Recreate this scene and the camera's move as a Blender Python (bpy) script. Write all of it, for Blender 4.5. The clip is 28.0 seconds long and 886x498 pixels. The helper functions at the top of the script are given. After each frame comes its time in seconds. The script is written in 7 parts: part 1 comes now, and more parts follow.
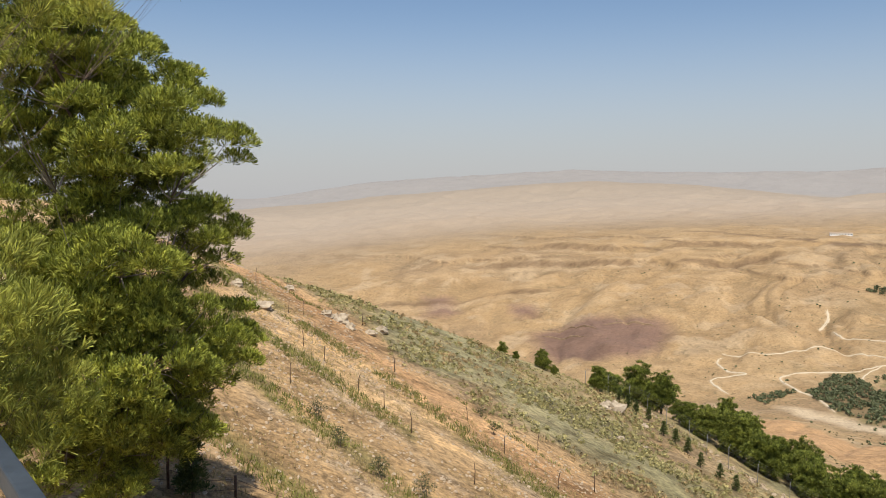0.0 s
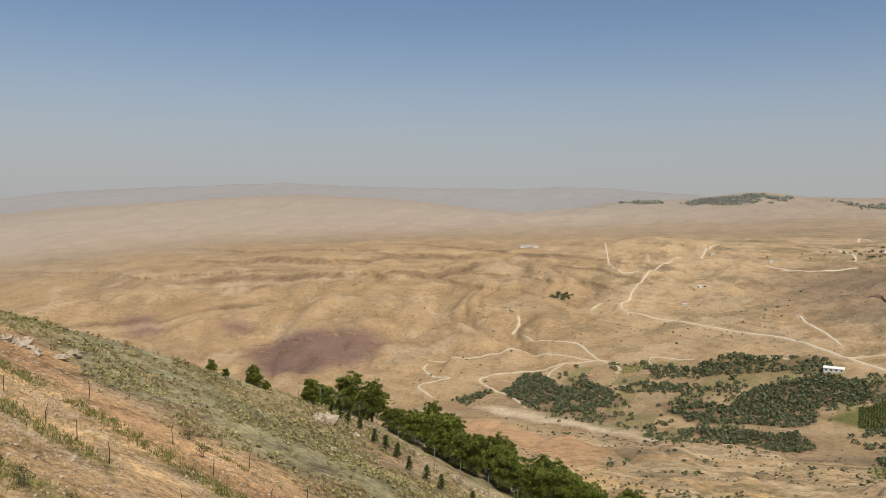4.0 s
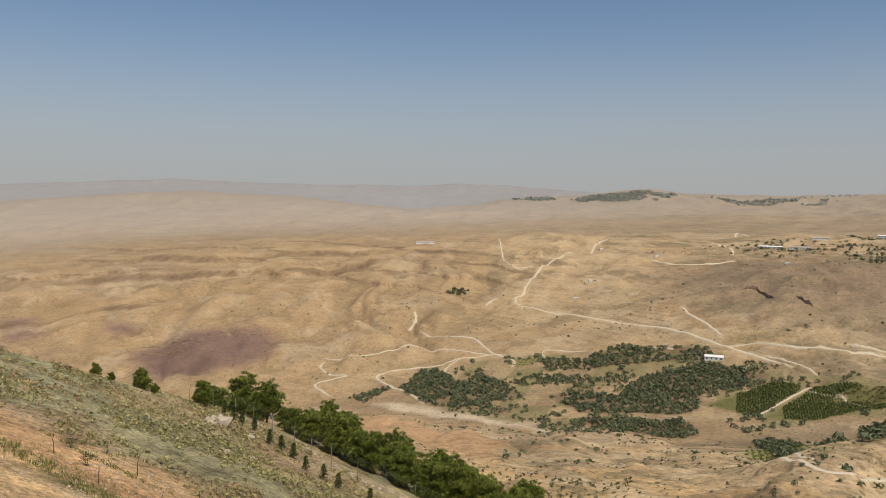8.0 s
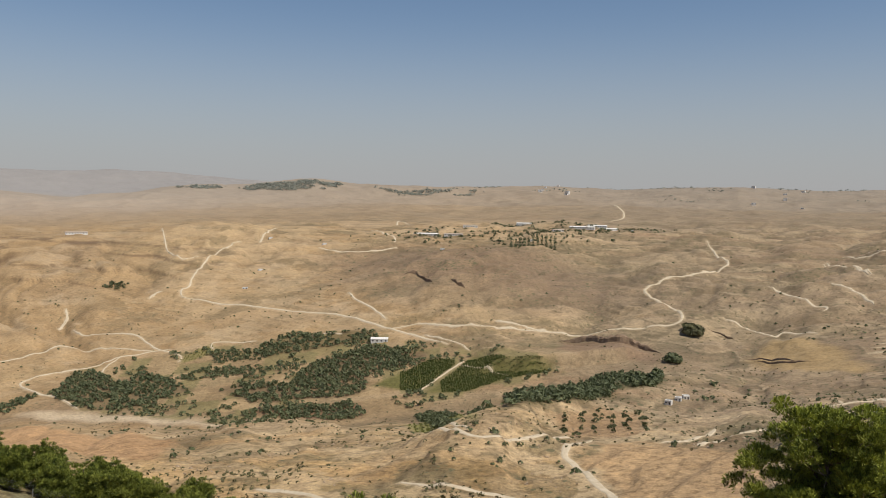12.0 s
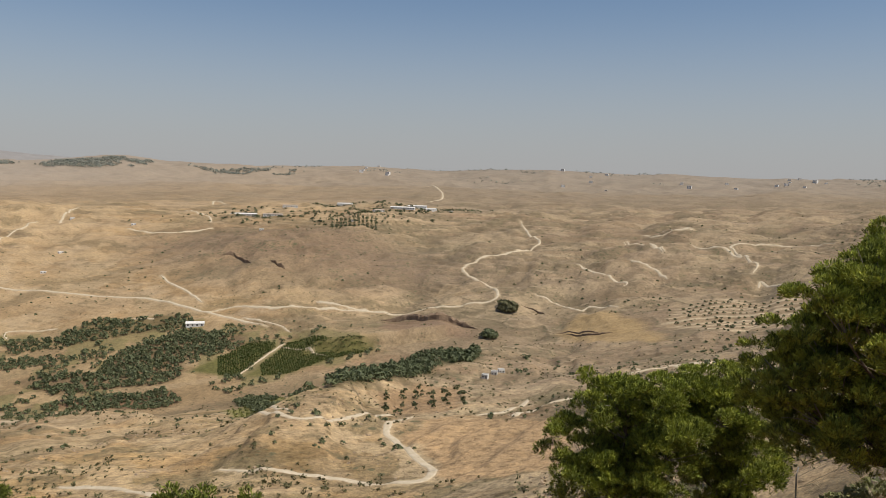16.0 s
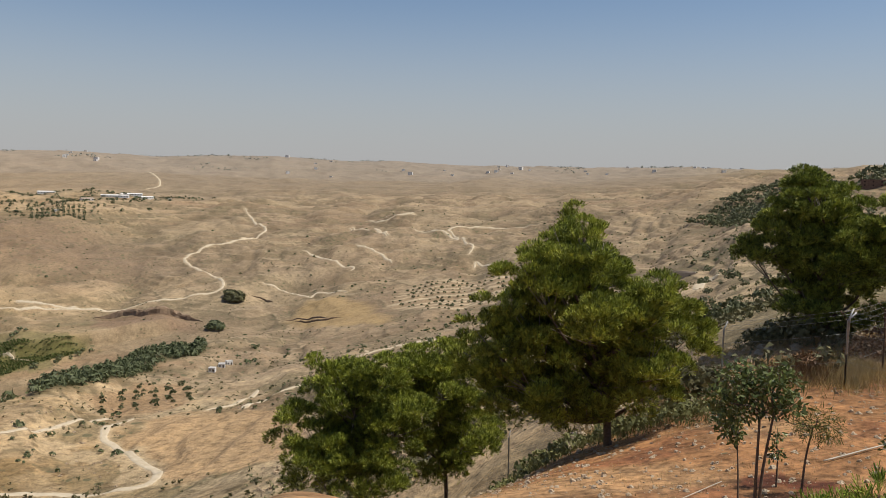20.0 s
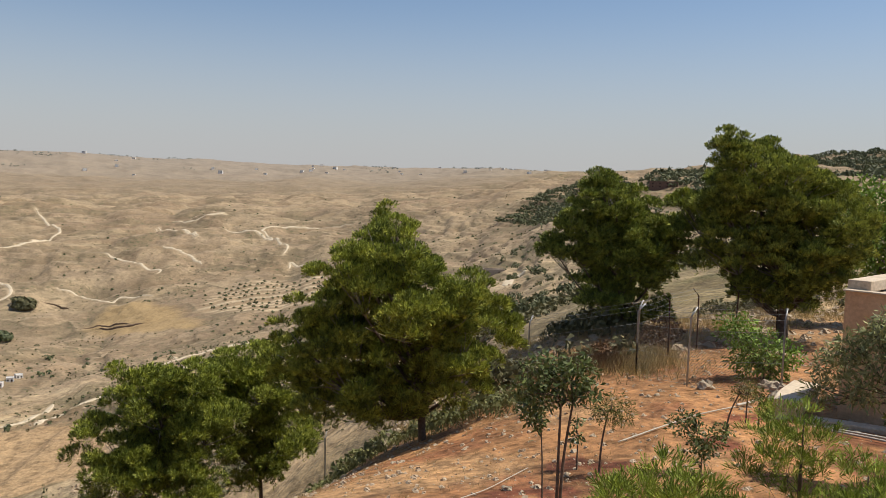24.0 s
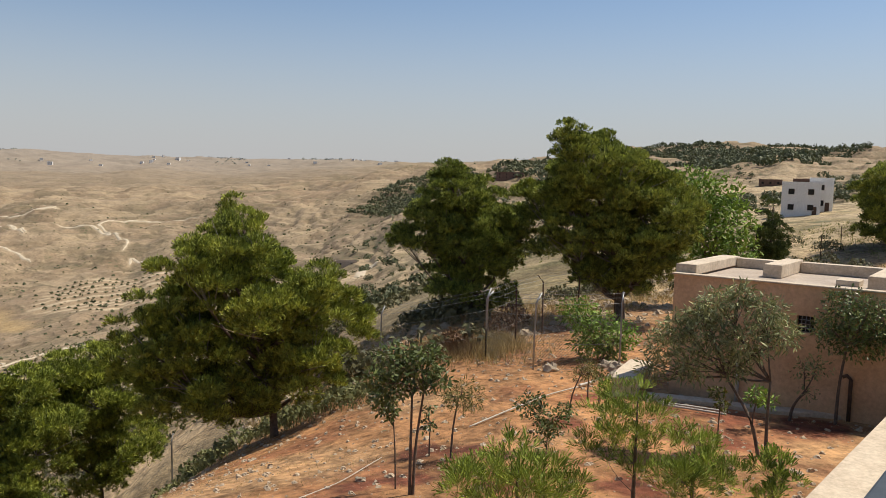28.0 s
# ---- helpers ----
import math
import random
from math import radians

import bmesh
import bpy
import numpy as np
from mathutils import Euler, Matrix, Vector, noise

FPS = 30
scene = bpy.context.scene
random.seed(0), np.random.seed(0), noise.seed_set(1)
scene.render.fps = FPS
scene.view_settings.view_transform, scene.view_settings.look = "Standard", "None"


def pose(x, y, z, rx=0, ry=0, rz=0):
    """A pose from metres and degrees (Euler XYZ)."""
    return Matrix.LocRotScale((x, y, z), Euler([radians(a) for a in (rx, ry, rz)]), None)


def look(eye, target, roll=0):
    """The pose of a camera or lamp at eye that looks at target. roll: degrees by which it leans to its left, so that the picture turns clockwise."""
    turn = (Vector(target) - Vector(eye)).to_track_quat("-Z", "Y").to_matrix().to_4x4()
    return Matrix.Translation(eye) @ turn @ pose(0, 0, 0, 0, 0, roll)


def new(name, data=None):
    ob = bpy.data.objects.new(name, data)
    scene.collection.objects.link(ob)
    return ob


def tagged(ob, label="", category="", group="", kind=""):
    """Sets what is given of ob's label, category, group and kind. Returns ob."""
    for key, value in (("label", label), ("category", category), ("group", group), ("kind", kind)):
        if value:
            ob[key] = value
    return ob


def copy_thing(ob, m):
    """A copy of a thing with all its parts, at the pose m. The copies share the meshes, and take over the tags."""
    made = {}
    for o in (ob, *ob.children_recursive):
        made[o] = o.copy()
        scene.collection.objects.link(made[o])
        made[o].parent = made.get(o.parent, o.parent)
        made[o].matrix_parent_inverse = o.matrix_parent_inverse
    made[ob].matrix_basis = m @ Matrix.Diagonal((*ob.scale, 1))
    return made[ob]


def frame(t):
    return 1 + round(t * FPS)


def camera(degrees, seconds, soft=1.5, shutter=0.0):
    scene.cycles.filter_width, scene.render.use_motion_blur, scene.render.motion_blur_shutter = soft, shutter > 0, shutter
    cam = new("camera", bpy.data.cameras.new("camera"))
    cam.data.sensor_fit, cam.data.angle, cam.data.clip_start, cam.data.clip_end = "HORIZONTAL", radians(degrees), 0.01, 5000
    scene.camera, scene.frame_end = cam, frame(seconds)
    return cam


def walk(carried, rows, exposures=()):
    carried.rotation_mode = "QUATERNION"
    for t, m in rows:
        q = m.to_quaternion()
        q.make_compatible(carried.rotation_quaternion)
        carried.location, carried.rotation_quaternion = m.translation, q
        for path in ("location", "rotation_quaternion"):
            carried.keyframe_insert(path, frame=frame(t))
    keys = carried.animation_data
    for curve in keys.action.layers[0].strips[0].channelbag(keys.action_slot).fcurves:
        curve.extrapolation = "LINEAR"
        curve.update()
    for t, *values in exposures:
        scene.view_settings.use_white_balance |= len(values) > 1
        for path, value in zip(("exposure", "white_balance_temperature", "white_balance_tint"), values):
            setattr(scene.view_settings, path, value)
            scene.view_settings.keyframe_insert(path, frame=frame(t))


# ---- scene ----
# ---- camera: a slow turn on the spot, arm's length from the shoulder ----
cam = camera(56.66, 28.0, soft=0.6)
ARM = 0.3
TURNS = [  # seconds, heading to the right of north, pitch, lean to the right
    (0.0, 0.10, -3.74, -0.04),
    (0.5, 1.09, -3.49, -0.06),
    (1.0, 5.48, -2.56, -0.06),
    (1.5, 10.35, -2.54, -0.16),
    (2.0, 11.30, -2.51, -0.04),
    (2.5, 13.30, -2.52, -0.08),
    (3.0, 17.61, -2.55, -0.41),
    (3.5, 19.11, -2.65, -0.59),
    (5.5, 23.35, -2.63, -0.66),
    (6.0, 24.65, -2.64, -0.72),
    (6.5, 26.46, -2.71, -0.67),
    (7.0, 26.50, -2.80, -0.73),
    (7.5, 26.55, -2.74, -1.03),
    (8.0, 27.23, -2.86, -0.56),
    (8.5, 29.52, -3.04, -0.52),
    (9.0, 34.93, -3.02, -0.55),
    (9.5, 38.31, -3.12, -0.55),
    (10.0, 41.95, -3.10, -0.59),
    (10.5, 45.37, -3.13, -0.80),
    (11.0, 47.16, -3.23, -1.03),
    (11.5, 48.87, -3.28, -1.02),
    (13.5, 52.57, -3.71, -0.91),
    (14.0, 54.58, -3.94, -1.08),
    (14.5, 57.29, -4.33, -1.36),
    (15.0, 58.60, -4.35, -1.37),
    (15.5, 60.30, -4.40, -1.35),
    (16.0, 62.51, -4.46, -1.48),
    (16.5, 62.78, -4.89, -1.79),
    (17.0, 63.37, -5.35, -1.79),
    (17.5, 67.80, -5.34, -1.90),
    (18.0, 71.96, -5.24, -1.88),
    (18.5, 74.77, -5.20, -1.82),
    (19.0, 77.24, -5.08, -1.55),
    (19.5, 79.36, -4.99, -1.52),
    (20.0, 81.45, -4.92, -1.44),
    (20.5, 83.13, -4.86, -1.49),
    (21.0, 85.51, -4.73, -1.63),
    (21.5, 87.23, -4.76, -1.65),
    (23.5, 91.97, -4.67, -1.76),
    (24.0, 94.29, -4.58, -1.84),
    (24.5, 95.43, -4.61, -1.79),
    (25.0, 96.52, -4.63, -1.75),
    (25.5, 98.81, -4.58, -1.69),
    (26.0, 100.49, -4.60, -1.78),
    (26.5, 101.04, -4.71, -1.71),
    (27.0, 101.35, -4.76, -1.56),
    (27.5, 102.45, -4.88, -1.68),
    (28.0, 104.63, -4.88, -1.66)
]
SHOTS = []
for t, heading, pitch, lean in TURNS:
    a = radians(heading)
    SHOTS.append((t, pose(ARM * math.sin(a), ARM * math.cos(a), 0, 90 + pitch, 0, -heading) @ pose(0, 0, 0, 0, 0, -lean)))
EXPOSURES = [(0.0, 0.28), (1.5, 0.15), (3.0, 0.02), (6.0, -0.08), (8.0, -0.10), (17.0, -0.10), (20.0, 0.02), (21.0, 0.12), (25.0, 0.22), (28.0, 0.25)]
walk(cam, SHOTS, EXPOSURES)

# ---- light: a high morning sun behind the right shoulder, dusty blue sky ----
SUN_HEADING, SUN_HEIGHT = 176.0, 60.0
world = bpy.data.worlds.new("sky")
scene.world = world
world.use_nodes = True
wn = world.node_tree.nodes
sky = wn.new("ShaderNodeTexSky")
sky.sky_type, sky.sun_disc = "NISHITA", False
sky.sun_elevation, sky.sun_rotation = radians(SUN_HEIGHT), radians(SUN_HEADING)
sky.altitude, sky.air_density, sky.dust_density, sky.ozone_density = 700, 1.0, 1.0, 2.0
# dust near the horizon veils the blue
tc = wn.new("ShaderNodeTexCoord")
split = wn.new("ShaderNodeSeparateXYZ")
veil = wn.new("ShaderNodeMapRange")
veil.inputs[1].default_value, veil.inputs[2].default_value, veil.inputs[3].default_value, veil.inputs[4].default_value = 0.0, 0.24, 0.88, 0.0
veil.interpolation_type = "SMOOTHSTEP"
blend = wn.new("ShaderNodeMix")
blend.data_type = "RGBA"
blend.inputs[7].default_value = (4.52, 4.5, 4.64, 1)
wl = world.node_tree.links
wl.new(tc.outputs["Generated"], split.inputs[0])
wl.new(split.outputs["Z"], veil.inputs[0])
wl.new(veil.outputs[0], blend.inputs[0])
wl.new(sky.outputs["Color"], blend.inputs[6])
wl.new(blend.outputs[2], wn["Background"].inputs["Color"])
wn["Background"].inputs["Strength"].default_value = 0.09
sun_data = bpy.data.lights.new("sun", "SUN")
sun_data.energy, sun_data.angle, sun_data.color = 4.5, radians(0.53), (1.0, 0.92, 0.79)
sun = new("sun", sun_data)
a, e = radians(SUN_HEADING), radians(SUN_HEIGHT)
sun.matrix_world = look((60 * math.sin(a) * math.cos(e), 60 * math.cos(a) * math.cos(e), 60 * math.sin(e)), (0, 0, 0))

# ---- materials ----


def material(name, rough=0.9, metal=0.0):
    mat = bpy.data.materials.new(name)
    mat.use_nodes = True
    bsdf = mat.node_tree.nodes["Principled BSDF"]
    bsdf.inputs["Roughness"].default_value, bsdf.inputs["Metallic"].default_value = rough, metal
    bsdf.inputs["Specular IOR Level"].default_value = 0.25
    return mat, mat.node_tree, bsdf


def noise_node(nt, size, detail=6.0, rough=0.6, coords="Object"):
    tc = nt.nodes.new("ShaderNodeTexCoord")
    tex = nt.nodes.new("ShaderNodeTexNoise")
    tex.inputs["Scale"].default_value, tex.inputs["Detail"].default_value, tex.inputs["Roughness"].default_value = 1.0 / size, detail, rough
    nt.links.new(tc.outputs[coords], tex.inputs["Vector"])
    return tex.outputs["Fac"]


def ramp(nt, fac, stops):
    r = nt.nodes.new("ShaderNodeValToRGB")
    while len(r.color_ramp.elements) < len(stops):
        r.color_ramp.elements.new(0.5)
    for el, (at, col) in zip(r.color_ramp.elements, stops):
        el.position, el.color = at, (*col, 1)
    nt.links.new(fac, r.inputs["Fac"])
    return r.outputs["Color"]


def mix(nt, fac, a, b, kind="MIX"):
    n = nt.nodes.new("ShaderNodeMix")
    n.data_type, n.blend_type = "RGBA", kind
    for value, socket in ((fac, n.inputs[0]), (a, n.inputs[6]), (b, n.inputs[7])):
        if isinstance(value, (int, float)):
            socket.default_value = value
        elif isinstance(value, tuple):
            socket.default_value = (*value, 1)
        else:
            nt.links.new(value, socket)
    return n.outputs[2]


def bump(nt, bsdf, fac, strength, distance):
    b = nt.nodes.new("ShaderNodeBump")
    b.inputs["Strength"].default_value, b.inputs["Distance"].default_value = strength, distance
    nt.links.new(fac, b.inputs["Height"])
    nt.links.new(b.outputs["Normal"], bsdf.inputs["Normal"])


def two_tone(name, dark, light, size, rough=0.9, metal=0.0, relief=0.0, fine=None):
    """A surface between two tones: patches of the given size over finer grain."""
    mat, nt, bsdf = material(name, rough, metal)
    a = ramp(nt, noise_node(nt, size), [(0.3, dark), (0.7, light)])
    g = ramp(nt, noise_node(nt, fine or size / 9, 4, 0.7), [(0.25, (0.72, 0.72, 0.72)), (0.75, (1.12, 1.12, 1.12))])
    nt.links.new(mix(nt, 1.0, a, g, "MULTIPLY"), bsdf.inputs["Base Color"])
    if relief:
        bump(nt, bsdf, noise_node(nt, fine or size / 9, 5, 0.7), 0.6, relief)
    return mat


def foliage(name, dark, light, rough=0.6, clump=0.5):
    """Leaves: each tuft its own tone, some light passing through."""
    mat, nt, bsdf = material(name, rough)
    geo = nt.nodes.new("ShaderNodeNewGeometry")
    info = nt.nodes.new("ShaderNodeObjectInfo")
    c = ramp(nt, geo.outputs["Random Per Island"], [(0.0, dark), (1.0, light)])
    p = ramp(nt, noise_node(nt, clump, 3), [(0.32, (0.55, 0.60, 0.55)), (0.68, (1.35, 1.30, 1.1))])
    o = ramp(nt, info.outputs["Random"], [(0.0, (0.92, 0.94, 0.92)), (1.0, (1.05, 1.03, 1.0))])
    col = mix(nt, 1.0, mix(nt, 1.0, c, p, "MULTIPLY"), o, "MULTIPLY")
    nt.links.new(col, bsdf.inputs["Base Color"])
    tr = nt.nodes.new("ShaderNodeBsdfTranslucent")
    nt.links.new(col, tr.inputs["Color"])
    ms = nt.nodes.new("ShaderNodeMixShader")
    ms.inputs[0].default_value = 0.16
    nt.links.new(bsdf.outputs[0], ms.inputs[1])
    nt.links.new(tr.outputs[0], ms.inputs[2])
    nt.links.new(ms.outputs[0], nt.nodes["Material Output"].inputs["Surface"])
    return mat


def ground_material():
    """Soil tones with pebbles and grit, layered beds on the slopes and low bushes as dark dots where much grows."""
    mat, nt, bsdf = material("dry_ground", 0.95)
    att = nt.nodes.new("ShaderNodeAttribute")
    att.attribute_name = "soil"
    tc = nt.nodes.new("ShaderNodeTexCoord")
    grain = nt.nodes.new("ShaderNodeAttribute")
    grain.attribute_name = "grain"
    fine = ramp(nt, noise_node(nt, 0.45, 8, 0.75), [(0.36, (0.50, 0.48, 0.45)), (0.5, (1, 1, 1)), (0.64, (1.42, 1.38, 1.32))])
    mid = ramp(nt, noise_node(nt, 5, 9, 0.8), [(0.38, (0.52, 0.49, 0.45)), (0.49, (0.98, 0.98, 0.98)), (0.61, (1.30, 1.27, 1.22))])
    wide = ramp(nt, noise_node(nt, 70, 9, 0.75), [(0.38, (0.68, 0.65, 0.61)), (0.5, (1, 1, 1)), (0.62, (1.17, 1.15, 1.11))])
    detail = mix(nt, 1.0, mix(nt, 1.0, fine, mid, "MULTIPLY"), wide, "MULTIPLY")
    squash = nt.nodes.new("ShaderNodeMapping")
    squash.inputs["Scale"].default_value = (0.010, 0.010, 0.22)
    nt.links.new(tc.outputs["Object"], squash.inputs["Vector"])
    beds = nt.nodes.new("ShaderNodeTexNoise")
    beds.inputs["Scale"].default_value, beds.inputs["Detail"].default_value, beds.inputs["Roughness"].default_value = 1.0, 6.0, 0.65
    nt.links.new(squash.outputs["Vector"], beds.inputs["Vector"])
    bedding = ramp(nt, beds.outputs["Fac"], [(0.34, (0.60, 0.55, 0.50)), (0.41, (1, 1, 1)), (0.60, (1, 1, 1)), (0.68, (1.18, 1.16, 1.12))])
    detail = mix(nt, 0.3, detail, bedding, "MULTIPLY")
    col = mix(nt, 1.0, att.outputs["Color"], mix(nt, grain.outputs["Fac"], (1, 1, 1), detail), "MULTIPLY")
    # low bushes
    for size, most in ((2.6, 0.34), (6.5, 0.36), (15.0, 0.26)):
        vor = nt.nodes.new("ShaderNodeTexVoronoi")
        vor.inputs["Scale"].default_value = 1.0 / size
        nt.links.new(tc.outputs["Object"], vor.inputs["Vector"])
        sub = nt.nodes.new("ShaderNodeMath")
        sub.operation, sub.inputs[1].default_value = "MULTIPLY", most
        nt.links.new(att.outputs["Alpha"], sub.inputs[0])
        patch = nt.nodes.new("ShaderNodeMath")
        patch.operation = "MULTIPLY"
        nt.links.new(sub.outputs[0], patch.inputs[0])
        clump = nt.nodes.new("ShaderNodeMapRange")
        clump.inputs[1].default_value, clump.inputs[2].default_value, clump.inputs[3].default_value, clump.inputs[4].default_value = 0.38, 0.62, 0.2, 1.3
        nt.links.new(noise_node(nt, size * 7, 3), clump.inputs[0])
        nt.links.new(clump.outputs[0], patch.inputs[1])
        less = nt.nodes.new("ShaderNodeMath")
        less.operation = "LESS_THAN"
        nt.links.new(vor.outputs["Distance"], less.inputs[0])
        nt.links.new(patch.outputs[0], less.inputs[1])
        keep = nt.nodes.new("ShaderNodeMath")
        keep.operation, keep.inputs[1].default_value = "MULTIPLY", 0.8
        nt.links.new(less.outputs[0], keep.inputs[0])
        col = mix(nt, keep.outputs[0], col, (0.120, 0.112, 0.060))
    nt.links.new(col, bsdf.inputs["Base Color"])
    b1 = nt.nodes.new("ShaderNodeBump")
    b1.inputs["Strength"].default_value, b1.inputs["Distance"].default_value = 1.0, 3.2
    nt.links.new(noise_node(nt, 14, 6, 0.6), b1.inputs["Height"])
    nt.links.new(grain.outputs["Fac"], b1.inputs["Strength"])
    b2 = nt.nodes.new("ShaderNodeBump")
    b2.inputs["Strength"].default_value, b2.inputs["Distance"].default_value = 0.7, 0.09
    nt.links.new(noise_node(nt, 0.4, 8, 0.75), b2.inputs["Height"])
    nt.links.new(b1.outputs["Normal"], b2.inputs["Normal"])
    nt.links.new(b2.outputs["Normal"], bsdf.inputs["Normal"])
    return mat


M_GROUND = ground_material()
M_BARK = two_tone("pine_bark", (0.09, 0.065, 0.05), (0.20, 0.155, 0.12), 0.12, 0.95, relief=0.02)
M_NEEDLE = foliage("pine_needles", (0.072, 0.096, 0.020), (0.46, 0.505, 0.098))
M_ROAD = two_tone("pale_dirt_road", (0.50, 0.41, 0.285), (0.64, 0.545, 0.405), 3.0, 0.95)
M_OLIVE = foliage("olive_leaves", (0.055, 0.066, 0.034), (0.13, 0.145, 0.08))
M_GROVE = foliage("orchard_leaves", (0.088, 0.104, 0.060), (0.172, 0.192, 0.112))
M_VINE = foliage("vine_leaves", (0.045, 0.065, 0.016), (0.10, 0.125, 0.035))
M_NEEDLE_NEAR = foliage("long_pine_needles", (0.13, 0.15, 0.03), (0.50, 0.51, 0.11))
M_NEEDLE_DARK = foliage("dark_pine_needles", (0.070, 0.096, 0.024), (0.40, 0.45, 0.098))
M_NEEDLE_YOUNG = foliage("young_pine_needles", (0.10, 0.145, 0.022), (0.37, 0.45, 0.085))
M_LEAF_DARK = foliage("glossy_leaves", (0.06, 0.085, 0.03), (0.19, 0.23, 0.09), 0.35)
M_LEAF_LIGHT = foliage("yellow_green_leaves", (0.075, 0.085, 0.02), (0.17, 0.175, 0.05))
M_LEAF_GREY = foliage("grey_green_leaves", (0.13, 0.145, 0.065), (0.37, 0.39, 0.21))
M_LEAF_BRIGHT = foliage("bright_leaves", (0.10, 0.18, 0.03), (0.26, 0.38, 0.075))
M_TWIG = two_tone("pale_twigs", (0.22, 0.19, 0.15), (0.40, 0.36, 0.30), 0.1, 0.9)
M_SCRUB = foliage("grey_scrub", (0.245, 0.222, 0.112), (0.41, 0.372, 0.195))
M_SCRUB_DRY = foliage("dry_scrub", (0.29, 0.205, 0.12), (0.47, 0.35, 0.215))
M_WEED = foliage("slope_weeds", (0.115, 0.125, 0.060), (0.27, 0.275, 0.135))
M_GRASS = foliage("green_grass", (0.12, 0.13, 0.035), (0.26, 0.26, 0.09))
M_STRAW = foliage("dry_grass", (0.30, 0.22, 0.11), (0.48, 0.38, 0.21))
M_FOREST = foliage("far_forest", (0.075, 0.085, 0.050), (0.145, 0.160, 0.095))
M_SHRUB = foliage("hill_shrubs", (0.085, 0.084, 0.046), (0.18, 0.17, 0.098))
M_ROCK = two_tone("pale_limestone", (0.34, 0.27, 0.19), (0.55, 0.47, 0.36), 0.5, 0.9, relief=0.03)
M_STAKE = two_tone("rusty_steel", (0.07, 0.045, 0.035), (0.16, 0.10, 0.07), 0.2, 0.8, 0.3)
M_ZINC = two_tone("galvanised_steel", (0.30, 0.30, 0.30), (0.46, 0.46, 0.45), 0.3, 0.45, 0.7)
M_WIRE = two_tone("fence_wire", (0.20, 0.20, 0.20), (0.32, 0.32, 0.31), 0.4, 0.5, 0.7)
M_PLASTER = two_tone("weathered_pink_plaster", (0.54, 0.335, 0.185), (0.69, 0.47, 0.29), 1.3, 0.92, relief=0.01, fine=0.12)
M_COPING = two_tone("cream_stone", (0.52, 0.42, 0.31), (0.67, 0.565, 0.43), 0.8, 0.85, relief=0.006, fine=0.1)
M_ROOF = two_tone("dusty_roof", (0.36, 0.29, 0.23), (0.50, 0.42, 0.34), 0.9, 0.95)
M_WHITE = two_tone("white_render", (0.70, 0.68, 0.65), (0.82, 0.80, 0.77), 2.0, 0.85)
M_GLASS, _nt, _b = material("dark_window_glass", 0.08)
_b.inputs["Base Color"].default_value = (0.02, 0.022, 0.025, 1)
M_RAIL = two_tone("blue_grey_painted_steel", (0.030, 0.040, 0.052), (0.055, 0.068, 0.082), 0.4, 0.6, 0.0)
M_PIPE = two_tone("white_plastic_pipe", (0.42, 0.38, 0.32), (0.58, 0.54, 0.47), 0.5, 0.6)
M_SHED = two_tone("rusty_brown_sheet", (0.13, 0.075, 0.055), (0.22, 0.14, 0.105), 1.5, 0.8)
M_NEEDLE_ROW = foliage("row_pine_needles", (0.060, 0.082, 0.020), (0.30, 0.335, 0.072))
M_CYPRESS = foliage("cypress_needles", (0.05, 0.075, 0.025), (0.13, 0.16, 0.055))
M_STONE = two_tone("field_stones", (0.36, 0.27, 0.18), (0.54, 0.44, 0.32), 0.4, 0.95)
M_RUST = foliage("rusty_dry_brush", (0.10, 0.05, 0.025), (0.20, 0.11, 0.06))
# far trees bluish grey: distance haze is put into their leaf colour
M_HAZE_FOREST = foliage("hazed_forest", (0.245, 0.262, 0.262), (0.31, 0.325, 0.325))
M_LEDGE = two_tone("sandy_rock", (0.30, 0.22, 0.14), (0.46, 0.36, 0.25), 1.5, 0.95)
M_CLIFF = two_tone("brown_cliff_rock", (0.19, 0.130, 0.083), (0.34, 0.235, 0.148), 9.0, 0.95, fine=1.2)
M_CLIFF_RED = two_tone("red_cliff_rock", (0.17, 0.115, 0.075), (0.33, 0.235, 0.155), 9.0, 0.95, fine=1.2)


def inside(points, x, y, soft):
    """1 inside an outline on the ground, fading over soft metres."""
    poly = np.array(points, float)
    if x.size > 40000:
        lo, hi = poly.min(0) - soft, poly.max(0) + soft
        box = np.where((x > lo[0]) & (x < hi[0]) & (y > lo[1]) & (y < hi[1]))[0]
        out = np.zeros(x.shape)
        parts = [inside(points, x[b], y[b], soft) for b in np.array_split(box, max(1, len(box) // 20000 + 1))]
        out[box] = np.concatenate(parts) if len(parts) else 0
        return out
    hit, dist = np.zeros(x.shape, bool), np.full(x.shape, 1e9)
    for (x0, y0), (x1, y1) in zip(poly, np.roll(poly, -1, 0)):
        cross = (y0 > y) != (y1 > y)
        hit ^= cross & (x < (x1 - x0) * (y - y0) / (y1 - y0 + 1e-9) + x0)
        k = np.clip(((x - x0) * (x1 - x0) + (y - y0) * (y1 - y0)) / ((x1 - x0) ** 2 + (y1 - y0) ** 2 + 1e-9), 0, 1)
        dist = np.minimum(dist, np.hypot(x - x0 - k * (x1 - x0), y - y0 - k * (y1 - y0)))
    d = np.where(hit, dist, -dist)
    return np.clip(0.5 + d / soft, 0, 1)


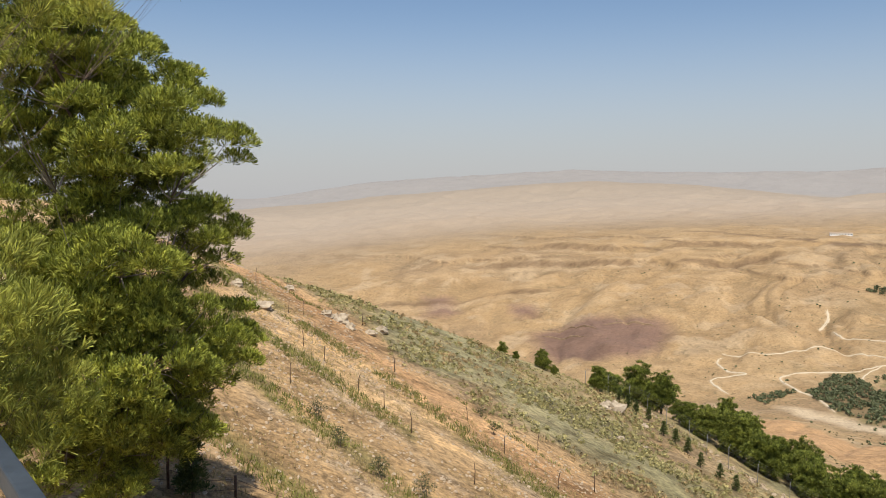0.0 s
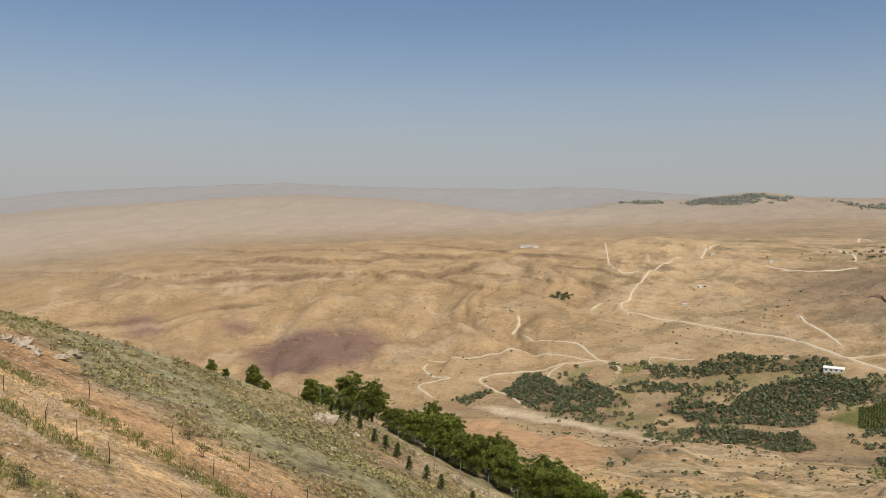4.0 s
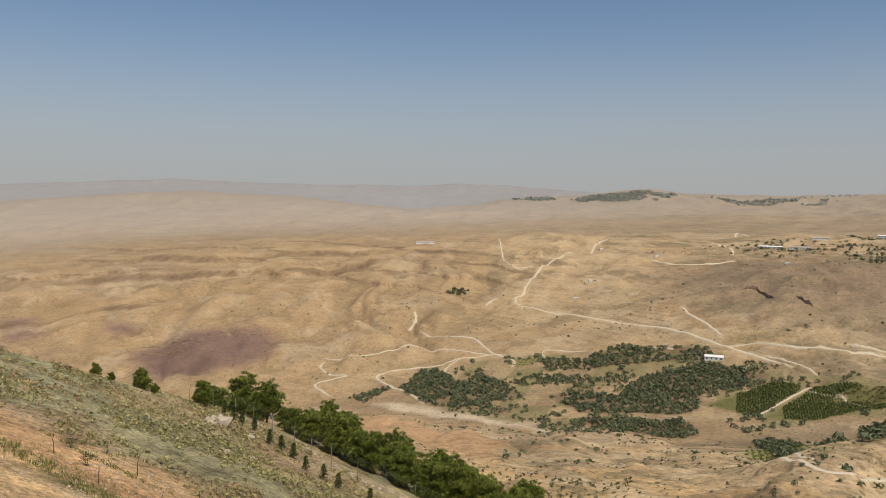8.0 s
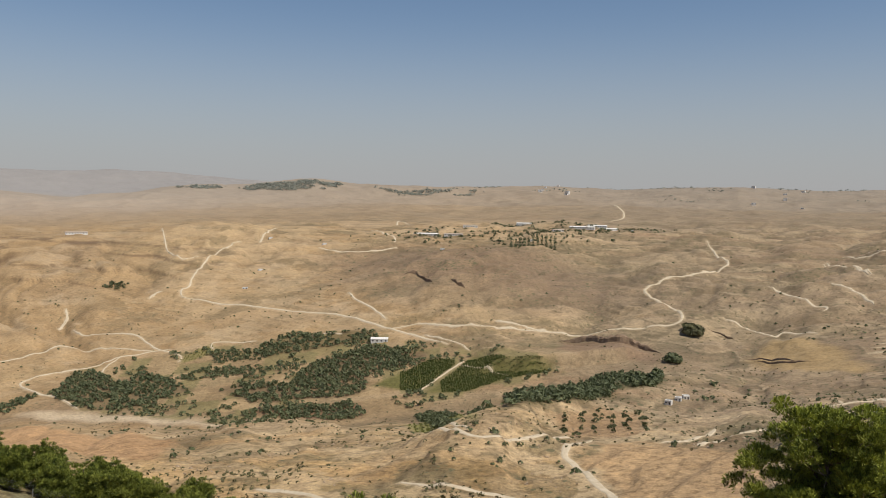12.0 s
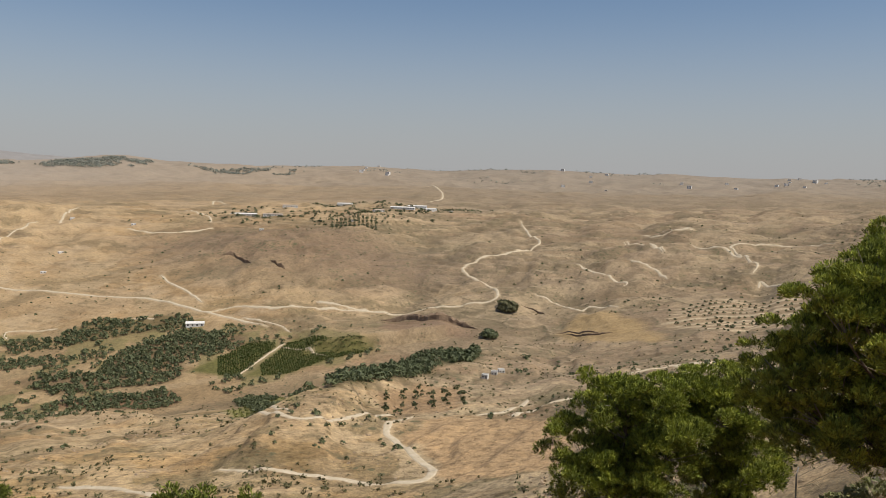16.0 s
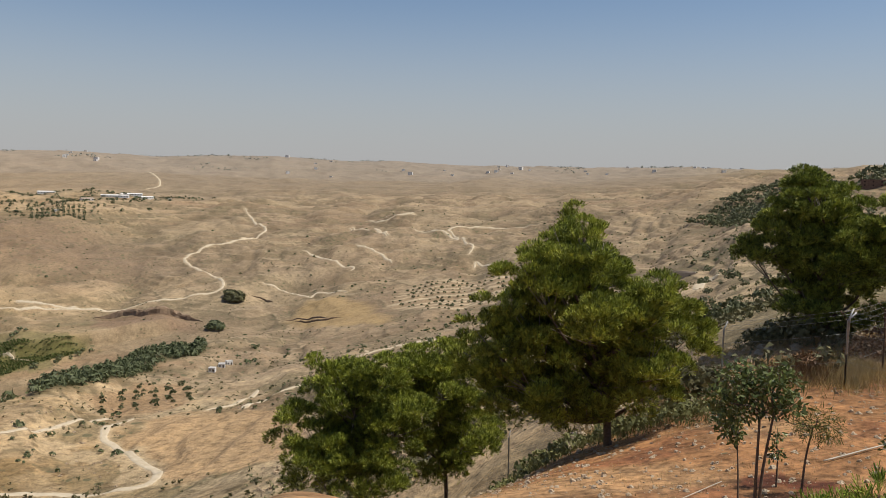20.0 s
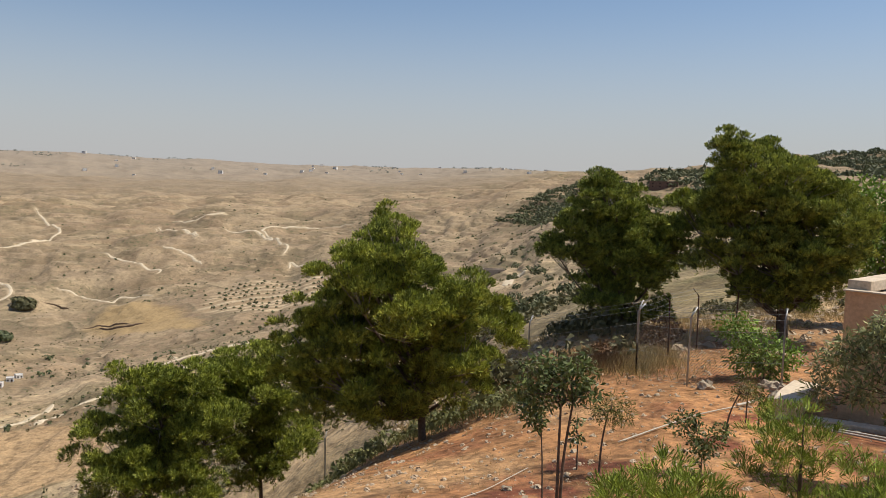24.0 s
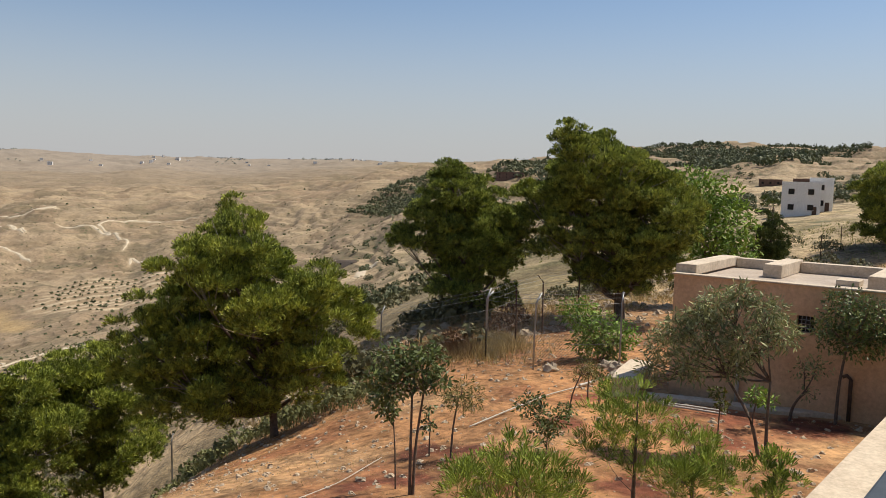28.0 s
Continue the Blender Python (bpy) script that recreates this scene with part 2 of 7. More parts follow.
def paint_ground(me, x, y, z, folds):
    """Soil colours of the land: sand, scrub, red earth, fields, painted haze far off, and how much grows on it."""
    r, az = np.hypot(x, y), np.degrees(np.arctan2(x, y))
    col = np.tile(np.array([[0.360, 0.252, 0.138]]), (len(x), 1))
    green = np.full(len(x), 0.35)

    def lay(mask, rgb, plants=None):
        col[:] = col * (1 - mask[:, None]) + np.array([rgb]) * mask[:, None]
        if plants is not None:
            green[:] = green * (1 - mask) + plants * mask

    swell = fractal(x, y, 310, 4, 101)
    lay(smooth(0.0, 0.5, swell) * 0.7, (0.420, 0.305, 0.175), 0.15)
    lay(smooth(0.05, 0.5, -swell) * 0.6, (0.270, 0.195, 0.125), 0.6)
    lay(smooth(0.15, 0.45, fractal(x, y, 90, 4, 111)) * smooth(40, 80, az) * 0.6, (0.21, 0.175, 0.105), 0.8)
    lay(smooth(0.2, 0.5, fractal(x, y, 45, 4, 121)) * smooth(130, 300, r) * (1 - smooth(900, 1200, r)) * 0.55, (0.195, 0.165, 0.095), 0.9)
    lay(smooth(0.2, 0.5, fractal(x, y, 70, 4, 131)) * smooth(130, 300, r) * 0.6, (0.46, 0.36, 0.24), 0.05)
    lay(smooth(50, 80, az) * smooth(150, 300, r) * 0.6, (0.285, 0.212, 0.132), 0.6)
    lay(smooth(95, 104, az) * smooth(45, 70, r) * 0.8, (0.245, 0.198, 0.105), 0.7)
    # plots and grazed patches, long across the slopes, each with its own tone
    turn = np.radians(az) * r
    u = (turn + 45 * fractal(x, y, 150, 3, 251)) / 170
    v = (r + 45 * fractal(x, y, 150, 3, 261)) / 85
    row = np.floor(v)
    cell = np.floor(u + 0.37 * row)
    tone, kind = lattice(cell, row, 271), lattice(cell, row, 281)
    zone = smooth(42, 58, az) * smooth(420, 560, r) * (1 - smooth(3300, 3900, r))
    lay(zone * (tone > 0.35) * 0.55, (0.43, 0.325, 0.21), 0.05)
    lay(zone * (tone < -0.45) * 0.5, (0.215, 0.175, 0.112), 0.9)
    lay(zone * (np.abs(tone) < 0.2) * (kind > 0) * 0.5, (0.37, 0.245, 0.155), 0.1)
    edge = np.minimum(np.minimum(v - row, row + 1 - v) * 85, 1e9)
    lay(zone * (1 - smooth(1.5, 7, edge)) * (kind > -0.2) * 0.6, (0.19, 0.155, 0.095), 0.9)
    # bands along the slopes: pale banks, dark scrub, ledges
    turn = np.radians(az) * r
    band = fractal(turn * 0.28 + 30 * swell, r * 1.2, 26, 5, 221)
    zone = smooth(125, 200, r) * (1 - smooth(900, 1500, r)) * smooth(12, 30, az)
    lay(zone * smooth(0.14, 0.34, band) * 0.75, (0.185, 0.160, 0.088), 0.9)
    lay(zone * smooth(0.18, 0.36, -band) * 0.8, (0.50, 0.395, 0.26), 0.0)
    band = fractal(turn * 0.2, r * 0.8, 60, 5, 231)
    zone = smooth(900, 1400, r) * (1 - 0.5 * smooth(3000, 4000, r)) * smooth(30, 45, az)
    lay(zone * smooth(0.12, 0.36, band) * 0.7, (0.175, 0.150, 0.092), 0.9)
    lay(zone * smooth(0.2, 0.4, -band) * 0.6, (0.46, 0.36, 0.24), 0.0)
    zone = smooth(90, 98, az) * smooth(42, 60, r) * (1 - smooth(600, 900, r))
    band = fractal(turn * 0.4, r * 1.0, 14, 5, 241)
    lay(zone * smooth(0.1, 0.34, band) * 0.7, (0.20, 0.185, 0.085), 0.9)
    lay(zone * smooth(0.12, 0.36, -band) * 0.7, (0.44, 0.345, 0.205), 0.1)
    # beds that crop out along the slopes: scrub at the foot of each step, pale rock on its lip
    f = (z + 4 * fractal(x, y, 260, 3, 91)) / 5.5
    f = f - np.floor(f)
    zone = smooth(200, 330, r) * (1 - smooth(2300, 2600, r)) * smooth(-0.15, 0.25, fractal(x, y, 130, 3, 97)) * smooth(-0.3, 0.1, fractal(x, y, 28, 3, 99))
    lay(zone * np.exp(-((f - 0.42) / 0.12) ** 2) * (0.5 + 0.35 * smooth(45, 60, az)), (0.175, 0.140, 0.080), 0.9)
    lay(zone * np.exp(-((f - 0.66) / 0.10) ** 2) * (0.45 + 0.35 * smooth(45, 60, az)), (0.49, 0.385, 0.25), 0.0)
    lay(smooth(118, 150, r) * (1 - smooth(450, 640, r)) * (1 - smooth(62, 74, az)) * (0.45 + 0.3 * fractal(x, y, 55, 3, 299)), (0.54, 0.370, 0.180), 0.15)
    # scrub in hollows, bare pale soil on crests; contrast also paints in relief shading
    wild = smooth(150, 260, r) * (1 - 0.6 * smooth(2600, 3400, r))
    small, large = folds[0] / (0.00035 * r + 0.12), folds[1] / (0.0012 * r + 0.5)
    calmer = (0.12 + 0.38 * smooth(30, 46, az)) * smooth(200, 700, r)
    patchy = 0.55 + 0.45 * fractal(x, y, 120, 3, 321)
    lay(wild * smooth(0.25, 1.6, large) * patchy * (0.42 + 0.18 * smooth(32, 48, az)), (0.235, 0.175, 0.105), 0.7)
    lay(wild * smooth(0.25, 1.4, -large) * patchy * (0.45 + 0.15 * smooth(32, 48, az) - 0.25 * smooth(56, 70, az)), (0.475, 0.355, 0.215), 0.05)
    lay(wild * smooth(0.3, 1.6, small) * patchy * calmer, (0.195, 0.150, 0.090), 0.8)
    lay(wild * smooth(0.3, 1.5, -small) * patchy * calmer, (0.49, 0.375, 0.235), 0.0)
    lay(np.exp(-((az - 35) / 5.0) ** 2 - ((r - 1980) / 280) ** 2) * (0.45 + 0.4 * fractal(x, y, 90, 4, 331)), (0.56, 0.43, 0.265), 0.0)
    lay(smooth(56, 72, az) * smooth(230, 420, r) * (1 - smooth(2600, 3500, r)) * (0.60 + 0.30 * fractal(x, y, 200, 3, 341)), (0.285, 0.203, 0.128), 0.6)
    # ragged patches of scrub and bare ground
    zone = smooth(150, 230, r) * (1 - 0.5 * smooth(2300, 3000, r)) * smooth(20, 36, az)
    near = 1 - smooth(450, 800, r)
    lay(zone * smooth(0.10, 0.19, fractal(x, y, 55, 6, 351)) * 0.5, (0.185, 0.148, 0.088), 0.8)
    lay(zone * smooth(0.14, 0.22, fractal(x, y, 80, 6, 357)) * 0.5, (0.45, 0.345, 0.215), 0.0)
    lay(zone * near * smooth(0.10, 0.20, fractal(x, y, 20, 5, 361)) * 0.6, (0.195, 0.160, 0.090), 0.8)
    lay(zone * near * smooth(0.14, 0.24, fractal(x, y, 26, 5, 367)) * 0.6, (0.52, 0.405, 0.255), 0.0)
    # field walls and terrace banks that follow the contours
    bank = (z + 2.5 * fractal(x, y, 140, 3, 371)) / 7.5
    bank = bank - np.floor(bank)
    zone = smooth(40, 54, az) * smooth(260, 380, r) * (1 - smooth(2300, 2700, r)) * smooth(0.0, 0.12, fractal(x, y, 150, 4, 373))
    lay(zone * np.exp(-((bank - 0.46) / 0.06) ** 2) * 0.75, (0.165, 0.130, 0.078), 0.8)
    lay(zone * np.exp(-((bank - 0.60) / 0.06) ** 2) * 0.65, (0.47, 0.36, 0.225), 0.0)
    # stream bed and damp valley floor
    valley = np.exp(-((r - np.interp(az, HEADING, VALLEY_R)) / 70) ** 2) * smooth(15, 25, az) * (1 - smooth(66, 72, az))
    lay(valley * 0.55, (0.22, 0.16, 0.10), 0.8)
    wx, wy = x + 10 * fractal(x, y, 40, 3, 141), y + 10 * fractal(x, y, 40, 3, 151)
    for name, rgb, soft, plants in (
            ("rocky_hill", (0.235, 0.170, 0.115), 160, 0.8), ("ploughed_field", (0.46, 0.295, 0.160), 8, 0.0), ("orange_field", (0.44, 0.300, 0.165), 5, 0.0),
            ("stubble_field", (0.42, 0.295, 0.145), 14, 0.0), ("pale_bank", (0.52, 0.43, 0.31), 18, 0.0), ("meadow", (0.17, 0.17, 0.06), 8, 0.3),
            ("purple_rock", (0.185, 0.118, 0.098), 45, 0.1), ("purple_rock_west", (0.21, 0.135, 0.112), 40, 0.1), ("purple_rock_mid", (0.21, 0.135, 0.112), 35, 0.1),
            ("red_cliff", (0.27, 0.185, 0.120), 14, 0.3), ("olive_terraces", (0.36, 0.265, 0.16), 14, 0.1), ("olive_plot", (0.34, 0.23, 0.13), 8, 0.0)):
        lay(inside(PLOTS[name], wx, wy, soft) * 0.9, rgb, plants)
    # small plots of the valley floor
    floor = inside(PLOTS["valley_floor"], x, y, 16)
    u, v = np.floor((x * 0.75 + y * 0.66) / 38), np.floor((x * 0.66 - y * 0.75) / 24)
    tone = lattice(u, v, 297)
    lay(floor * 0.6, (0.30, 0.22, 0.125), 0.4)
    lay(floor * (tone > 0.25) * 0.7, (0.205, 0.185, 0.085), 0.4)
    lay(floor * (tone < -0.6) * 0.8, (0.38, 0.285, 0.165), 0.0)
    for level in (-172, -150, -128, -110):
        lift = level + 14 * np.sin(np.radians(az) * 6) + 10 * fractal(x, y, 300, 3, 81)
        part = (1 - smooth(30, 44, az)) * smooth(1500, 1800, r) * (1 - smooth(2500, 2700, r)) * smooth(-0.3, 0.0, fractal(x, y, 350, 2, 85 - level))
        lay(part * np.exp(-((z - lift) / 1.6) ** 2) * 0.8, (0.165, 0.110, 0.068), 0.2)
    for shift, (start, end), rise in LEDGES:
        step = r - ledge_line(az, x, y, shift)
        part = smooth(start, start + 3, az) * (1 - smooth(end - 3, end, az)) * smooth(-0.5, -0.1, fractal(x, y, 130, 2, 87 + int(rise)))
        lay(part * np.exp(-((step + 1) / 9) ** 2) * 0.85, (0.165, 0.112, 0.072), 0.1)
        lay(part * np.exp(-((step + 30) / 16) ** 2) * 0.4, (0.50, 0.385, 0.25), 0.0)
    banks = inside(PLOTS["olive_terraces"], x, y, 10) * smooth(0.45, 0.7, np.cos(2 * np.pi * (r - 540) / 24))
    lay(banks * 0.9, (0.56, 0.45, 0.30), 0.0)
    for name, rgb in (("main_grove", (0.20, 0.145, 0.085)), ("long_grove", (0.20, 0.15, 0.085)), ("upper_grove", (0.20, 0.155, 0.08)), ("lower_grove", (0.22, 0.14, 0.085)),
                      ("stream_grove", (0.13, 0.11, 0.055)), ("vines_west", (0.135, 0.130, 0.045)), ("vines_east", (0.145, 0.135, 0.05)), ("young_vines", (0.24, 0.21, 0.09)), ("bean_rows", (0.22, 0.21, 0.08))):
        lay(inside(PLOTS[name], x, y, 10), rgb, 0.3)
    # far plains: distance haze painted into the soil colour, paler and greyer outwards
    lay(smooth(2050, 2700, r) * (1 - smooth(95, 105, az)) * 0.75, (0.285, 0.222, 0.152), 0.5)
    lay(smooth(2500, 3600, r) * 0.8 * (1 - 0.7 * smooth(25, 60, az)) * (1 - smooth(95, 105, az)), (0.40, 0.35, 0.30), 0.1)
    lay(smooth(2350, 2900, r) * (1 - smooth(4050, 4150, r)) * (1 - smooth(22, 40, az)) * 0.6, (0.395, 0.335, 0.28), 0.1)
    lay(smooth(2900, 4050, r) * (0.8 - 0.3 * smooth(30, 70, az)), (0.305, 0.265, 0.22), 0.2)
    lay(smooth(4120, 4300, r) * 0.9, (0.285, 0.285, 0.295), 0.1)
    # the flank: tilled rows, then grey-green scrub
    flank = (1 - smooth(45, 60, az)) * (1 - smooth(128, 150, r))
    past = (x + 13) * 0.70 + (y - 87) * 0.71 + 4.0 * fractal(x, y, 12, 4, 161)
    lay(flank * smooth(-2.5, 3.5, past), (0.365, 0.298, 0.158), 0.5)
    lay(flank * smooth(-1.5, 1.5, past) * smooth(0.0, 0.4, fractal(x, y, 22, 4, 171)) * 0.7, (0.33, 0.225, 0.135), 0.3)
    lay(flank * smooth(-1.5, 1.5, past) * smooth(0.05, 0.4, fractal(x, y, 14, 4, 175)) * 0.6, (0.26, 0.265, 0.155), 0.6)
    lay(flank * (1 - smooth(-1.5, 1.5, past)), (0.500, 0.342, 0.180), 0.1)
    lay(flank * np.exp(-((past + 5) / 3.2) ** 2), (0.470, 0.290, 0.150), 0.05)
    for k in range(5):
        strip = np.exp(-((past + 9.5 + 7.4 * k + 0.6 * np.sin(x * 0.3)) / 1.0) ** 2) * smooth(-0.35, 0.2, fractal(x, y, 7, 3, 181 + k))
        lay(flank * strip * 0.8, (0.205, 0.195, 0.075), 0.4)
        wall = np.exp(-((past + 11.4 + 7.4 * k + 0.6 * np.sin(x * 0.3)) / 0.7) ** 2) * smooth(-0.3, 0.3, fractal(x, y, 5, 3, 191 + k))
        lay(flank * wall * 0.8, (0.52, 0.42, 0.30), 0.0)
    # the garden: red earth with dry straw
    garden = smooth(62, 78, az) * (1 - smooth(38, 52, r + 0.6 * (y + 8)))
    lay(garden, (0.365, 0.188, 0.085), 0.1)
    lay(garden * smooth(-0.1, 0.4, fractal(x, y, 5, 4, 201)) * 0.6, (0.455, 0.290, 0.150), 0.1)
    lay(garden * smooth(0.1, 0.5, fractal(x, y, 2.2, 4, 211)) * 0.7, (0.245, 0.098, 0.050), 0.0)
    lay(smooth(78, 84, az) * np.exp(-((r + 0.6 * (y + 8) - 50) / 7) ** 2) * 0.6, (0.40, 0.31, 0.19), 0.3)
    for cx, cy, size in ((16.7, -2.8, 0.9), (16.5, -3.8, 0.8), (18.9, -4.6, 0.9), (18.4, -5.3, 0.7), (14.2, -7.5, 0.9), (17.1, -11.0, 1.3), (17.7, -14.4, 1.4), (22.1, -10.1, 0.9), (15.0, -5.2, 0.7), (19.4, -8.4, 0.8), (18.6, -12.7, 1.0)):
        away = np.hypot((x - cx), (y - cy)) / size + 0.5 * fractal(x, y, 0.6, 3, 291)
        lay(1 - smooth(0.55, 1.0, away), (0.185, 0.066, 0.036), 0.0)
    col[:] = col * (0.86 + 0.05 * smooth(90, 200, r) * (1 - smooth(50, 66, az)))[:, None]
    tint = (smooth(100, 160, r) * (1 - 1.3 * smooth(52, 66, az)))[:, None]
    col[:] = col * (1 + tint * np.array([[0.03, 0.0, -0.045]]))
    # soil detail fades with range; far west this adds to the painted haze
    grain = me.attributes.new("grain", "FLOAT", "POINT")
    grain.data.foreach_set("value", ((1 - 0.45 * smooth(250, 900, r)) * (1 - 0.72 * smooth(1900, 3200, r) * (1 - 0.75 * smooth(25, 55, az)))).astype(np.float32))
    att = me.color_attributes.new("soil", "FLOAT_COLOR", "POINT")
    att.data.foreach_set("color", np.hstack([np.clip(col, 0, 1), green[:, None]]).ravel().astype(np.float32))

# ---- lie of the land (heights against the eye, metres; headings in degrees) ----
HEADING = np.array([-40, -13, 0, 10, 20, 30, 45, 56, 65, 75, 90, 105, 120, 135])
FOOT_Z = np.array([-30, -40, -45, -55, -56, -62, -76, -78, -74, -62, -42, -16, -9, -4])
SHOULDER_Z = np.array([-150, -150, -140, -135, -125, -120, -116, -118, -112, -92, -68, -33, -8, 4])
VALLEY_R = np.array([2000, 1800, 1400, 1250, 1120, 1020, 855, 875, 985, 900, 900, 700, 700, 700])
VALLEY_Z = np.array([-340, -330, -300, -285, -270, -255, -237, -215, -184, -150, -100, -5, 15, 20])
RIM_R = np.array([2600, 2600, 2500, 2450, 2400, 2300, 2000, 1900, 1900, 1800, 1700, 1500, 1500, 1500])
RIM_EL = np.array([-5, -4.4, -3.0, -2.4, -1.9, -2.0, -2.3, -2.2, -2.0, -1.8, -1.2, 1.0, 3.1, 2.9])
BENCH_EL = np.array([-3, -2.4, -1.2, -0.8, -0.6, -0.6, -0.5, -0.4, -0.3, -0.2, 0.0, 0.9, 2.0, 2.0])
SKY_AT = np.array([-40, -13, 0, 4, 10, 17.5, 21, 26, 29.6, 32, 34, 36, 38, 39.4, 42, 43.4, 45, 50, 54.5, 57, 60, 63, 65.4, 70, 73, 75.7, 77, 79, 83, 90, 97, 103.5, 120, 135])
SKY_EL = np.array([-1.5, -1.0, 0.3, 0.62, 1.0, 0.61, 0.3, -0.3, 0.25, 0.79, 0.89, 0.82, 1.02, 1.23, 1.37, 1.12, 1.05, 0.95, 1.09, 1.19, 1.08, 0.93, 1.15, 1.26, 1.12, 0.99, 1.15, 1.1, 0.95, 0.97, 0.99, 1.02, 1.5, 1.5])
RIDGE_AT = np.array([-40, -12.4, -5, 2.3, 7, 10, 13, 17.4, 20.5, 26.3, 28.4, 30, 32.8, 35, 38, 41, 50, 135])
RIDGE_EL = np.array([-0.5, -0.3, 0.85, 1.35, 1.6, 1.76, 1.56, 1.5, 1.44, 1.55, 1.64, 1.58, 1.49, 1.37, 1.14, 0.85, 0.75, 0.9])
REACH = 4900.0


def smooth(a, b, v):
    k = np.clip((v - a) / (b - a), 0, 1)
    return k * k * (3 - 2 * k)


def scramble(h):
    h = (h ^ (h >> np.uint32(13))) * np.uint32(1274126177)
    return ((h ^ (h >> np.uint32(16))) & np.uint32(0xFFFF)) / 32767.5 - 1.0


def lattice(ix, iy, seed):
    a = np.asarray(ix).astype(np.int64).astype(np.uint32) * np.uint32(374761393)
    b = np.asarray(iy).astype(np.int64).astype(np.uint32) * np.uint32(668265263)
    return scramble(a + b + np.uint32(seed * 2147483647 & 0xFFFFFFFF))


def value_noise(x, y, seed):
    ix, iy = np.floor(x), np.floor(y)
    fx, fy = x - ix, y - iy
    fx, fy = fx * fx * fx * (fx * (fx * 6 - 15) + 10), fy * fy * fy * (fy * (fy * 6 - 15) + 10)
    h = ix.astype(np.int64).astype(np.uint32) * np.uint32(374761393) + np.uint32(seed * 2147483647 & 0xFFFFFFFF)
    k = iy.astype(np.int64).astype(np.uint32) * np.uint32(668265263)
    h1, k1 = h + np.uint32(374761393), k + np.uint32(668265263)
    a, b, c, d = scramble(h + k), scramble(h1 + k), scramble(h + k1), scramble(h1 + k1)
    return (a + (b - a) * fx) * (1 - fy) + (c + (d - c) * fx) * fy


def fractal(x, y, size, octaves, seed, ridged=False):
    x, y = np.broadcast_arrays(np.asarray(x, float), np.asarray(y, float))
    if x.size > 24000:
        flat = [fractal(p, q, size, octaves, seed, ridged) for p, q in zip(np.array_split(x.ravel(), x.size // 12000), np.array_split(y.ravel(), x.size // 12000))]
        return np.concatenate(flat).reshape(x.shape)
    out, amp, total = 0.0, 1.0, 0.0
    for k in range(octaves):
        n = value_noise(x / size + 17.3 * k, y / size - 9.1 * k, seed + k)
        out = out + amp * (1 - 2 * np.abs(n) if ridged else n)
        total += amp
        amp, size = amp * 0.55, size / 2.07
        x, y = 0.8 * x - 0.6 * y, 0.6 * x + 0.8 * y
    return out / total


LEDGES = ((0, (1.5, 27), 10), (150, (5, 23), 9), (-190, (-6, 9), 5))  # metres behind the main line, from and to heading, rise


def ledge_line(a, x, y, shift):
    """Range of the rock ledges under the western bench."""
    return np.interp(a, [-10, 1.6, 5.9, 10.7, 15.8, 21.6, 30], [2125, 2095, 2078, 2022, 1960, 1953, 1953]) + shift + 14 * fractal(x, y, 160, 3, 83)


def near_ground(x, y, r, az):
    """The ridge's flank on the west and the levelled garden on the east."""
    flank = -16.6 - 0.42 * x
    garden = -4.6 - 0.06 * np.minimum(r, 60) - 0.026 * np.logaddexp(0, (y + 8) / 2.5) * 2.5 * np.minimum(np.logaddexp(0, (x - 12) / 2.0) * 2.0, 40)
    z = flank + (garden - flank) * smooth(38, 78, az)
    z = z - 0.6 * np.logaddexp(0, y - 1.5) * smooth(70, 80, az) * smooth(8, 16, r) * (1 - smooth(40, 60, r))
    z = z + 8 * np.exp(-((az - 48) / 11) ** 2 - ((r - 42) / 15) ** 2)
    return -5.0 + (z + 5.0) * smooth(5, 36, r) * (1 - smooth(60, 100, az)) + (z + 5.0) * smooth(60, 100, az)


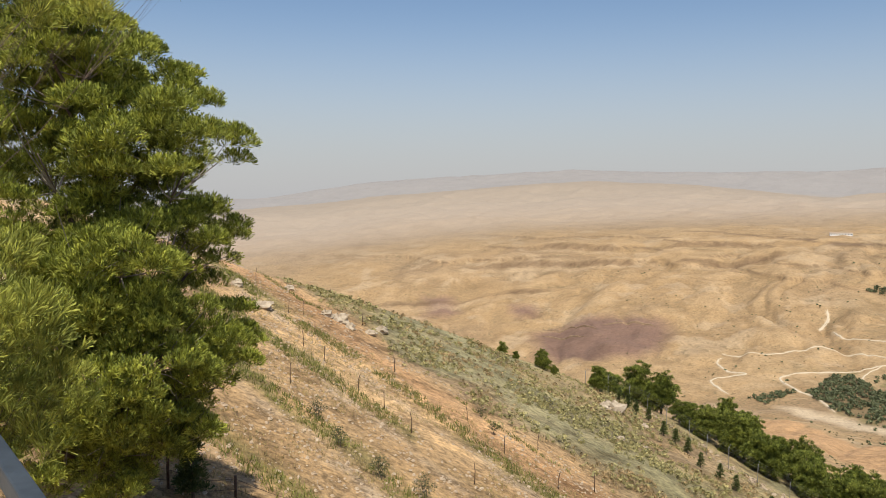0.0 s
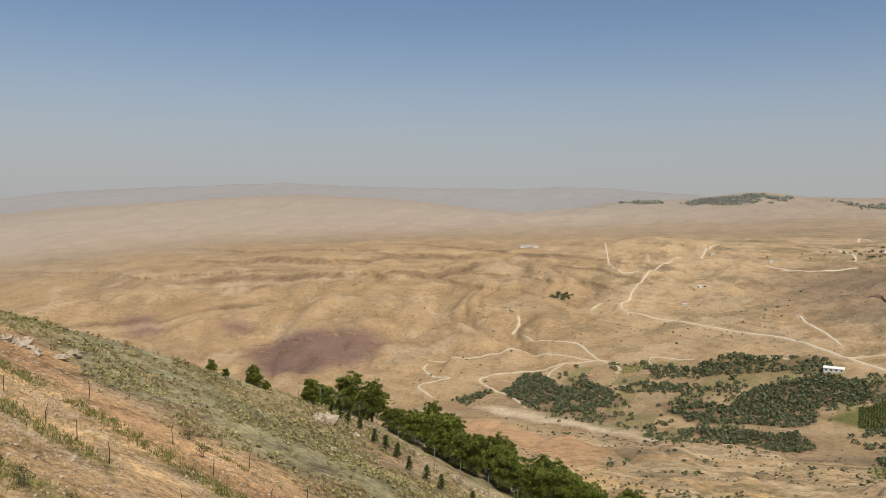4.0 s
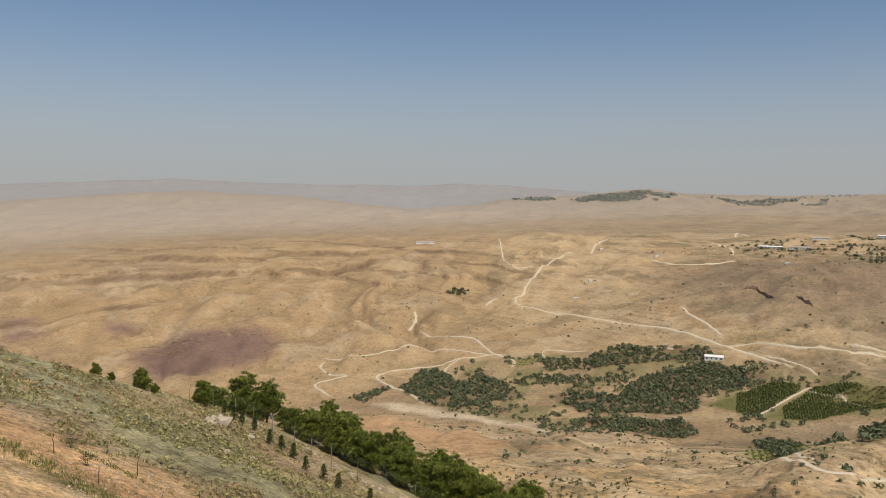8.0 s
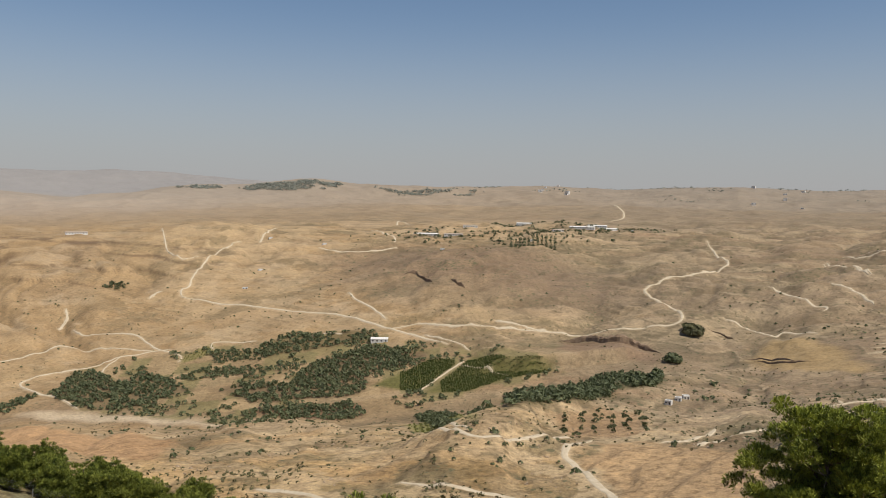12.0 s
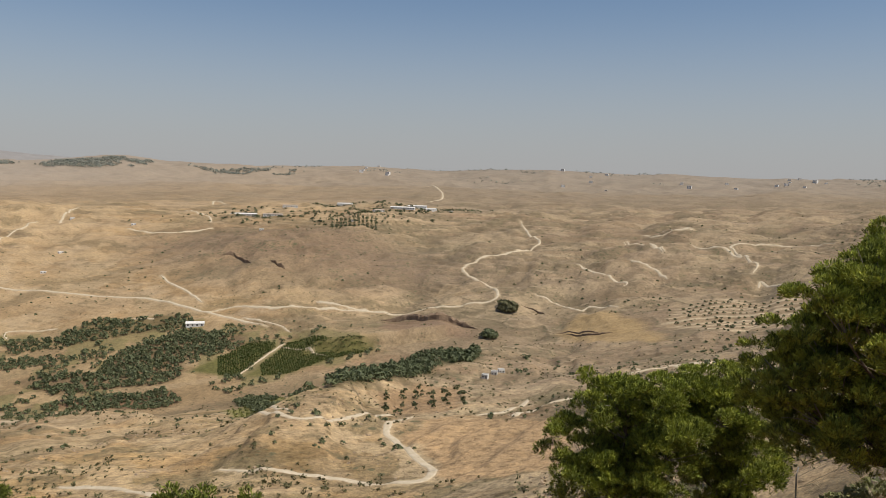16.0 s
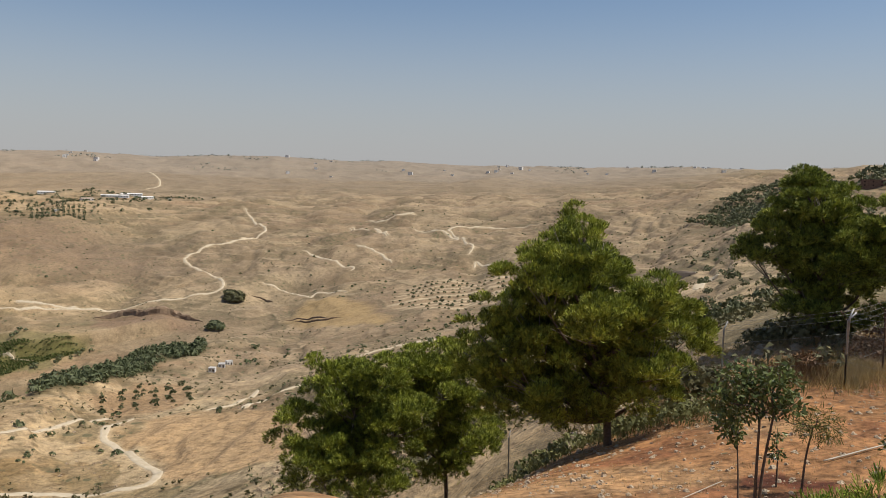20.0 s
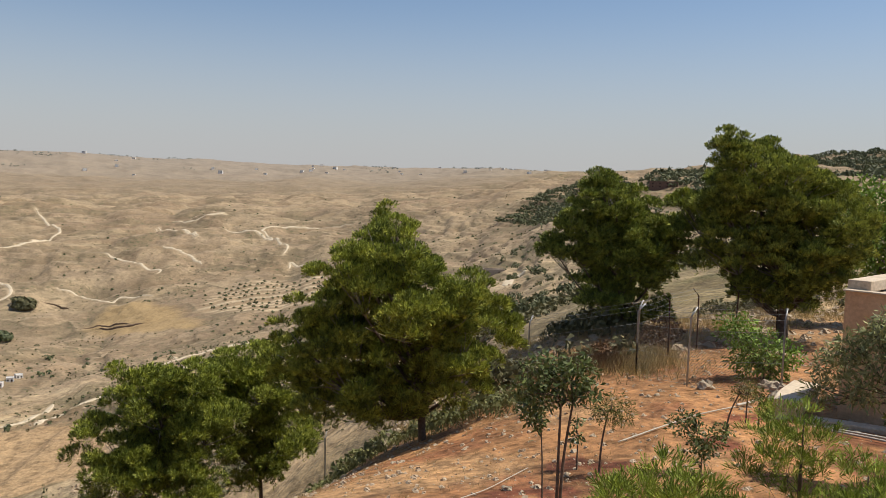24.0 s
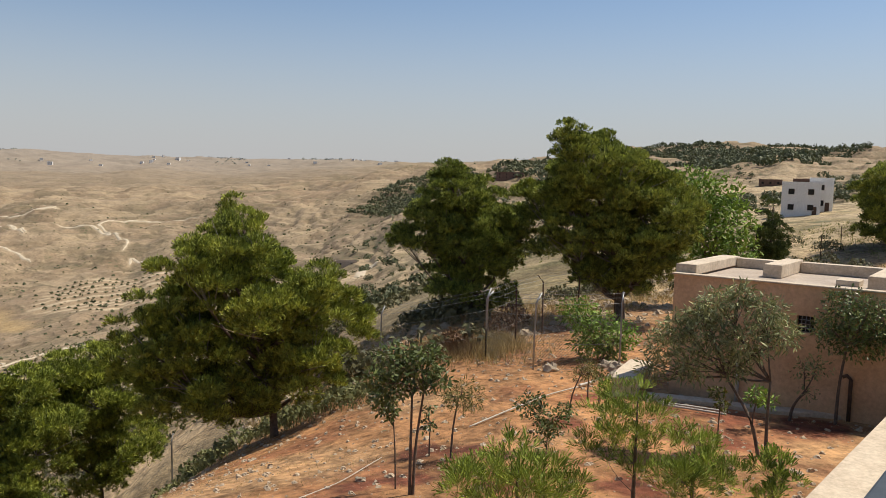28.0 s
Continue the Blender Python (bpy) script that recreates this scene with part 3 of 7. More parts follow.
def height(x, y, rough=1.0):
    r = np.maximum(np.hypot(x, y), 0.1)
    az = (np.degrees(np.arctan2(x, y)) + 112.5) % 360 - 112.5
    az = np.where(az > 190, 190 - (az - 190), az)
    a = np.where(az < -40, -40.0, az)

    def at(v):
        return sum(np.interp(a + d, HEADING, v) for d in (-7, -4, -1.5, 1.5, 4, 7)) / 6

    rc = np.interp(a, [-40, -13, 6, 12, 18, 30, 45, 60, 75, 85, 100, 120, 135], [85, 90, 104, 107, 112, 105, 80, 50, 42, 42, 42, 50, 70])
    zf, zs, rv, zv, rr = at(FOOT_Z), at(SHOULDER_Z), at(VALLEY_R), at(VALLEY_Z), at(RIM_R)
    zr = rr * np.tan(np.radians(at(RIM_EL)))
    zb = 3250 * np.tan(np.radians(at(BENCH_EL)))
    zk = 4050 * np.tan(np.radians(sum(np.interp(a + d, SKY_AT, SKY_EL) for d in (-0.8, 0, 0.8)) / 3))
    zm = 4800 * np.tan(np.radians(sum(np.interp(a + d, RIDGE_AT, RIDGE_EL) for d in (-1, 0, 1)) / 3))
    far = zf
    for r0, z0, r1, z1 in ((130, zf, 330, zs), (330, zs, rv, zv), (rv, zv, rr, zr), (rr, zr, 3250, zb), (3250, zb, 4050, zk), (4050, zk, 4800, zm)):
        k = np.clip((r - r0) / (r1 - r0), 0, 1)
        far = far + (z1 - z0) * (k * 0.6 + 0.4 * k * k * (3 - 2 * k))
    near = near_ground(x, y, r, az)
    w = smooth(rc, rc + 45, r)
    z = near + (far - near) * w
    # the bulging hill over the gorge, the scarp beside the spring, gullies and swells
    knob = np.exp(-((a - 51.5) / 7.0) ** 2 - ((r - 1480) / 230) ** 2)
    bad = np.exp(-((a - 35) / 4.5) ** 2 - ((r - 1980) / 260) ** 2)
    z = z + 36 * knob + 14 * bad
    # the spur that runs down beside the stream, its far side hidden
    crest = np.interp(a, [50, 54, 58, 62, 66, 70], [430, 500, 590, 700, 800, 880])
    spur = smooth(44, 56, a) * (1 - smooth(66, 72, a))
    z = z + 22 * spur * np.exp(-((r - crest) / np.where(r < crest, 120, 55)) ** 2)
    # the pale bank along the near edge of the valley
    lip = np.interp(a, [20, 26, 32, 38, 44, 50], [900, 860, 770, 690, 600, 520])
    z = z + 9 * smooth(18, 24, a) * (1 - smooth(46, 51, a)) * np.exp(-((r - lip) / np.where(r < lip, 90, 38)) ** 2)
    along, across = 0.62 * (x - 850) - 0.78 * (y - 500), 0.78 * (x - 850) + 0.62 * (y - 500)
    bend = 14 * fractal(x, y, 70, 3, 51)
    z = z + 15 * smooth(-4, 4, across + bend - 18) * (1 - smooth(15, 190, across)) * smooth(-125, -85, along) * (1 - smooth(55, 95, along))
    z = z + 6 * np.exp(-((x - 51) ** 2 + (y + 61) ** 2) / 22 ** 2)
    # the valley floor and the sandy slope over it lie smoother
    calm = 1 - 0.85 * np.exp(-((r - rv - 40) / 150) ** 2) * smooth(14, 24, a) * (1 - smooth(64, 72, a))
    calm = calm * (1 - 0.6 * smooth(950, 1100, r) * (1 - smooth(1450, 1750, r)) * smooth(24, 32, a) * (1 - smooth(46, 54, a)))
    calm = calm * (1 - 0.8 * np.exp(-((x - 900) / 170) ** 2 - ((y - 190) / 170) ** 2))
    big = smooth(200, 900, r) * rough * calm
    warp = 60 * fractal(x, y, 240, 3, 61)
    gully = fractal(np.radians(a) * 1500 + warp, r * 0.33 + warp, 150, 3, 71, True)
    z = z + big * (1 - smooth(2400, 2700, r)) * (8 + 14 * smooth(1250, 1450, r) * (1 - smooth(1950, 2100, r)) * (1 - smooth(26, 40, a))) * (-gully) * 1.1
    z = z + big * ((-4 - 5 * smooth(34, 50, a)) * fractal(x, y, 170, 5, 3, True) + 15 * fractal(x, y, 420, 3, 9)) * (1 - 0.6 * smooth(2200, 2600, r))
    z = z + rough * (20 * bad * fractal(x, y, 110, 5, 13, True) + 10 * knob * fractal(x, y, 80, 4, 15, True))
    # folds of the eastern slopes
    z = z + big * smooth(56, 68, a) * (1 - smooth(2300, 2700, r)) * (-14 * fractal(x + warp, y - warp, 260, 4, 17, True) - 4)
    # rills and hummocks
    z = z + smooth(170, 320, r) * (1 - smooth(2500, 3000, r)) * rough * calm * (0.5 + 1.3 * smooth(600, 1200, r)) * -fractal(x, y, 36, 3, 19, True)
    for shift, (start, end), rise in LEDGES:
        step = r - ledge_line(a, x, y, shift)
        part = smooth(start, start + 3, a) * (1 - smooth(end - 3, end, a)) * smooth(-0.5, -0.1, fractal(x, y, 130, 2, 87 + int(rise)))
        z = z + rough * part * rise * (smooth(-7, 7, step) - smooth(10, 260, step))
    for level, rise in ((-172, 9), (-150, 7), (-128, 5)):
        lift = level + 14 * np.sin(np.radians(a) * 6) + 10 * fractal(x, y, 300, 3, 81)
        part = (1 - smooth(30, 44, a)) * smooth(1500, 1800, r) * (1 - smooth(2500, 2700, r)) * smooth(-0.25, 0.25, fractal(x, y, 350, 2, 85 - level))
        z = z + part * rise * (smooth(lift - 2.5, lift + 2.5, z) - smooth(lift - 30, lift + 30, z))
    z = z + big * smooth(2400, 2900, r) * (1 - 0.8 * smooth(3700, 4050, r)) * 26 * fractal(x, y, 520, 5, 21, True)
    z = z + smooth(110, 260, r) * rough * calm * (-2.0 * fractal(x, y, 70, 4, 31, True))
    z = z - 22 * smooth(4080, 4200, r) * (1 - smooth(4300, 4750, r)) + smooth(4150, 4500, r) * rough * 8 * fractal(x, y, 300, 4, 25, True)
    # level beds that stand out along the slopes
    s = (z + 4 * fractal(x, y, 260, 3, 91)) / 5.5
    f = s - np.floor(s)
    z = z + rough * calm * smooth(200, 330, r) * (1 - smooth(2300, 2600, r)) * smooth(-0.2, 0.2, fractal(x, y, 180, 3, 95)) * 3.0 * (smooth(0.32, 0.68, f) - f)
    z = z + rough * (0.10 + 0.25 * smooth(40, 90, r)) * smooth(4, 12, r) * fractal(x, y, 5.0, 3, 41)
    return z


def ground_at(x, y):
    return float(height(np.array([float(x)]), np.array([float(y)]))[0])


GRID = {}
COLUMN = 0.14


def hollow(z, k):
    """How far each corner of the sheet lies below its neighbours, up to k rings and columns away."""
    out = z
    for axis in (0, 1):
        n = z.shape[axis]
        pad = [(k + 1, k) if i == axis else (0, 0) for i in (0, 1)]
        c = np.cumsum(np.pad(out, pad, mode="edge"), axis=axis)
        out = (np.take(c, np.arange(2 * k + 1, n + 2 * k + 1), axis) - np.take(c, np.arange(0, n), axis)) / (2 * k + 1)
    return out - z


def surface(x, y):
    """Height of the ground sheet itself, between its corners."""
    k = np.clip((np.degrees(np.arctan2(x, y)) + 32) / COLUMN, 0, 170 / COLUMN)
    j = np.floor(k).astype(int)
    r = np.hypot(x, y)
    i = np.clip(np.searchsorted(GRID["rings"], r) - 1, 0, len(GRID["rings"]) - 2)
    u, v = (r - GRID["rings"][i]) / (GRID["rings"][i + 1] - GRID["rings"][i]), k - j
    z = GRID["z"]
    return (z[i, j] * (1 - v) + z[i, j + 1] * v) * (1 - u) + (z[i + 1, j] * (1 - v) + z[i + 1, j + 1] * v) * u


def build_ground():
    rings = np.concatenate([np.geomspace(1.2, 12, 20, endpoint=False), np.geomspace(12, 150, 120, endpoint=False),
                            np.geomspace(150, 700, 170, endpoint=False), np.geomspace(700, 2600, 290, endpoint=False), np.geomspace(2600, REACH, 130)])
    cols = np.concatenate([np.arange(-32, 139, COLUMN), np.arange(139, 327, 4.0)])
    n, m = len(cols), len(rings)
    a = np.radians(cols)
    x, y = np.outer(rings, np.sin(a)).ravel(), np.outer(rings, np.cos(a)).ravel()
    z = height(x, y)
    GRID.update(rings=rings, z=z.reshape(m, n))
    co = np.stack([x, y, z], 1)
    i = np.arange(m - 1)[:, None] * n
    j = np.arange(n)[None, :]
    k = (np.arange(n)[None, :] + 1) % n
    quads = np.stack([i + j, i + n + j, i + n + k, i + k], 2).reshape(-1, 4)
    co = np.vstack([co, [[0, 0, -5.0]]])
    fan = np.stack([np.full(n, len(co) - 1), np.arange(n), (np.arange(n) + 1) % n], 1)
    me = bpy.data.meshes.new("ground")
    me.vertices.add(len(co))
    me.vertices.foreach_set("co", co.ravel())
    loops = np.concatenate([quads[:, ::-1].ravel(), fan[:, ::-1].ravel()])
    me.loops.add(len(loops))
    me.loops.foreach_set("vertex_index", loops.astype(np.int32))
    starts = np.concatenate([np.arange(len(quads)) * 4, len(quads) * 4 + np.arange(len(fan)) * 3])
    me.polygons.add(len(starts))
    me.polygons.foreach_set("loop_start", starts.astype(np.int32))
    me.polygons.foreach_set("use_smooth", np.ones(len(starts), dtype=bool))
    me.update(calc_edges=True)
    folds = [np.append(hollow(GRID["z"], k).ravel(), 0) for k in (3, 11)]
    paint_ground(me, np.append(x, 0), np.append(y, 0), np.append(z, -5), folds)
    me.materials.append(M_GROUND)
    return tagged(new("ground", me), "dry sandy hills and valley with scrub and red soil", "ground", kind="structure")


# outlines on the ground, metres east and north of the eye
PLOTS = {}
PLOTS["sparse_grove"] = [(669, 987), (713, 989), (725, 964), (730, 910), (705, 907), (669, 960)]
PLOTS["terrace_grove"] = [(554, 831), (591, 811), (581, 793), (557, 808)]
PLOTS["stream_row"] = [(649, 583), (683, 558), (391, 285), (375, 268), (348, 261), (634, 561)]
PLOTS["west_grove"] = [(407, 1073), (416, 1035), (462, 1062), (458, 1080)]
PLOTS["long_grove"] = [(474, 1063), (497, 1066), (535, 1112), (557, 1101), (548, 1022), (590, 1013), (594, 952), (585, 898), (542, 910), (506, 911), (476, 966), (473, 1033)]
PLOTS["strip_grove"] = [(599, 961), (638, 957), (678, 901), (667, 877), (601, 932)]
PLOTS["main_grove"] = [(602, 873), (638, 866), (649, 821), (661, 801), (724, 837), (782, 815), (809, 809), (818, 768), (824, 712), (802, 696), (759, 720), (727, 726), (687, 693), (659, 700), (630, 744), (595, 790)]
PLOTS["upper_grove"] = [(718, 955), (773, 963), (805, 962), (808, 906), (837, 891), (853, 844), (830, 804), (804, 838), (738, 901), (709, 913)]
PLOTS["lower_grove"] = [(570, 774), (591, 761), (651, 670), (631, 636), (591, 641), (582, 717)]
PLOTS["stream_grove"] = [(738, 527), (773, 518), (802, 462), (830, 463), (850, 420), (682, 312), (631, 301), (593, 313), (523, 294), (451, 286), (391, 276)]
PLOTS["spring_grove"] = [(917, 423), (944, 406), (888, 379), (865, 394)]
PLOTS["vines_west"] = [(701, 696), (807, 697), (813, 656), (797, 647), (713, 633)]
PLOTS["vines_east"] = [(804, 638), (838, 648), (819, 580), (848, 531), (836, 526), (794, 561), (733, 575), (711, 621)]
PLOTS["young_vines"] = [(652, 1034), (710, 1041), (691, 1002), (640, 1009)]
PLOTS["meadow"] = [(770, 887), (793, 851), (787, 820), (761, 840), (743, 872)]
PLOTS["bean_rows"] = [(562, 515), (655, 519), (344, 264), (550, 499)]
PLOTS["ploughed_field"] = [(328, 857), (365, 896), (352, 704), (306, 498), (240, 395), (226, 419), (242, 499), (254, 603)]
PLOTS["orange_field"] = [(383, 212), (353, 121), (314, 102), (248, 82), (253, 105), (268, 143), (290, 154), (333, 194)]
PLOTS["stubble_field"] = [(931, 327), (1022, 329), (998, 276), (938, 232), (849, 188), (801, 174), (823, 233)]
PLOTS["olive_terraces"] = [(910, 198), (1017, 196), (1040, 142), (970, 64), (856, 45), (796, 60), (812, 106), (853, 165)]
PLOTS["olive_plot"] = [(424, 264), (506, 282), (546, 263), (421, 202), (408, 227), (393, 242)]
PLOTS["purple_rock"] = [(177, 1602), (281, 1616), (412, 1495), (398, 1409), (326, 1318), (235, 1352), (177, 1444)]
PLOTS["purple_rock_west"] = [(-40, 1942), (23, 1933), (36, 1814), (-9, 1811), (-39, 1831)]
PLOTS["purple_rock_mid"] = [(150, 1791), (200, 1754), (201, 1720), (158, 1715)]
PLOTS["pale_bank"] = [(423, 1027), (477, 954), (512, 870), (536, 770), (565, 719), (506, 727), (472, 855), (428, 967)]
PLOTS["rocky_hill"] = [(1168, 1278), (1324, 1235), (1401, 1067), (1344, 818), (1241, 607), (1163, 567), (1038, 734), (1002, 934), (1058, 1136)]
PLOTS["red_cliff"] = [(962, 593), (956, 522), (956, 477), (934, 432), (896, 421), (902, 459), (876, 500), (878, 542)]
PLOTS["valley_floor"] = [(551, 1126), (647, 1066), (732, 1003), (804, 942), (850, 848), (853, 682), (851, 537), (833, 510), (718, 573), (636, 617), (530, 620), (515, 756), (494, 884), (473, 970)]


# ---- helpers for things ----
def mesh_from(name, verts, faces, mats, smooth_faces=False, index=None):
    me = bpy.data.meshes.new(name)
    me.from_pydata([tuple(v) for v in verts], [], [tuple(f) for f in faces])
    for mat in (mats if isinstance(mats, (list, tuple)) else [mats]):
        me.materials.append(mat)
    if smooth_faces:
        me.polygons.foreach_set("use_smooth", np.ones(len(me.polygons), dtype=bool))
    if index is not None:
        me.polygons.foreach_set("material_index", np.array(index, dtype=np.int32))
    return me


def tri_mesh(name, verts, mat, n=3):
    """Loose triangles or quads from a flat array of corners; quick for many leaves."""
    verts = np.asarray(verts, dtype=np.float32).reshape(-1, 3)
    count = len(verts) // n
    me = bpy.data.meshes.new(name)
    me.vertices.add(len(verts))
    me.vertices.foreach_set("co", verts.ravel())
    me.loops.add(len(verts))
    me.loops.foreach_set("vertex_index", np.arange(len(verts), dtype=np.int32))
    me.polygons.add(count)
    me.polygons.foreach_set("loop_start", np.arange(count, dtype=np.int32) * n)
    me.update(calc_edges=True)
    me.materials.append(mat)
    return me


def thing(name, at, label, category, group="", kind=""):
    ob = new(name)
    ob.location = at
    ob.empty_display_size = 0.2
    return tagged(ob, label, category, group, kind)


def put(name, me, parent, label="", at=(0, 0, 0)):
    ob = new(name, me)
    ob.parent = parent
    ob.location = at
    if label:
        ob["label"] = label
    return ob


def bent(points, n):
    """n points spaced evenly on a smooth line through the given ones."""
    p = np.array(points, float)
    q = np.vstack([2 * p[0] - p[1], p, 2 * p[-1] - p[-2]])
    out = []
    for i in range(len(p) - 1):
        a, b, c, d = q[i], q[i + 1], q[i + 2], q[i + 3]
        for t in np.linspace(0, 1, 12, endpoint=False):
            out.append(0.5 * (2 * b + (c - a) * t + (2 * a - 5 * b + 4 * c - d) * t ** 2 + (3 * b - a - 3 * c + d) * t ** 3))
    out = np.array(out + [p[-1]])
    s = np.concatenate([[0], np.cumsum(np.linalg.norm(np.diff(out, axis=0), axis=1))])
    if n is None:
        return out, s[-1]
    t = np.linspace(0, s[-1], n)
    return np.stack([np.interp(t, s, out[:, k]) for k in range(out.shape[1])], 1)


ROAD_LINES = []


def dirt_road(points, width):
    """A pale track that lies on the ground, worn unevenly at its edges."""
    length = bent(points, None)[1]
    n = max(8, int(length / 2.5))
    c = bent(points, n)
    ROAD_LINES.append((c, width))
    d = np.gradient(c, axis=0)
    d /= np.linalg.norm(d, axis=1)[:, None] + 1e-9
    side = np.stack([d[:, 1], -d[:, 0]], 1)
    k = np.linspace(0, 1, n)
    width = width * (0.72 if np.hypot(*c.mean(0)) > 700 else 1.0)
    wob = (1 + 0.25 * fractal(c[:, 0], c[:, 1], 14, 3, 301)) * np.clip(np.minimum(k, 1 - k) * 14, 0.3, 1) - 1
    rows, reach = [], np.hypot(c[:, 0], c[:, 1])
    for k, up in ((-0.55, -0.5), (-0.45, 1.0), (-0.22, 1.1), (0.0, 1.3), (0.22, 1.1), (0.45, 1.0), (0.55, -0.5)):
        p = c + side * (k * width * (1 + wob))[:, None]
        rows.append(np.column_stack([p, surface(p[:, 0], p[:, 1]) + up * (0.12 + 0.0003 * reach)]))
    v = np.concatenate(rows)
    f = [(k * n + i, k * n + i + 1, (k + 1) * n + i + 1, (k + 1) * n + i) for k in range(6) for i in range(n - 1)]
    ob = new("road", mesh_from("road", v, f, M_ROAD, True))
    return tagged(ob, "pale dusty dirt road across the dry hills", "road", kind="structure")


def dust_verges(me):
    """Trodden pale soil along the tracks."""
    n = len(me.vertices)
    co = np.empty(n * 3, np.float32)
    me.vertices.foreach_get("co", co)
    co = co.reshape(-1, 3)
    att = me.color_attributes["soil"]
    col = np.empty(n * 4, np.float32)
    att.data.foreach_get("color", col)
    col = col.reshape(-1, 4)
    for c, width in ROAD_LINES:
        lo, hi = c.min(0) - 12, c.max(0) + 12
        box = np.where((co[:, 0] > lo[0]) & (co[:, 0] < hi[0]) & (co[:, 1] > lo[1]) & (co[:, 1] < hi[1]))[0]
        dist = np.full(len(box), 1e9)
        for p in c[::2]:
            dist = np.minimum(dist, np.hypot(co[box, 0] - p[0], co[box, 1] - p[1]))
        k = (0.8 * (1 - smooth(width * 0.4, width * 0.4 + 2.2, dist)))[:, None]
        col[box] = col[box] * (1 - k) + np.array([[0.47, 0.375, 0.25, 0.0]]) * k
    att.data.foreach_set("color", col.ravel())


def leaf_clump(rng, n, size, flat=0.75, leaf=0.35):
    """Corners of n leafy scraps over a lumpy ball of radius size."""
    d = rng.normal(size=(n, 3))
    d /= np.linalg.norm(d, axis=1)[:, None]
    d[:, 2] = np.abs(d[:, 2]) * 1.1 - 0.15
    rad = size * (0.72 + 0.38 * rng.random(n))
    c = d * rad[:, None] * np.array([1, 1, flat])
    t = rng.normal(size=(n, 3))
    u = np.cross(d, t)
    u /= np.linalg.norm(u, axis=1)[:, None] + 1e-9
    w = np.cross(d, u) * 0.8 + d * rng.normal(size=(n, 1)) * 0.6
    s = size * leaf * (0.6 + 0.8 * rng.random((n, 1)))
    return np.stack([c - u * s - w * s * 0.6, c + u * s - w * s * 0.5, c + w * s], 1)


def scatter_in(points, gap, rng, jitter=0.35, turn=0.0, deep=None):
    poly = np.array(points, float)
    lo, hi = poly.min(0) - gap, poly.max(0) + gap
    gx, gy = np.meshgrid(np.arange(lo[0], hi[0], gap), np.arange(lo[1], hi[1], gap))
    gx = (gx - lo[0]) * (deep or gap) / gap + lo[0]
    mid = poly.mean(0)
    c, s = math.cos(turn), math.sin(turn)
    px, py = gx.ravel() - mid[0], gy.ravel() - mid[1]
    px, py = mid[0] + c * px - s * py, mid[1] + s * px + c * py
    px, py = px + rng.normal(size=px.shape) * gap * jitter, py + rng.normal(size=py.shape) * gap * jitter
    keep = inside(poly, px, py, 0.5) > 0.5
    return px[keep], py[keep]


def grove(name, px, py, size, mat, label, category, seed, scraps=34, spread=0.25, leaf=0.35):
    """Trees of one grove, too many to count, each a leafy crown on the ground."""
    rng = np.random.default_rng(seed)
    kinds = [leaf_clump(rng, scraps, 1.0, 0.85, leaf) for _ in range(6)]
    z = height(px, py)
    out = []
    for i in range(len(px)):
        s = size * (1 + spread * rng.normal())
        s = min(max(s, size * 0.5), size * 1.7)
        a = rng.random() * 6.28
        m = np.array([[math.cos(a), -math.sin(a), 0], [math.sin(a), math.cos(a), 0], [0, 0, 0.9 + 0.3 * rng.random()]])
        out.append((kinds[rng.integers(6)].reshape(-1, 3) @ m.T) * s + (px[i], py[i], z[i] + 0.55 * s))
    return tagged(new(name, tri_mesh(name, np.concatenate(out), mat)), label, category, kind="stuff")


# ---- trees and plants ----
def tube(path, radii, sides=7, cap=True):
    """Corners and faces of a round bar along a path."""
    p = np.array(path, float)
    d = np.gradient(p, axis=0)
    d /= np.linalg.norm(d, axis=1)[:, None] + 1e-9
    ref = np.where(np.abs(d[:, 2:3]) > 0.9, [[1.0, 0, 0]], [[0, 0, 1.0]])
    u = np.cross(d, ref)
    u /= np.linalg.norm(u, axis=1)[:, None] + 1e-9
    w = np.cross(d, u)
    a = np.linspace(0, 2 * math.pi, sides, endpoint=False)
    rad = np.broadcast_to(np.asarray(radii, float), (len(p),))
    v = (p[:, None, :] + rad[:, None, None] * (np.cos(a)[None, :, None] * u[:, None, :] + np.sin(a)[None, :, None] * w[:, None, :])).reshape(-1, 3)
    f = [(i * sides + k, i * sides + (k + 1) % sides, (i + 1) * sides + (k + 1) % sides, (i + 1) * sides + k) for i in range(len(p) - 1) for k in range(sides)]
    if cap:
        f += [tuple(range(sides))[::-1], tuple(range((len(p) - 1) * sides, len(p) * sides))]
    return v, f


def tube_mesh(name, path, radii, mat, sides=7):
    v, f = tube(path, radii, sides)
    return mesh_from(name, v, f, mat, True)


def unit(v):
    return v / (np.linalg.norm(v, axis=-1, keepdims=True) + 1e-9)


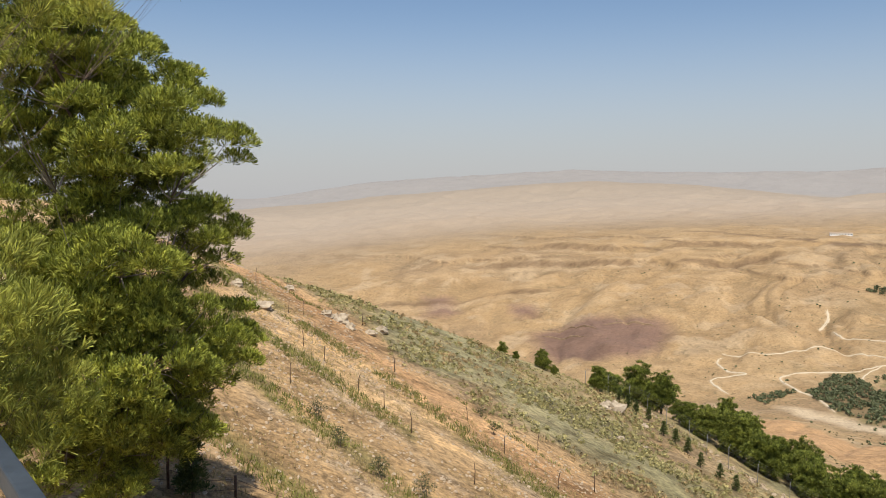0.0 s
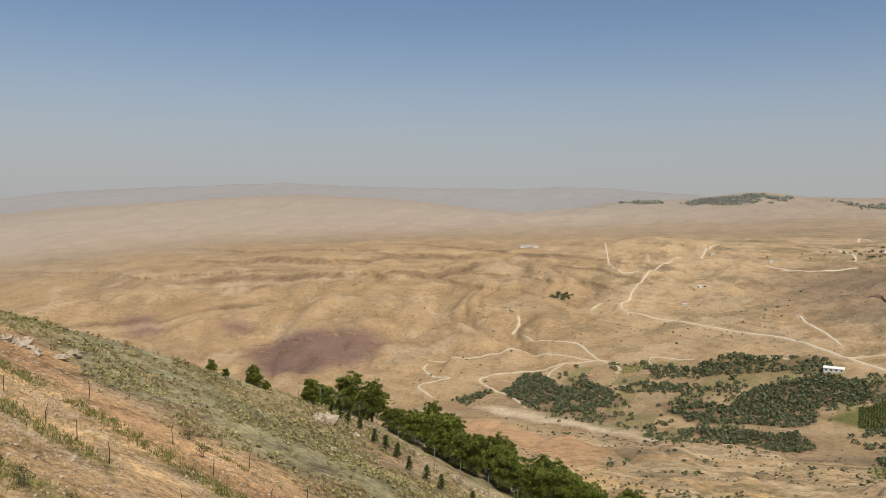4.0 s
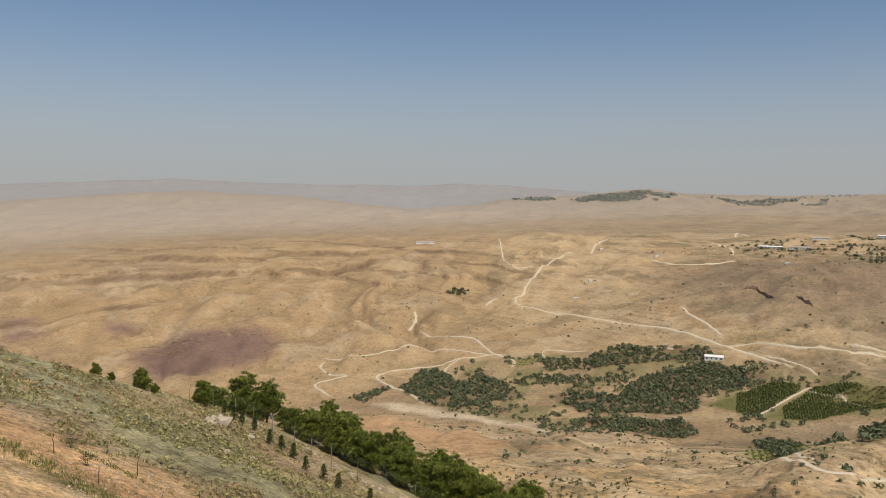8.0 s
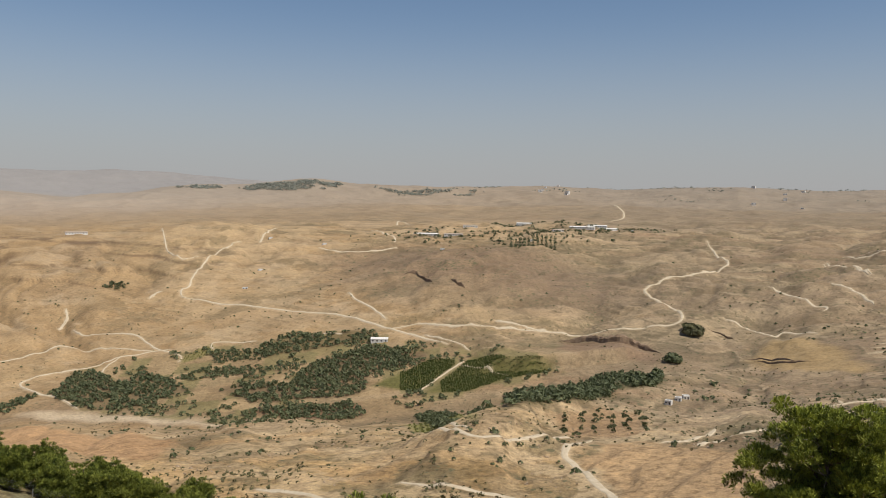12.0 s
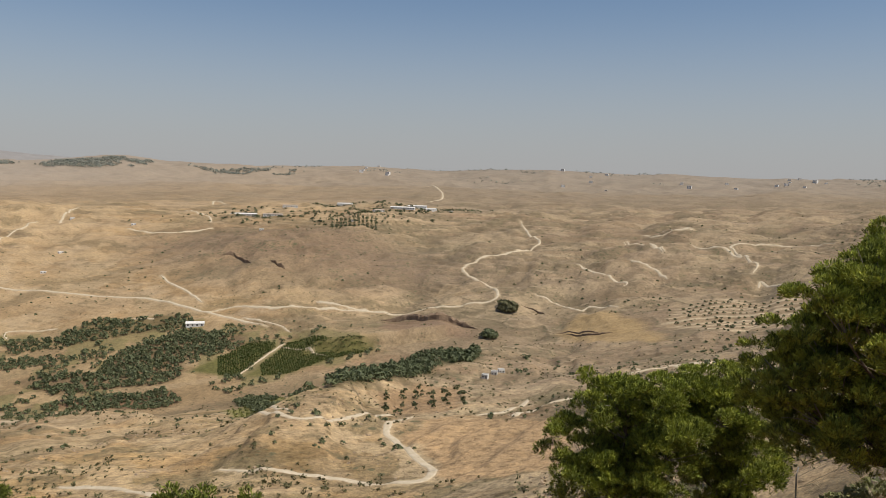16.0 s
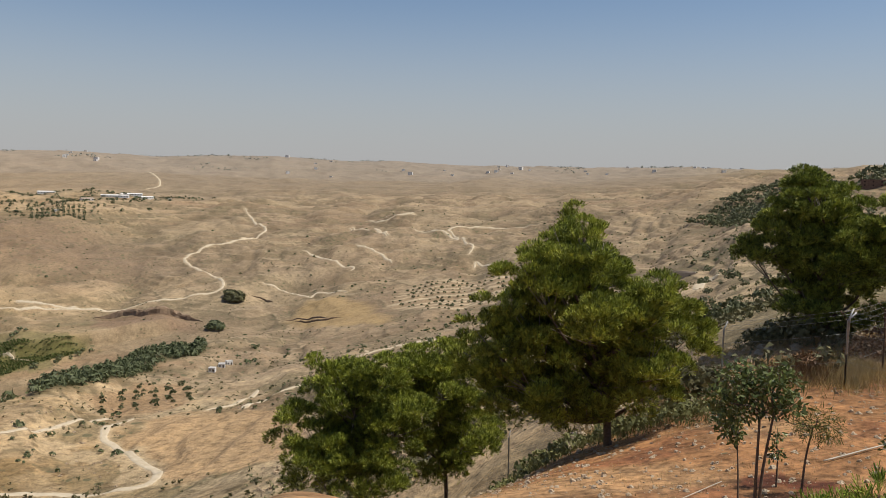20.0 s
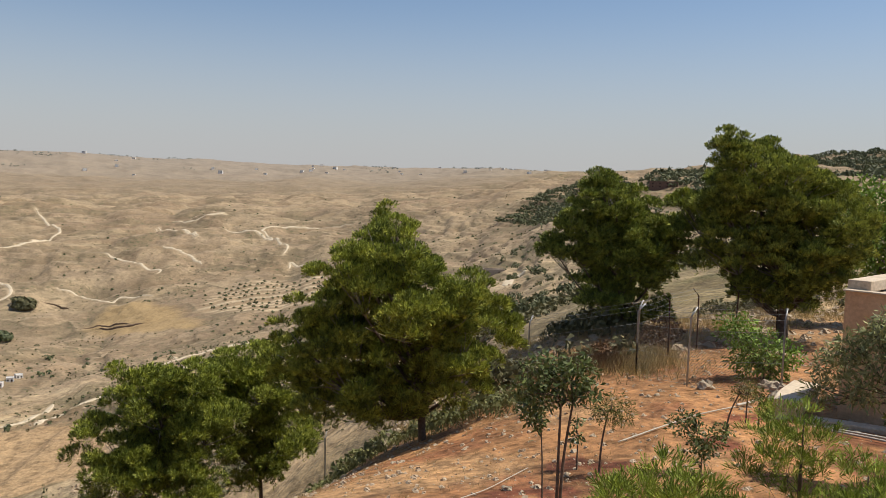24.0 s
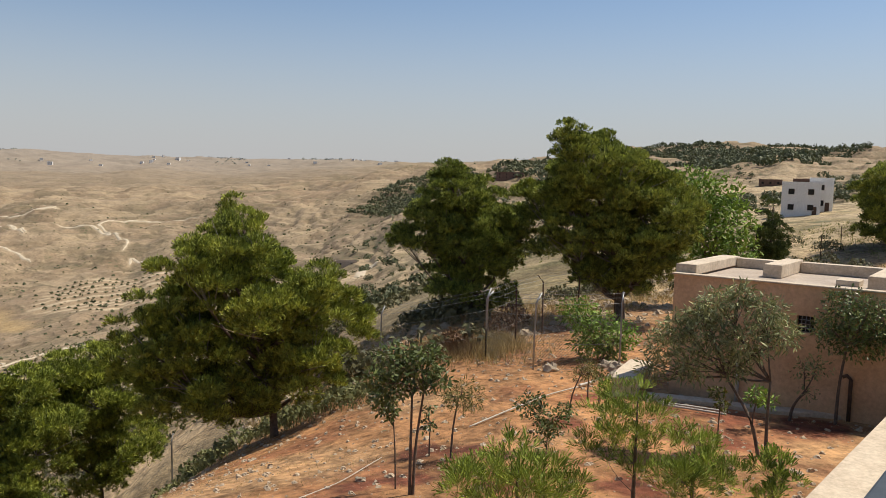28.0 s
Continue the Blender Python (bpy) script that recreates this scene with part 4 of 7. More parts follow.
def needle_tufts(rng, lobes, subs, tufts, blades, length, width, lift=0.65, spread=0.42):
    """Corners and faces of needle brushes: upright tufts over flat-topped cushions set round each lobe (x, y, z, radius), a few in the shade below."""
    vs, fs, total = [], [], 0
    for x, y, z, rad in lobes:
        n = max(4, int(subs * (0.5 + 0.5 * rad)))
        d = unit(rng.normal(size=(n, 3)) * (1, 1, 0.75) + (0, 0, 0.10))
        c = np.array((x, y, z)) + d * rad * (0.55 + 0.40 * rng.random((n, 1))) * (1, 1, 0.95)
        sr = rad ** 0.7 * (0.24 + 0.20 * rng.random(n))
        m = np.repeat(np.arange(n), np.maximum(4, (tufts * np.clip(sr / 0.40, 0.3, 1.6) ** 1.6).astype(int)))
        e = rng.normal(size=(len(m), 3))
        e[:, 2] = np.abs(e[:, 2]) * 1.15 - 0.22
        e = unit(e + 0.30 * d[m])
        deep = np.where(rng.random(len(m)) < 0.22, 0.25 + 0.5 * rng.random(len(m)), 0.80 + 0.26 * rng.random(len(m)))
        at = c[m] + e * (sr[m] * deep)[:, None] * (1.10, 1.10, 0.68)
        axis = unit(e * 0.55 + d[m] * 0.2 + (0, 0, lift) + 0.18 * rng.normal(size=e.shape))
        k = len(m)
        b = np.repeat(np.arange(k), blades)
        way = unit(axis[b] + spread * rng.normal(size=(len(b), 3)))
        side = unit(np.cross(way, rng.normal(size=(len(b), 3)))) * (0.5 * width)
        tip = at[b] + way * (length * (0.7 + 0.6 * rng.random((len(b), 1))))
        vs.append(np.concatenate([at, tip - side, tip + side]))
        one = total + k + np.arange(len(b))
        fs.append(np.stack([total + b, one, one + len(b)], 1))
        total += k + 2 * len(b)
    return np.concatenate(vs), np.concatenate(fs)


def brush_mesh(name, parts, mat):
    verts, faces = parts
    me = bpy.data.meshes.new(name)
    me.vertices.add(len(verts))
    me.vertices.foreach_set("co", verts.astype(np.float32).ravel())
    me.loops.add(len(faces) * 3)
    me.loops.foreach_set("vertex_index", faces.astype(np.int32).ravel())
    me.polygons.add(len(faces))
    me.polygons.foreach_set("loop_start", np.arange(len(faces), dtype=np.int32) * 3)
    me.update(calc_edges=True)
    me.materials.append(mat)
    return me


def leaves(rng, lobes, count, size, slim=0.42, droop=0.2):
    """Corners of single leaves (bent diamonds) that fill lobes (x, y, z, radius)."""
    out = []
    for x, y, z, rad in lobes:
        n = int(count * rad * rad * 4)
        d = unit(rng.normal(size=(n, 3)))
        at = np.array((x, y, z)) + d * rad * (rng.random((n, 1)) ** 0.45) * (1, 1, 0.85)
        way = unit(d * 0.6 + rng.normal(size=(n, 3)) * 0.7 - (0, 0, droop))
        side = unit(np.cross(way, rng.normal(size=(n, 3)) + (0, 0, 1.0)))
        s = size * (0.6 + 0.8 * rng.random((n, 1)))
        out.append(np.stack([at, at + way * s * 0.5 + side * s * slim * 0.5, at + way * s, at + way * s * 0.5 - side * s * slim * 0.5], 1))
    return np.concatenate(out)


def tree_frame(heading, x, y):
    """Tree axes: across the line of sight, along it, up."""
    a = radians(heading)
    return np.array((math.cos(a), -math.sin(a))), np.array((math.sin(a), math.cos(a)))


def limbs_for(rng, stem, lobes, parent, thick, mat, twigs=7):
    top = stem[-1][2]
    vs, fs, count = [], [], 0
    for x, y, z, rad in lobes:
        zs = min(max(z - 0.9 * math.hypot(x, y) - rad * 0.4, stem[0][2] + 0.18 * top), top)
        k = np.interp(zs, stem[:, 2], np.arange(len(stem)))
        start = np.array([np.interp(k, np.arange(len(stem)), stem[:, i]) for i in range(3)])
        end = np.array((x, y, z))
        mid = (start + end) / 2 + (0, 0, -0.10 * np.linalg.norm(end - start)) + rng.normal(size=3) * 0.12
        path = bent([start, mid, end], 7)
        fit = min(1.0, max(0.22, rad / 0.9))
        put("limb", tube_mesh("limb", path, np.linspace(thick * fit, thick * 0.2 * fit, 7), mat, 5), parent)
        for _ in range(twigs):
            e = end + unit(rng.normal(size=3)) * rad * 0.8
            v, f = tube(bent([path[4], (path[4] + e) / 2 + rng.normal(size=3) * 0.08, e], 5), np.linspace(thick * 0.35 * fit, thick * 0.08 * fit, 5), 4, False)
            fs += [tuple(j + count for j in q) for q in f]
            vs.append(v)
            count += len(v)
    if vs:
        put("branchwork", mesh_from("branchwork", np.concatenate(vs), fs, M_BARK if thick < 0.03 else M_TWIG), parent, "thin bare twigs")["kind"] = "stuff"


def spread_lobes(rng, heading, lobes, deep):
    """Lobes (across, up, radius) placed round the trunk, with depth along the line of sight."""
    ax, ay = tree_frame(heading, 0, 0)
    out = []
    for u, z, rad in lobes:
        k = (rng.random() - 0.5) * 2 * deep * 0.75
        p = ax * u + ay * k
        out.append((p[0], p[1], z, rad))
        if rad > 0.7:
            q = ax * (u * 0.7 + rng.normal() * 0.3) - ay * np.sign(k + 1e-6) * deep * (0.3 + 0.4 * rng.random())
            out.append((q[0], q[1], z + rng.normal() * 0.25, rad * 0.9))
    return out


def pine(foot, heading, lobes, lean, deep, label, seed, thick=0.17, subs=11, tufts=62, blades=8, length=0.26, width=0.034, mat=None, group="garden pines", twigs=7):
    rng = np.random.default_rng(seed)
    tree = thing("pine_tree", foot, label, "tree", group)
    ax, ay = tree_frame(heading, 0, 0)
    top = max(z + rad * 0.3 for _, z, rad in lobes)
    s = ax * lean
    stem = bent([(0, 0, -0.5), (s[0] * 0.15, s[1] * 0.15, top * 0.25), (s[0] * 0.6, s[1] * 0.6, top * 0.6), (s[0], s[1], top)], 12)
    put("trunk", tube_mesh("trunk", stem, np.linspace(thick, thick * 0.2, 12) * (1 + 0.12 * rng.normal(size=12)), M_BARK, 9), tree)
    full = spread_lobes(rng, heading, lobes, deep)
    limbs_for(rng, stem, full if twigs else full[:5], tree, thick * 0.42, M_BARK, twigs)
    put("crown", brush_mesh("crown", needle_tufts(rng, full, subs, tufts, blades, length, width), mat or M_NEEDLE), tree)
    return tree


def leafy_tree(foot, heading, lobes, stems, label, seed, name="sapling", count=520, size=0.115, slim=0.42, thick=0.035, mat=None, bark=None, group="garden saplings", category="sapling"):
    """A slender young tree: one or more thin stems, twigs and separate leaves."""
    rng = np.random.default_rng(seed)
    tree = thing(name, foot, label, category, group)
    ax, ay = tree_frame(heading, 0, 0)
    low = min(z - rad * 0.2 for _, z, rad in lobes)
    full = []
    for u, z, rad in lobes:
        k = rng.normal() * 0.35 * rad
        p = ax * u + ay * k
        full.append((p[0], p[1], z, rad))
    vs, fs, n = [], [], 0
    for j, (u0, u1) in enumerate(stems):
        a, b = ax * u0, ax * u1
        stem = bent([(a[0], a[1], -0.25), ((a * 0.7 + b * 0.3)[0] + 0.03, (a * 0.7 + b * 0.3)[1], low * 0.5), (b[0], b[1], low + 0.1)], 8)
        put("stem", tube_mesh("stem", stem, np.linspace(thick, thick * 0.55, 8), bark or M_BARK, 6), tree)
        for i, (x, y, z, rad) in enumerate(full):
            if i % len(stems) != j:
                continue
            st, e = stem[-1], np.array((x, y, z))
            put("branch", tube_mesh("branch", bent([st, (st + e) / 2 + rng.normal(size=3) * 0.05, e + (0, 0, rad * 0.4)], 6), np.linspace(thick * 0.55, thick * 0.15, 6), bark or M_BARK, 4), tree)
            for _ in range(3):
                g = e + unit(rng.normal(size=3)) * rad * 0.85
                v, f = tube(bent([(st + e) / 2, (st + 2 * e + g) / 4, g], 4), np.linspace(thick * 0.25, thick * 0.08, 4), 3, False)
                fs += [tuple(q + n for q in w) for w in f]
                vs.append(v)
                n += len(v)
    put("branchwork", mesh_from("branchwork", np.concatenate(vs), fs, bark or M_BARK), tree)["kind"] = "stuff"
    put("foliage", tri_mesh("foliage", leaves(rng, full, count, size, slim), mat, 4), tree)
    return tree


# ---- stones, stakes, fences, houses ----
def stone_shape(rng, rings=5, sides=7):
    """A rough boulder of unit size, flat below."""
    v, f = [], []
    for i in range(rings):
        th = math.pi * (i + 0.5) / rings
        for k in range(sides):
            ph = 2 * math.pi * (k + 0.5 * (i % 2)) / sides
            rr = 1 + 0.22 * rng.normal()
            v.append((rr * math.sin(th) * math.cos(ph), rr * math.sin(th) * math.sin(ph) * 0.8, max(-0.35, rr * math.cos(th) * 0.7)))
    for i in range(rings - 1):
        for k in range(sides):
            a, b, c, d = i * sides + k, i * sides + (k + 1) % sides, (i + 1) * sides + (k + 1) % sides, (i + 1) * sides + k
            f.append((a, d, c, b))
    f.append(tuple(range(sides)))
    f.append(tuple(range((rings - 1) * sides, rings * sides))[::-1])
    return np.array(v), f


def boulder(x, y, size, label, seed, group="boulders"):
    rng = np.random.default_rng(seed)
    v, f = stone_shape(rng, 7, 10)
    a = rng.random() * 6.28
    m = np.array([[math.cos(a), -math.sin(a), 0], [math.sin(a), math.cos(a), 0], [0, 0, 0.85]])
    ob = new("boulder", mesh_from("boulder", v @ m.T * size, f, M_ROCK))
    ob.location = (x, y, ground_at(x, y) + size * 0.12)
    return tagged(ob, label, "rock", group)


def stones(px, py, lo, hi, mat, label, seed):
    """Loose stones strewn over the ground, too many to count."""
    rng = np.random.default_rng(seed)
    kinds = [stone_shape(rng, 3, 5) for _ in range(8)]
    z = height(px, py)
    vs, fs, n = [], [], 0
    for i in range(len(px)):
        v, f = kinds[rng.integers(8)]
        a = rng.random() * 6.28
        s = lo + (hi - lo) * rng.random() ** 2.5
        m = np.array([[math.cos(a), -math.sin(a), 0], [math.sin(a), math.cos(a), 0], [0, 0, 0.8]])
        vs.append(v @ m.T * s + (px[i], py[i], z[i] + 0.1 * s))
        fs += [tuple(j + n for j in q) for q in f]
        n += len(v)
    return tagged(new("stones", mesh_from("stones", np.concatenate(vs), fs, mat)), label, "stones", kind="stuff")


def grass(px, py, tall, mat, label, seed, blades=7, wide=0.03, name="grass"):
    rng = np.random.default_rng(seed)
    n = len(px)
    at = np.column_stack([px, py, height(px, py)])
    b = np.repeat(np.arange(n), blades)
    base = at[b] + np.column_stack([rng.normal(size=(len(b), 2)) * tall * 0.35, np.full(len(b), -0.03)])
    way = unit(np.column_stack([rng.normal(size=(len(b), 2)) * 0.45, np.ones(len(b))]))
    side = unit(np.cross(way, rng.normal(size=(len(b), 3)))) * wide
    tip = base + way * (tall * (0.5 + 0.8 * rng.random((len(b), 1))))
    return tagged(new(name, tri_mesh(name, np.stack([base - side, base + side, tip], 1), mat)), label, "grass", kind="stuff")


def box_mesh(name, lo, hi, mat, bevel=0.0):
    bm = bmesh.new()
    bmesh.ops.create_cube(bm, size=1.0)
    c, s = [(a + b) / 2 for a, b in zip(lo, hi)], [b - a for a, b in zip(lo, hi)]
    bmesh.ops.scale(bm, vec=s, verts=bm.verts)
    bmesh.ops.translate(bm, vec=c, verts=bm.verts)
    if bevel:
        bmesh.ops.bevel(bm, geom=bm.edges[:], offset=bevel, segments=2, affect="EDGES", profile=0.6)
    me = bpy.data.meshes.new(name)
    bm.to_mesh(me)
    bm.free()
    me.materials.append(mat)
    return me


def fence(points, post_h, gap, label, seed, arm=True, mesh_h=1.9, pitch=0.11, mat=None):
    """A chain-link fence: round posts with bent tops, woven wire between, barbed strands above."""
    rng = np.random.default_rng(seed)
    line = bent([(x, y) for x, y in points], None)[1]
    n = max(2, int(round(line / gap)) + 1)
    p = bent([(x, y) for x, y in points], n)
    z = height(p[:, 0], p[:, 1])
    root = thing("chain_link_fence", (p[0][0], p[0][1], z[0]), label, "fence")
    o = np.array((p[0][0], p[0][1], z[0]))
    feet = np.column_stack([p, z]) - o
    run = np.gradient(p, axis=0)
    run /= np.linalg.norm(run, axis=1)[:, None]
    out = np.stack([-run[:, 1], run[:, 0]], 1)
    wide = 0.035
    for i in range(n):
        tilt = rng.normal(size=2) * 0.03
        top = feet[i] + (tilt[0], tilt[1], post_h)
        path = [feet[i] - (0, 0, 0.5), feet[i] + (0, 0, post_h * 0.5), top]
        if arm:
            path.append(top + (out[i][0] * 0.28, out[i][1] * 0.28, 0.30))
        put("post", tube_mesh("post", path, wide, mat or M_ZINC, 6), root)
    for i in range(n - 1):
        a, b = feet[i], feet[i + 1]
        length = np.linalg.norm(b - a)
        m = int(length / pitch)
        u = (b - a) / length
        q = []
        k = mesh_h / length
        for j in range(-int(mesh_h / pitch), m + 1):
            for sgn in (1, -1):
                s0, s1 = j * pitch, j * pitch + mesh_h
                c0, c1 = max(s0, 0), min(s1, length)
                if c1 <= c0:
                    continue
                h0, h1 = c0 - s0, c1 - s0
                if sgn < 0:
                    h0, h1 = mesh_h - h0, mesh_h - h1
                A, B = a + u * c0 + (0, 0, h0 + 0.05), a + u * c1 + (0, 0, h1 + 0.05)
                w = np.array((-u[0], -u[1], 1.0)) * 0.0028
                q += [A - w, B - w, B + w, A + w]
        put("wire_mesh", tri_mesh("wire_mesh", q, M_WIRE, 4), root)
        for h in (0.06, mesh_h * 0.5, mesh_h + 0.05, post_h - 0.05, post_h + 0.12, post_h + 0.26):
            off = max(0.0, h - post_h) * (0.95 if arm else 0)
            if h > post_h and not arm:
                continue
            A = a + (out[i][0] * off, out[i][1] * off, h)
            B = b + (out[i + 1][0] * off, out[i + 1][1] * off, h)
            put("strand", tube_mesh("strand", bent([A, (A + B) / 2 - (0, 0, 0.04), B], 5), 0.006, M_WIRE, 3), root)
    return root


def house(x, y, heading, wide, deep, storeys, label, windows=2, mat=None, sink=1.5, name="house", storey=3.0, group=""):
    """A flat-roofed block with parapet, windows and a door; its front faces back along the heading."""
    z = ground_at(x, y)
    root = thing(name, (x, y, z), label, "house", group)
    root.rotation_euler = (0, 0, -radians(heading))
    h = storeys * storey
    put("wall", box_mesh("wall", (-wide / 2, 0, -sink), (wide / 2, deep, h), mat or M_WHITE), root)
    t = 0.25
    for lo, hi in (((-wide / 2 - 0.05, -0.05, h + 0.004), (wide / 2 + 0.05, t, h + 0.6)), ((-wide / 2 - 0.05, deep - t, h + 0.004), (wide / 2 + 0.05, deep + 0.05, h + 0.6)),
                   ((-wide / 2 - 0.05, t, h + 0.004), (-wide / 2 + t, deep - t, h + 0.6)), ((wide / 2 - t, t, h + 0.004), (wide / 2 + 0.05, deep - t, h + 0.6))):
        put("parapet", box_mesh("parapet", lo, hi, mat or M_WHITE), root)
    for s in range(storeys):
        for k in range(windows):
            cx = (k + 0.5) / windows * wide - wide / 2
            zc = s * storey + storey * 0.55
            w = put("window", box_mesh("window", (cx - 0.6, -0.05, zc - 0.6), (cx + 0.6, 0.02, zc + 0.6), M_STAKE), root)
            put("pane", box_mesh("pane", (cx - 0.52, -0.07, zc - 0.52), (cx + 0.52, -0.052, zc + 0.52), M_GLASS), w)
            put("sill", box_mesh("sill", (cx - 0.7, -0.15, zc - 0.7), (cx + 0.7, 0.0, zc - 0.605), mat or M_WHITE), w)
    put("door", box_mesh("door", (wide * 0.5 - 1.6, -0.06, 0), (wide * 0.5 - 0.7, 0.02, 2.0), M_STAKE), root)
    return root


def barn(x, y, heading, wide, deep, high, label, mat, roof):
    """A long low shed with a shallow pitched roof."""
    z = ground_at(x, y)
    root = thing("barn", (x, y, z), label, "building", "valley farm sheds")
    root.rotation_euler = (0, 0, -radians(heading))
    put("wall", box_mesh("wall", (-wide / 2, 0, -2), (wide / 2, deep, high), mat), root)
    e = 0.4
    v = [(-wide / 2 - e, -e, high), (wide / 2 + e, -e, high), (wide / 2 + e, deep / 2, high + deep * 0.18), (-wide / 2 - e, deep / 2, high + deep * 0.18), (-wide / 2 - e, deep + e, high), (wide / 2 + e, deep + e, high)]
    v += [(a, b, c + 0.2) for a, b, c in v]
    f = [(6, 7, 8, 9), (9, 8, 11, 10), (0, 3, 2, 1), (3, 4, 5, 2), (0, 1, 7, 6), (5, 4, 10, 11), (0, 6, 9, 3), (3, 9, 10, 4), (1, 2, 8, 7), (2, 5, 11, 8)]
    put("roof", mesh_from("roof", v, f, roof), root)
    n = max(2, int(wide / 6))
    for k in range(n):
        cx = (k + 0.5) / n * wide - wide / 2
        put("opening", box_mesh("opening", (cx - 1, -0.06, high * 0.35), (cx + 1, 0.02, high * 0.8), M_GLASS), root)
    return root


def rock_ledge(points, high, mat):
    """A broken band of bare rock along a hillside: jagged face, uneven top."""
    length = bent(points, None)[1]
    n = max(12, int(length / 4))
    c = bent(points, n)
    rng = np.random.default_rng(int(abs(c[0][0]) + length))
    away = unit(c)
    k = np.linspace(0, 1, n)
    fade = np.clip(np.minimum(k, 1 - k) * 6, 0.15, 1)
    h = (0.6 if np.hypot(*c.mean(0)) > 1400 else 0.42) * high * fade * np.clip(0.8 + 0.6 * fractal(c[:, 0], c[:, 1], 25, 3, 501), 0.1, 1.5)
    z = height(c[:, 0], c[:, 1])
    rows = []
    for off, up in ((-0.5, -0.4), (-0.22, 0.25), (-0.05, 0.7), (0.25, 1.0), (1.6, 0.9), (3.0, -0.4)):
        wob = rng.normal(size=n) * 0.14
        p = c + away * ((off + 0.6 * wob) * h)[:, None]
        rows.append(np.column_stack([p, z + h * (up + 0.08 * rng.normal(size=n))]))
    v = np.concatenate(rows)
    f = [(a * n + i, a * n + i + 1, (a + 1) * n + i + 1, (a + 1) * n + i) for a in range(5) for i in range(n - 1)]
    ob = new("rock_ledge", mesh_from("rock_ledge", v, f, mat))
    return tagged(ob, "broken dark brown rock ledge on the hillside", "rock", "rock ledges")

# ---- the place ----
ground = build_ground()
dirt_road([(820, 1284), (833, 1251), (850, 1175), (864, 1080), (877, 1010), (889, 956), (877, 878), (869, 820), (867, 785), (859, 710)], 5.5)
dirt_road([(1138, 1559), (1049, 1512), (958, 1438), (885, 1363), (860, 1334), (842, 1328), (825, 1303), (820, 1284)], 5)
dirt_road([(871, 824), (899, 800), (907, 736), (958, 665), (985, 614), (1026, 513), (1047, 470), (1073, 468), (1144, 515), (1187, 561), (1218, 595), (1235, 598), (1282, 586), (1329, 551), (1420, 546), (1456, 554), (1528, 604), (1612, 650), (1650, 671)], 6)
dirt_road([(965, 706), (972, 668), (980, 629)], 3.5)
dirt_road([(1098, 420), (1093, 396), (1065, 361), (1042, 335), (1054, 325), (1034, 281)], 4.5)
dirt_road([(1259, 412), (1230, 382), (1170, 332), (1152, 304), (1134, 303)], 5)
dirt_road([(1252, 326), (1238, 305), (1214, 276), (1184, 254)], 5)
dirt_road([(1177, 139), (1219, 138), (1303, 163), (1370, 190), (1389, 197), (1430, 152), (1413, 70), (1397, 49)], 5)
dirt_road([(1508, 400), (1311, 287)], 6)
dirt_road([(1583, 391), (1543, 288)], 6)
dirt_road([(485, 133), (498, 120), (520, 103), (511, 87)], 3.2)
dirt_road([(426, 108), (461, 101), (454, 84), (560, 72)], 3.4)
dirt_road([(243, 224), (247, 202), (258, 175), (258, 149), (265, 142), (284, 150), (296, 164), (327, 193), (337, 204), (368, 218), (384, 216)], 3.6)
dirt_road([(399, 224), (375, 231), (336, 233), (315, 245), (344, 297), (356, 317), (376, 325), (322, 250)], 3)
dirt_road([(207, 272), (210, 250), (208, 224), (208, 216)], 3)
dirt_road([(376, 154), (405, 157), (412, 149), (422, 142), (432, 135)], 3.6)
dirt_road([(387, 178), (406, 169), (451, 175)], 3)
dirt_road([(801, 638), (803, 569)], 2.5)
dirt_road([(696, 1017), (708, 1039), (721, 1038), (752, 988)], 3.5)
dirt_road([(629, 1358), (657, 1387), (667, 1411)], 4)
dirt_road([(800, 922), (822, 910), (827, 884)], 4)
dirt_road([(966, 1018), (943, 969), (924, 916), (897, 863)], 5)
dirt_road([(2730, 1490), (2345, 1226), (2221, 1205)], 7)
dirt_road([(1526, 1523), (1473, 1429), (1395, 1318), (1338, 1263)], 6)
dirt_road([(1724, 1620), (1805, 1684), (1763, 1603)], 6)
dirt_road([(1148, 1899), (1025, 1682), (975, 1573), (963, 1513), (1003, 1520)], 4)
dirt_road([(1171, 1529), (1221, 1581), (1310, 1646)], 6)
dirt_road([(1321, 1241), (1229, 1276), (1216, 1379)], 6)
dirt_road([(792, 1354), (809, 1370), (820, 1365)], 5)
dirt_road([(1500, 403), (1426, 353), (1308, 290)], 6)
dirt_road([(1529, 363), (1525, 328), (1537, 287)], 7)
dirt_road([(1406, 262), (1375, 203), (1299, 159)], 6)
dirt_road([(414, -64), (481, -79), (469, -84)], 5)
dirt_road([(585, -123), (598, -134), (584, -139)], 6)
dirt_road([(604, 149), (517, 104), (520, 82), (557, 71)], 3.5)
dirt_road([(461, 96), (463, 78), (480, 69)], 3.5)
dirt_road([(1137, 126), (1150, 123), (1109, 94)], 5)
dirt_road([(445, 1289), (484, 1235), (535, 1229), (594, 1204), (626, 1140), (649, 1089)], 3.6)
dirt_road([(474, 974), (478, 1031), (469, 1078), (474, 1134), (513, 1135), (546, 1120), (598, 1114), (639, 1097), (666, 1080)], 3.8)
dirt_road([(637, 1323), (633, 1266), (669, 1190), (661, 1135), (655, 1099), (657, 1042), (640, 1018)], 4)
dirt_road([(437, 1266), (424, 1249), (424, 1212), (439, 1169), (420, 1182), (391, 1176), (389, 1137), (392, 1106)], 3.6)
dirt_road([(629, 1356), (655, 1380), (669, 1414)], 3.2)
dirt_road([(800, 1357), (818, 1372), (825, 1366)], 4)
